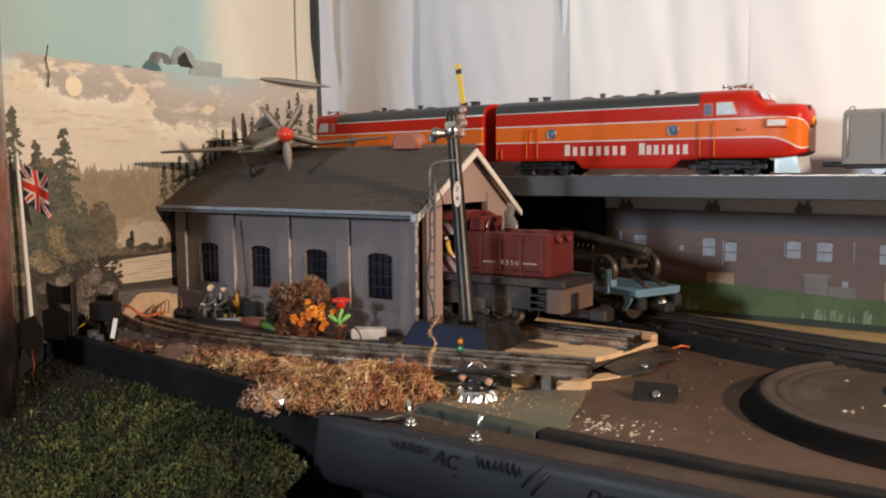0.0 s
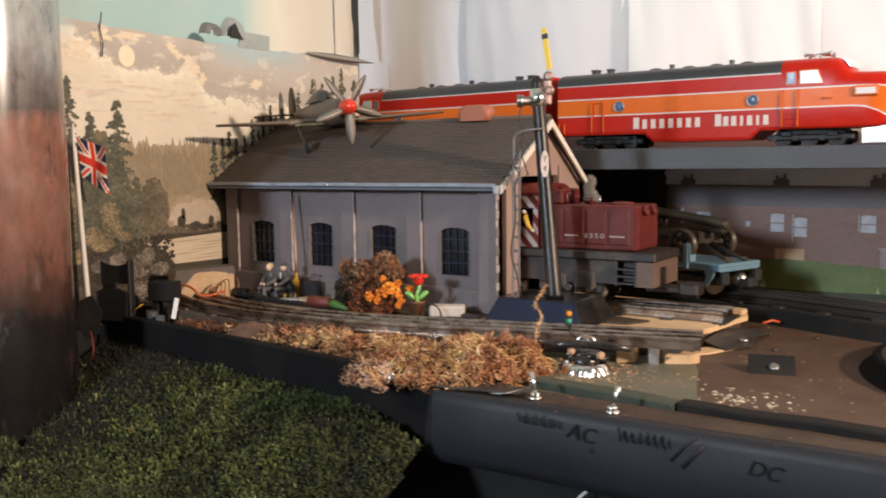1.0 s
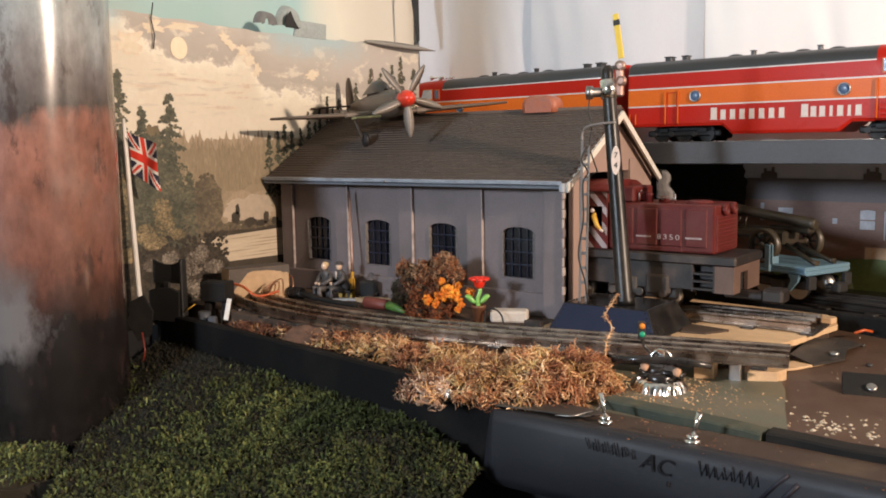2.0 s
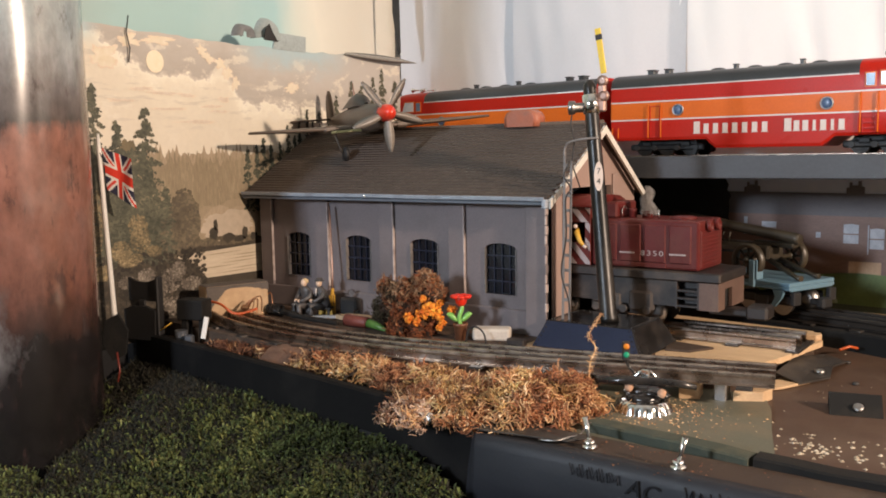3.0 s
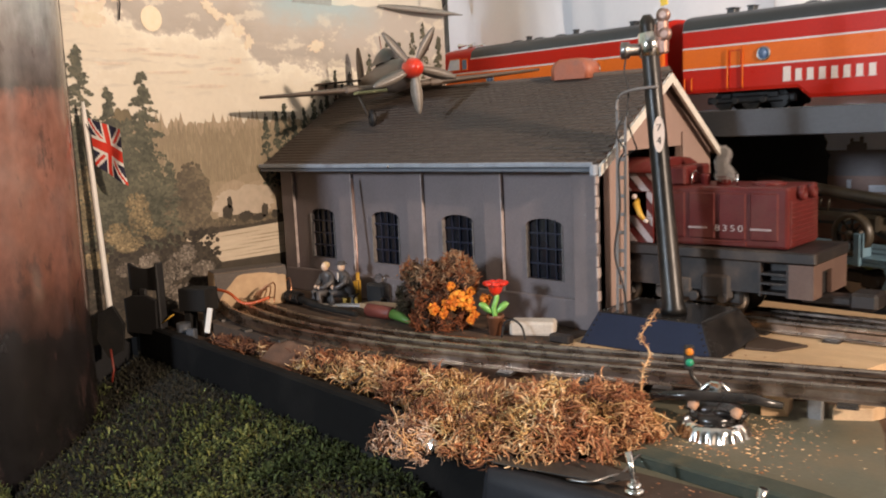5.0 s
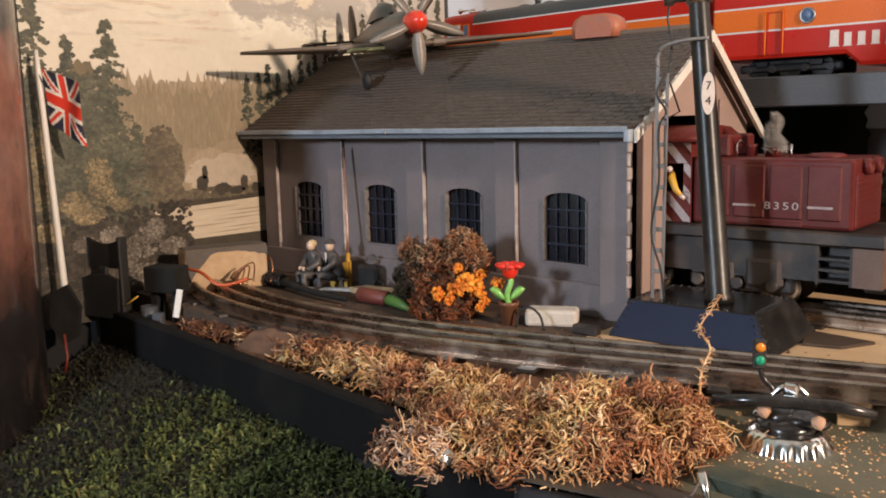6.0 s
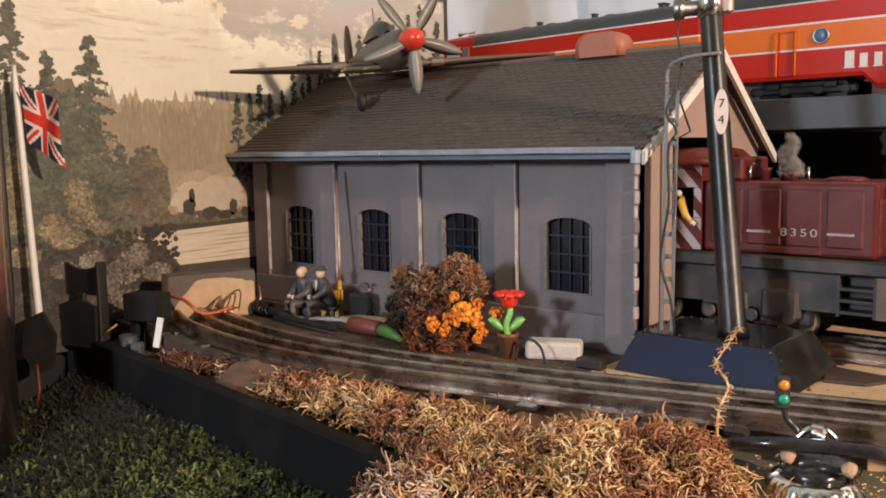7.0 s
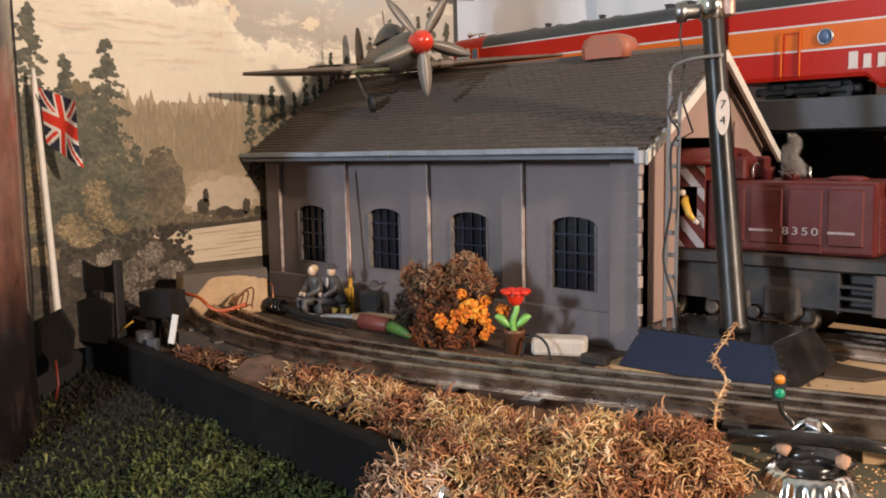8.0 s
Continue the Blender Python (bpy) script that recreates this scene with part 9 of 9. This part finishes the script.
for x, y, lean in ((-0.1925, 0.592, 14), (-0.1365, 0.588, -8)):
    tg = thing("toggle_switch", "chromed toggle switch in the wooden rail", "toggle switch", m=pose(x, y, BOARD + 0.003), group="toggle switches")
    bm = bm_new()
    lathe(bm, [(0.0048, 0), (0.0048, 0.0022), (0.0036, 0.0024)], seg=6)
    lathe(bm, [(0.0034, 0.0020), (0.0034, 0.0048), (0.0024, 0.0052)], seg=16)
    part("nut", bm, M["chrome"], tg)
    bm = bm_new()
    tube(bm, [(0, 0, 0.004), (0.010 * math.sin(math.radians(-lean)), 0.002, 0.011), (0.020 * math.sin(math.radians(-lean)), 0.003, 0.0175)], [0.0011, 0.0014, 0.0019], 10)
    part("lever", bm, M["chrome"], tg)

M["scrap_plate"] = material("scrap_plate", (0.035, 0.031, 0.028), 0.5, scale=50, fine=600, dirt=(0.14, 0.11, 0.08), dirt_amount=0.4)


bracket_ = thing("metal_plate", "small black folded metal bracket held by a screw", "metal plate", m=pose(-0.0830, 0.764, BOARD, 0, 0, 15), group="loose plates")
bm = bm_new()
prism(bm, [(-0.012, 0.0), (0.006, 0.0115), (0.0075, 0.0100), (-0.0095, 0.0)], -0.0165, 0.0165, "x")
prism(bm, [(0.0060, 0.0115), (0.0075, 0.0100), (0.0120, 0.0), (0.0105, 0.0)], -0.0165, 0.0165, "x")
bmesh.ops.bevel(bm, geom=bm.edges[:], offset=0.0003, segments=1, affect="EDGES")
part("sheet", bm, M["foam_black"], bracket_)
bm = bm_new()
prism(bm, [(-0.0100, 0.0), (0.0105, 0.0), (0.0066, 0.0104)], -0.0162, -0.0150, "x")
part("cheek", bm, M["foam_black"], bracket_)
bm = bm_new()
lathe(bm, [(0.0036, 0.0), (0.0036, 0.0020), (0.0028, 0.0030), (0.0010, 0.0026)], Matrix.Translation((0.0015, -0.0055, 0.0036)) @ Matrix.Rotation(math.radians(32), 4, "X"), 14)
part("screw", bm, M["steel"], bracket_)
flap = thing("metal_plate", "dark bent roofing scrap with a round nut by the plywood", "metal plate", at=(-0.13, 0.85, BOARD), group="loose plates")
bm = bm_new()
pts_ = [(-0.150, 0.815), (-0.131, 0.809), (-0.117, 0.842), (-0.121, 0.868), (-0.118, 0.902), (-0.138, 0.915), (-0.150, 0.870)]
lo_, hi_ = [], []
for i, (x, y) in enumerate(pts_):
    z = BOARD + (0.006, 0.0015, 0.0010, 0.0040, 0.0012, 0.0020, 0.0075)[i]
    lo_.append(bm.verts.new((x, y, z)))
    hi_.append(bm.verts.new((x, y, z + 0.0014)))
mid_lo, mid_hi = bm.verts.new((-0.132, 0.858, BOARD + 0.0030)), bm.verts.new((-0.132, 0.858, BOARD + 0.0045))
for i in range(len(pts_)):
    k = (i + 1) % len(pts_)
    bm.faces.new((hi_[i], hi_[k], mid_hi))
    bm.faces.new((lo_[k], lo_[i], mid_lo))
    bm.faces.new((lo_[i], lo_[k], hi_[k], hi_[i]))
part("sheet", bm, M["scrap_plate"], flap)
bm = bm_new()
lathe(bm, [(0.0042, 0.0), (0.0042, 0.0026), (0.0032, 0.0034), (0.0016, 0.0030), (0.0014, 0.0012)], Matrix.Translation((-0.1255, 0.846, BOARD + 0.0030)), 14)
part("nut", bm, M["steel"], flap)
for x, y in ((-0.100, 0.795), (-0.098, 0.838), (-0.118, 0.905), (-0.078, 0.905)):
    bm = bm_new()
    lathe(bm, [(0.0026, 0), (0.0026, 0.0016), (0.0015, 0.0022)], Matrix.Translation((x, y, BOARD)), 8)
    solo("loose_nut", bm, M["scrap_plate"], "small loose nut lying on the board", "nut", group="loose nuts")


def offcut(pts, z0, z1, label, mat="raw_wood"):
    bm = bm_new()
    prism(bm, pts, z0, z1, "z")
    bmesh.ops.bevel(bm, geom=bm.edges[:], offset=0.0006, segments=1, affect="EDGES")
    solo("wood_offcut", bm, M[mat], label, "wood offcut", group="wood offcuts")


offcut([(-0.192, 0.728), (-0.179, 0.734), (-0.183, 0.752), (-0.196, 0.747)], BOARD, PLY - 0.0005, "short square wood offcut propping the track")
offcut([(-0.158, 0.742), (-0.140, 0.752), (-0.137, 0.764), (-0.150, 0.766), (-0.160, 0.758)], BOARD, BOARD + 0.008, "flat wood offcut under the track end")
offcut([(-0.150, 0.780), (-0.139, 0.792), (-0.126, 0.822), (-0.142, 0.826), (-0.152, 0.806)], BOARD + 0.0005, BOARD + 0.0025, "pale veneer scrap beside the track end")
offcut([(-0.236, 0.808), (-0.216, 0.812), (-0.204, 0.834), (-0.246, 0.842)], PLY, PLY + 0.0018, "thin brown plywood scrap on the panel", "brown_rail")
offcut([(-0.154, 0.908), (-0.144, 0.909), (-0.141, 0.916), (-0.143, 0.921), (-0.152, 0.922)], PLY, PLY + 0.005, "ragged pale wood stub at the panel's corner")
bm = bm_new()
box(bm, -0.1705, -0.1615, 0.738, 0.748, BOARD, PLY - 0.001, 0.001)
solo("grey_rail_clip", bm, M["steel"], "grey metal clip under the track", "clip")
bm = bm_new()
tube(bm, [(-0.128, 0.922, 0.010), (-0.122, 0.930, 0.012), (-0.117, 0.936, 0.010)], 0.0012, 6)
solo("red_stub_wire", bm, M["red_wire"], "short red wire by the bank's end", "wire")
bm = bm_new()
pts_ = [(-0.318, 0.585), (-0.262, 0.579), (-0.205, 0.588), (-0.196, 0.602), (-0.215, 0.606), (-0.24, 0.604), (-0.28, 0.605), (-0.315, 0.600)]
prism(bm, pts_, BOARD + 0.0034, BOARD + 0.0040, "z")
for v in bm.verts:
    v.co.z += 0.003 * max(0, noise.noise(Vector((v.co.x * 60, v.co.y * 60, 1)))) + 0.002
solo("torn_film", bm, M["scrap_plate"], "torn dark plastic film under the moss", "plastic film")
# thin tube drawn as the bright glint along the film's edge
bm = bm_new()
tube(bm, smooth_path([(-0.222, 0.583, 0.0085), (-0.211, 0.5845, 0.0095), (-0.2065, 0.594, 0.0100), (-0.2060, 0.606, 0.0085), (-0.2085, 0.622, 0.0100), (-0.2085, 0.634, 0.0080)], 5), 0.0006, 6)
solo("pale_wire", bm, M["steel"], "thin pale line for the glint on the torn film's edge", "wire")
bm = bm_new()
b = bmesh.new()
bmesh.ops.create_icosphere(b, subdivisions=2, radius=0.004)
for v in b.verts:
    v.co += 0.0015 * noise.noise_vector(v.co * 400)
add_bm(bm, b, Matrix.Translation((-0.297, 0.572, BOARD + 0.009)))
solo("foil_scrap", bm, M["chrome"], "crumpled bit of silver foil at the board's edge", "foil")

# turntable pan: stepped round dish set on the board
pan = thing("turntable_pan", "round brown stepped turntable pan with a dark pit", "turntable", at=(0.116, 0.828, BOARD))
bm = bm_new()
R = 0.136
PAN = Matrix.Translation((0.116, 0.828, BOARD))
lathe(bm, [(R - 0.004, 0.0128), (R - 0.007, 0.0146), (R - 0.010, 0.0146), (R - 0.013, 0.0118), (R - 0.016, 0.0118), (R - 0.019, 0.0138), (R - 0.022, 0.0118), (R - 0.026, 0.0114), (R - 0.029, 0.0130), (R - 0.033, 0.0112), (R - 0.060, 0.0108), (0.06, 0.0108), (0.001, 0.0108)], PAN, 72, cap=False)
M["pan_brown"] = material("pan_brown", (0.058, 0.041, 0.031), 0.45, color2=(0.040, 0.029, 0.022), scale=30, fine=500, dirt=(0.16, 0.13, 0.10), dirt_amount=0.35)
part("dish", bm, M["pan_brown"], pan)
# flat black disc paints the pit's darkness
bm = bm_new()
lathe(bm, [(0.068, 0.0), (0.068, 0.0008), (0.066, 0.0012), (0.001, 0.0010)], Matrix.Translation((0.135, 0.850, BOARD + 0.0108)), 48)
part("pit", bm, M["truck_black"], pan)
# wall flares into a black ring that paints the dark gap around the pan
bm = bm_new()
R2 = R + 0.002
lathe(bm, [(R2 + 0.009, 0.0), (R2 + 0.0075, 0.0016), (R2 + 0.002, 0.0020), (R2, 0.0110), (R2 - 0.002, 0.0126), (R2 - 0.0065, 0.0128)], PAN, 72, cap=False)
part("outer_wall", bm, material("pan_gap_shadow", (0.006, 0.0055, 0.005), 0.9, scale=40, fine=500, spec=0.1), pan)

# crumbs and flakes
def flakes(name, n, region, lo, hi, mat, label, seed, z):
    rnd = random.Random(seed)
    bm = bm_new()
    made = 0
    while made < n:
        x, y = rnd.uniform(region[0], region[1]), rnd.uniform(region[2], region[3])
        if len(region) > 4 and not region[4](x, y, rnd):
            continue
        r = rnd.uniform(lo, hi)
        k = rnd.choice((3, 4, 5))
        c = Vector((x, y, z))
        a0 = rnd.uniform(0, 6)
        top = bm.verts.new(c + Vector((0, 0, r * 0.5)))
        ring_ = [bm.verts.new(c + Vector((r * rnd.uniform(.6, 1.2) * math.cos(a0 + 2 * math.pi * i / k), r * rnd.uniform(.6, 1.2) * math.sin(a0 + 2 * math.pi * i / k), 0))) for i in range(k)]
        for i in range(k):
            bm.faces.new((top, ring_[i], ring_[(i + 1) % k]))
        made += 1
    solo(name, bm, mat, label, "crumbs", kind="stuff")


M["pale_crumb"] = island_material("pale_crumb", [(0.0, (0.16, 0.12, 0.08)), (0.5, (0.38, 0.31, 0.22)), (1.0, (0.58, 0.52, 0.42))])
flakes("pale_crumbs", 90, (-0.125, -0.03, 0.645, 0.72, lambda x, y, r: r.random() < math.exp(-((x + 0.085) / 0.03) ** 2 - ((y - 0.675) / 0.02) ** 2)), 0.0006, 0.0022, M["pale_crumb"], "pale crumbs scattered on the board", 51, BOARD)
flakes("board_grit", 260, (-0.20, 0.35, 0.645, 0.98, lambda x, y, r: r.random() < 0.5), 0.0003, 0.0011, M["pale_crumb"], "fine grit on the board", 52, BOARD)
flakes("moss_crumbs", 560, (-0.235, -0.12, 0.642, 0.725, lambda x, y, r: r.random() < math.exp(-((x + 0.20) / 0.04) ** 2)), 0.0003, 0.0011, M["dry_moss"], "brown moss crumbs round the bottle cap", 53, BOARD + 0.0013)
flakes("rail_crumbs", 160, (-0.20, 0.2, 0.572, 0.612, lambda x, y, r: r.random() < 0.15 + 0.7 * (x < -0.12)), 0.0003, 0.0011, M["dark_moss"], "brown crumbs on the wooden rail", 54, BOARD + 0.003)
flakes("track_litter", 260, (-0.62, -0.15, 0.70, 0.80, lambda x, y, r: y > 0.715 + (x + 0.5) * 0.1), 0.0005, 0.0020, M["dark_moss"], "dark litter on the plywood", 55, PLY)
flakes("pan_flakes", 26, (-0.01, 0.16, 0.72, 0.86, lambda x, y, r: (x - 0.116) ** 2 + (y - 0.828) ** 2 < 0.010), 0.0008, 0.0026, M["pale_crumb"], "pale flakes in the turntable pan", 56, BOARD + 0.0110)

# ---- marker writing on the fascia ----
M["marker"] = paint("marker_ink", (0.014, 0.014, 0.017), 0.75, spec=0.15)
M["marker_blue"] = paint("marker_blue", (0.014, 0.013, 0.022), 0.6)


def marker_text(body, x, z, size, slant=-6):
    crv = bpy.data.curves.new("marker_text", "FONT")
    crv.body, crv.size, crv.extrude, crv.align_x, crv.align_y, crv.shear = body, size, 0.0001, "CENTER", "CENTER", 0.25
    crv.materials.append(M["marker"])
    ob = new("marker_writing", crv)
    ob.parent, ob.matrix_parent_inverse = layout, AT[layout.name].inverted()
    ob.matrix_basis = pose(x, 0.5733, z, 90, 0, 0) @ Matrix.Rotation(math.radians(slant), 4, "Z")
    return tagged(ob, "black marker letters " + body)


marker_text("AC", -0.1520, -0.0055, 0.0140)
marker_text("DC", -0.042, -0.0090, 0.0125)


def stroke(pts, r, mat):
    bm = bm_new()
    tube(bm, [(x, 0.5738, z) for x, z in pts], r, 6)
    part("marker_stroke", bm, mat, layout)


rnd = random.Random(61)
for i in range(5):
    x0 = -0.196 + 0.0062 * i
    stroke([(x0, 0.0030 - rnd.uniform(0, .002)), (x0 + 0.002, -0.0050 + rnd.uniform(-.001, .002)), (x0 + 0.005, 0.0025 - rnd.uniform(0, .003)), (x0 + 0.0055, -0.0050)], 0.0005, M["marker"])
for i in range(7):
    x0 = -0.127 + 0.0046 * i
    stroke([(x0, 0.0032 - rnd.uniform(0, .003)), (x0 + 0.0015, -0.0058 + rnd.uniform(-.001, .001)), (x0 + 0.0040, 0.0015 - rnd.uniform(0, .003)), (x0 + 0.0045, -0.0052)], 0.0005, M["marker"])
stroke([(-0.094, -0.0120), (-0.086, -0.0020), (-0.080, 0.0045)], 0.0011, M["marker_blue"])
stroke([(-0.087, -0.0150), (-0.080, -0.0060), (-0.075, 0.0005)], 0.0014, M["marker_blue"])
stroke([(-0.145, -0.0150), (-0.1435, -0.0150)], 0.0014, M["marker"])
bm = bm_new()
tube(bm, smooth_path([(-0.245, 0.572, -0.080), (-0.225, 0.572, -0.071), (-0.200, 0.574, -0.066), (-0.170, 0.582, -0.062), (-0.150, 0.600, -0.040), (-0.145, 0.606, -0.0172)], 5), 0.0012, 8)
solo("hanging_lead", bm, M["white_plastic"], "white electric lead hanging under the baseboard", "cable")
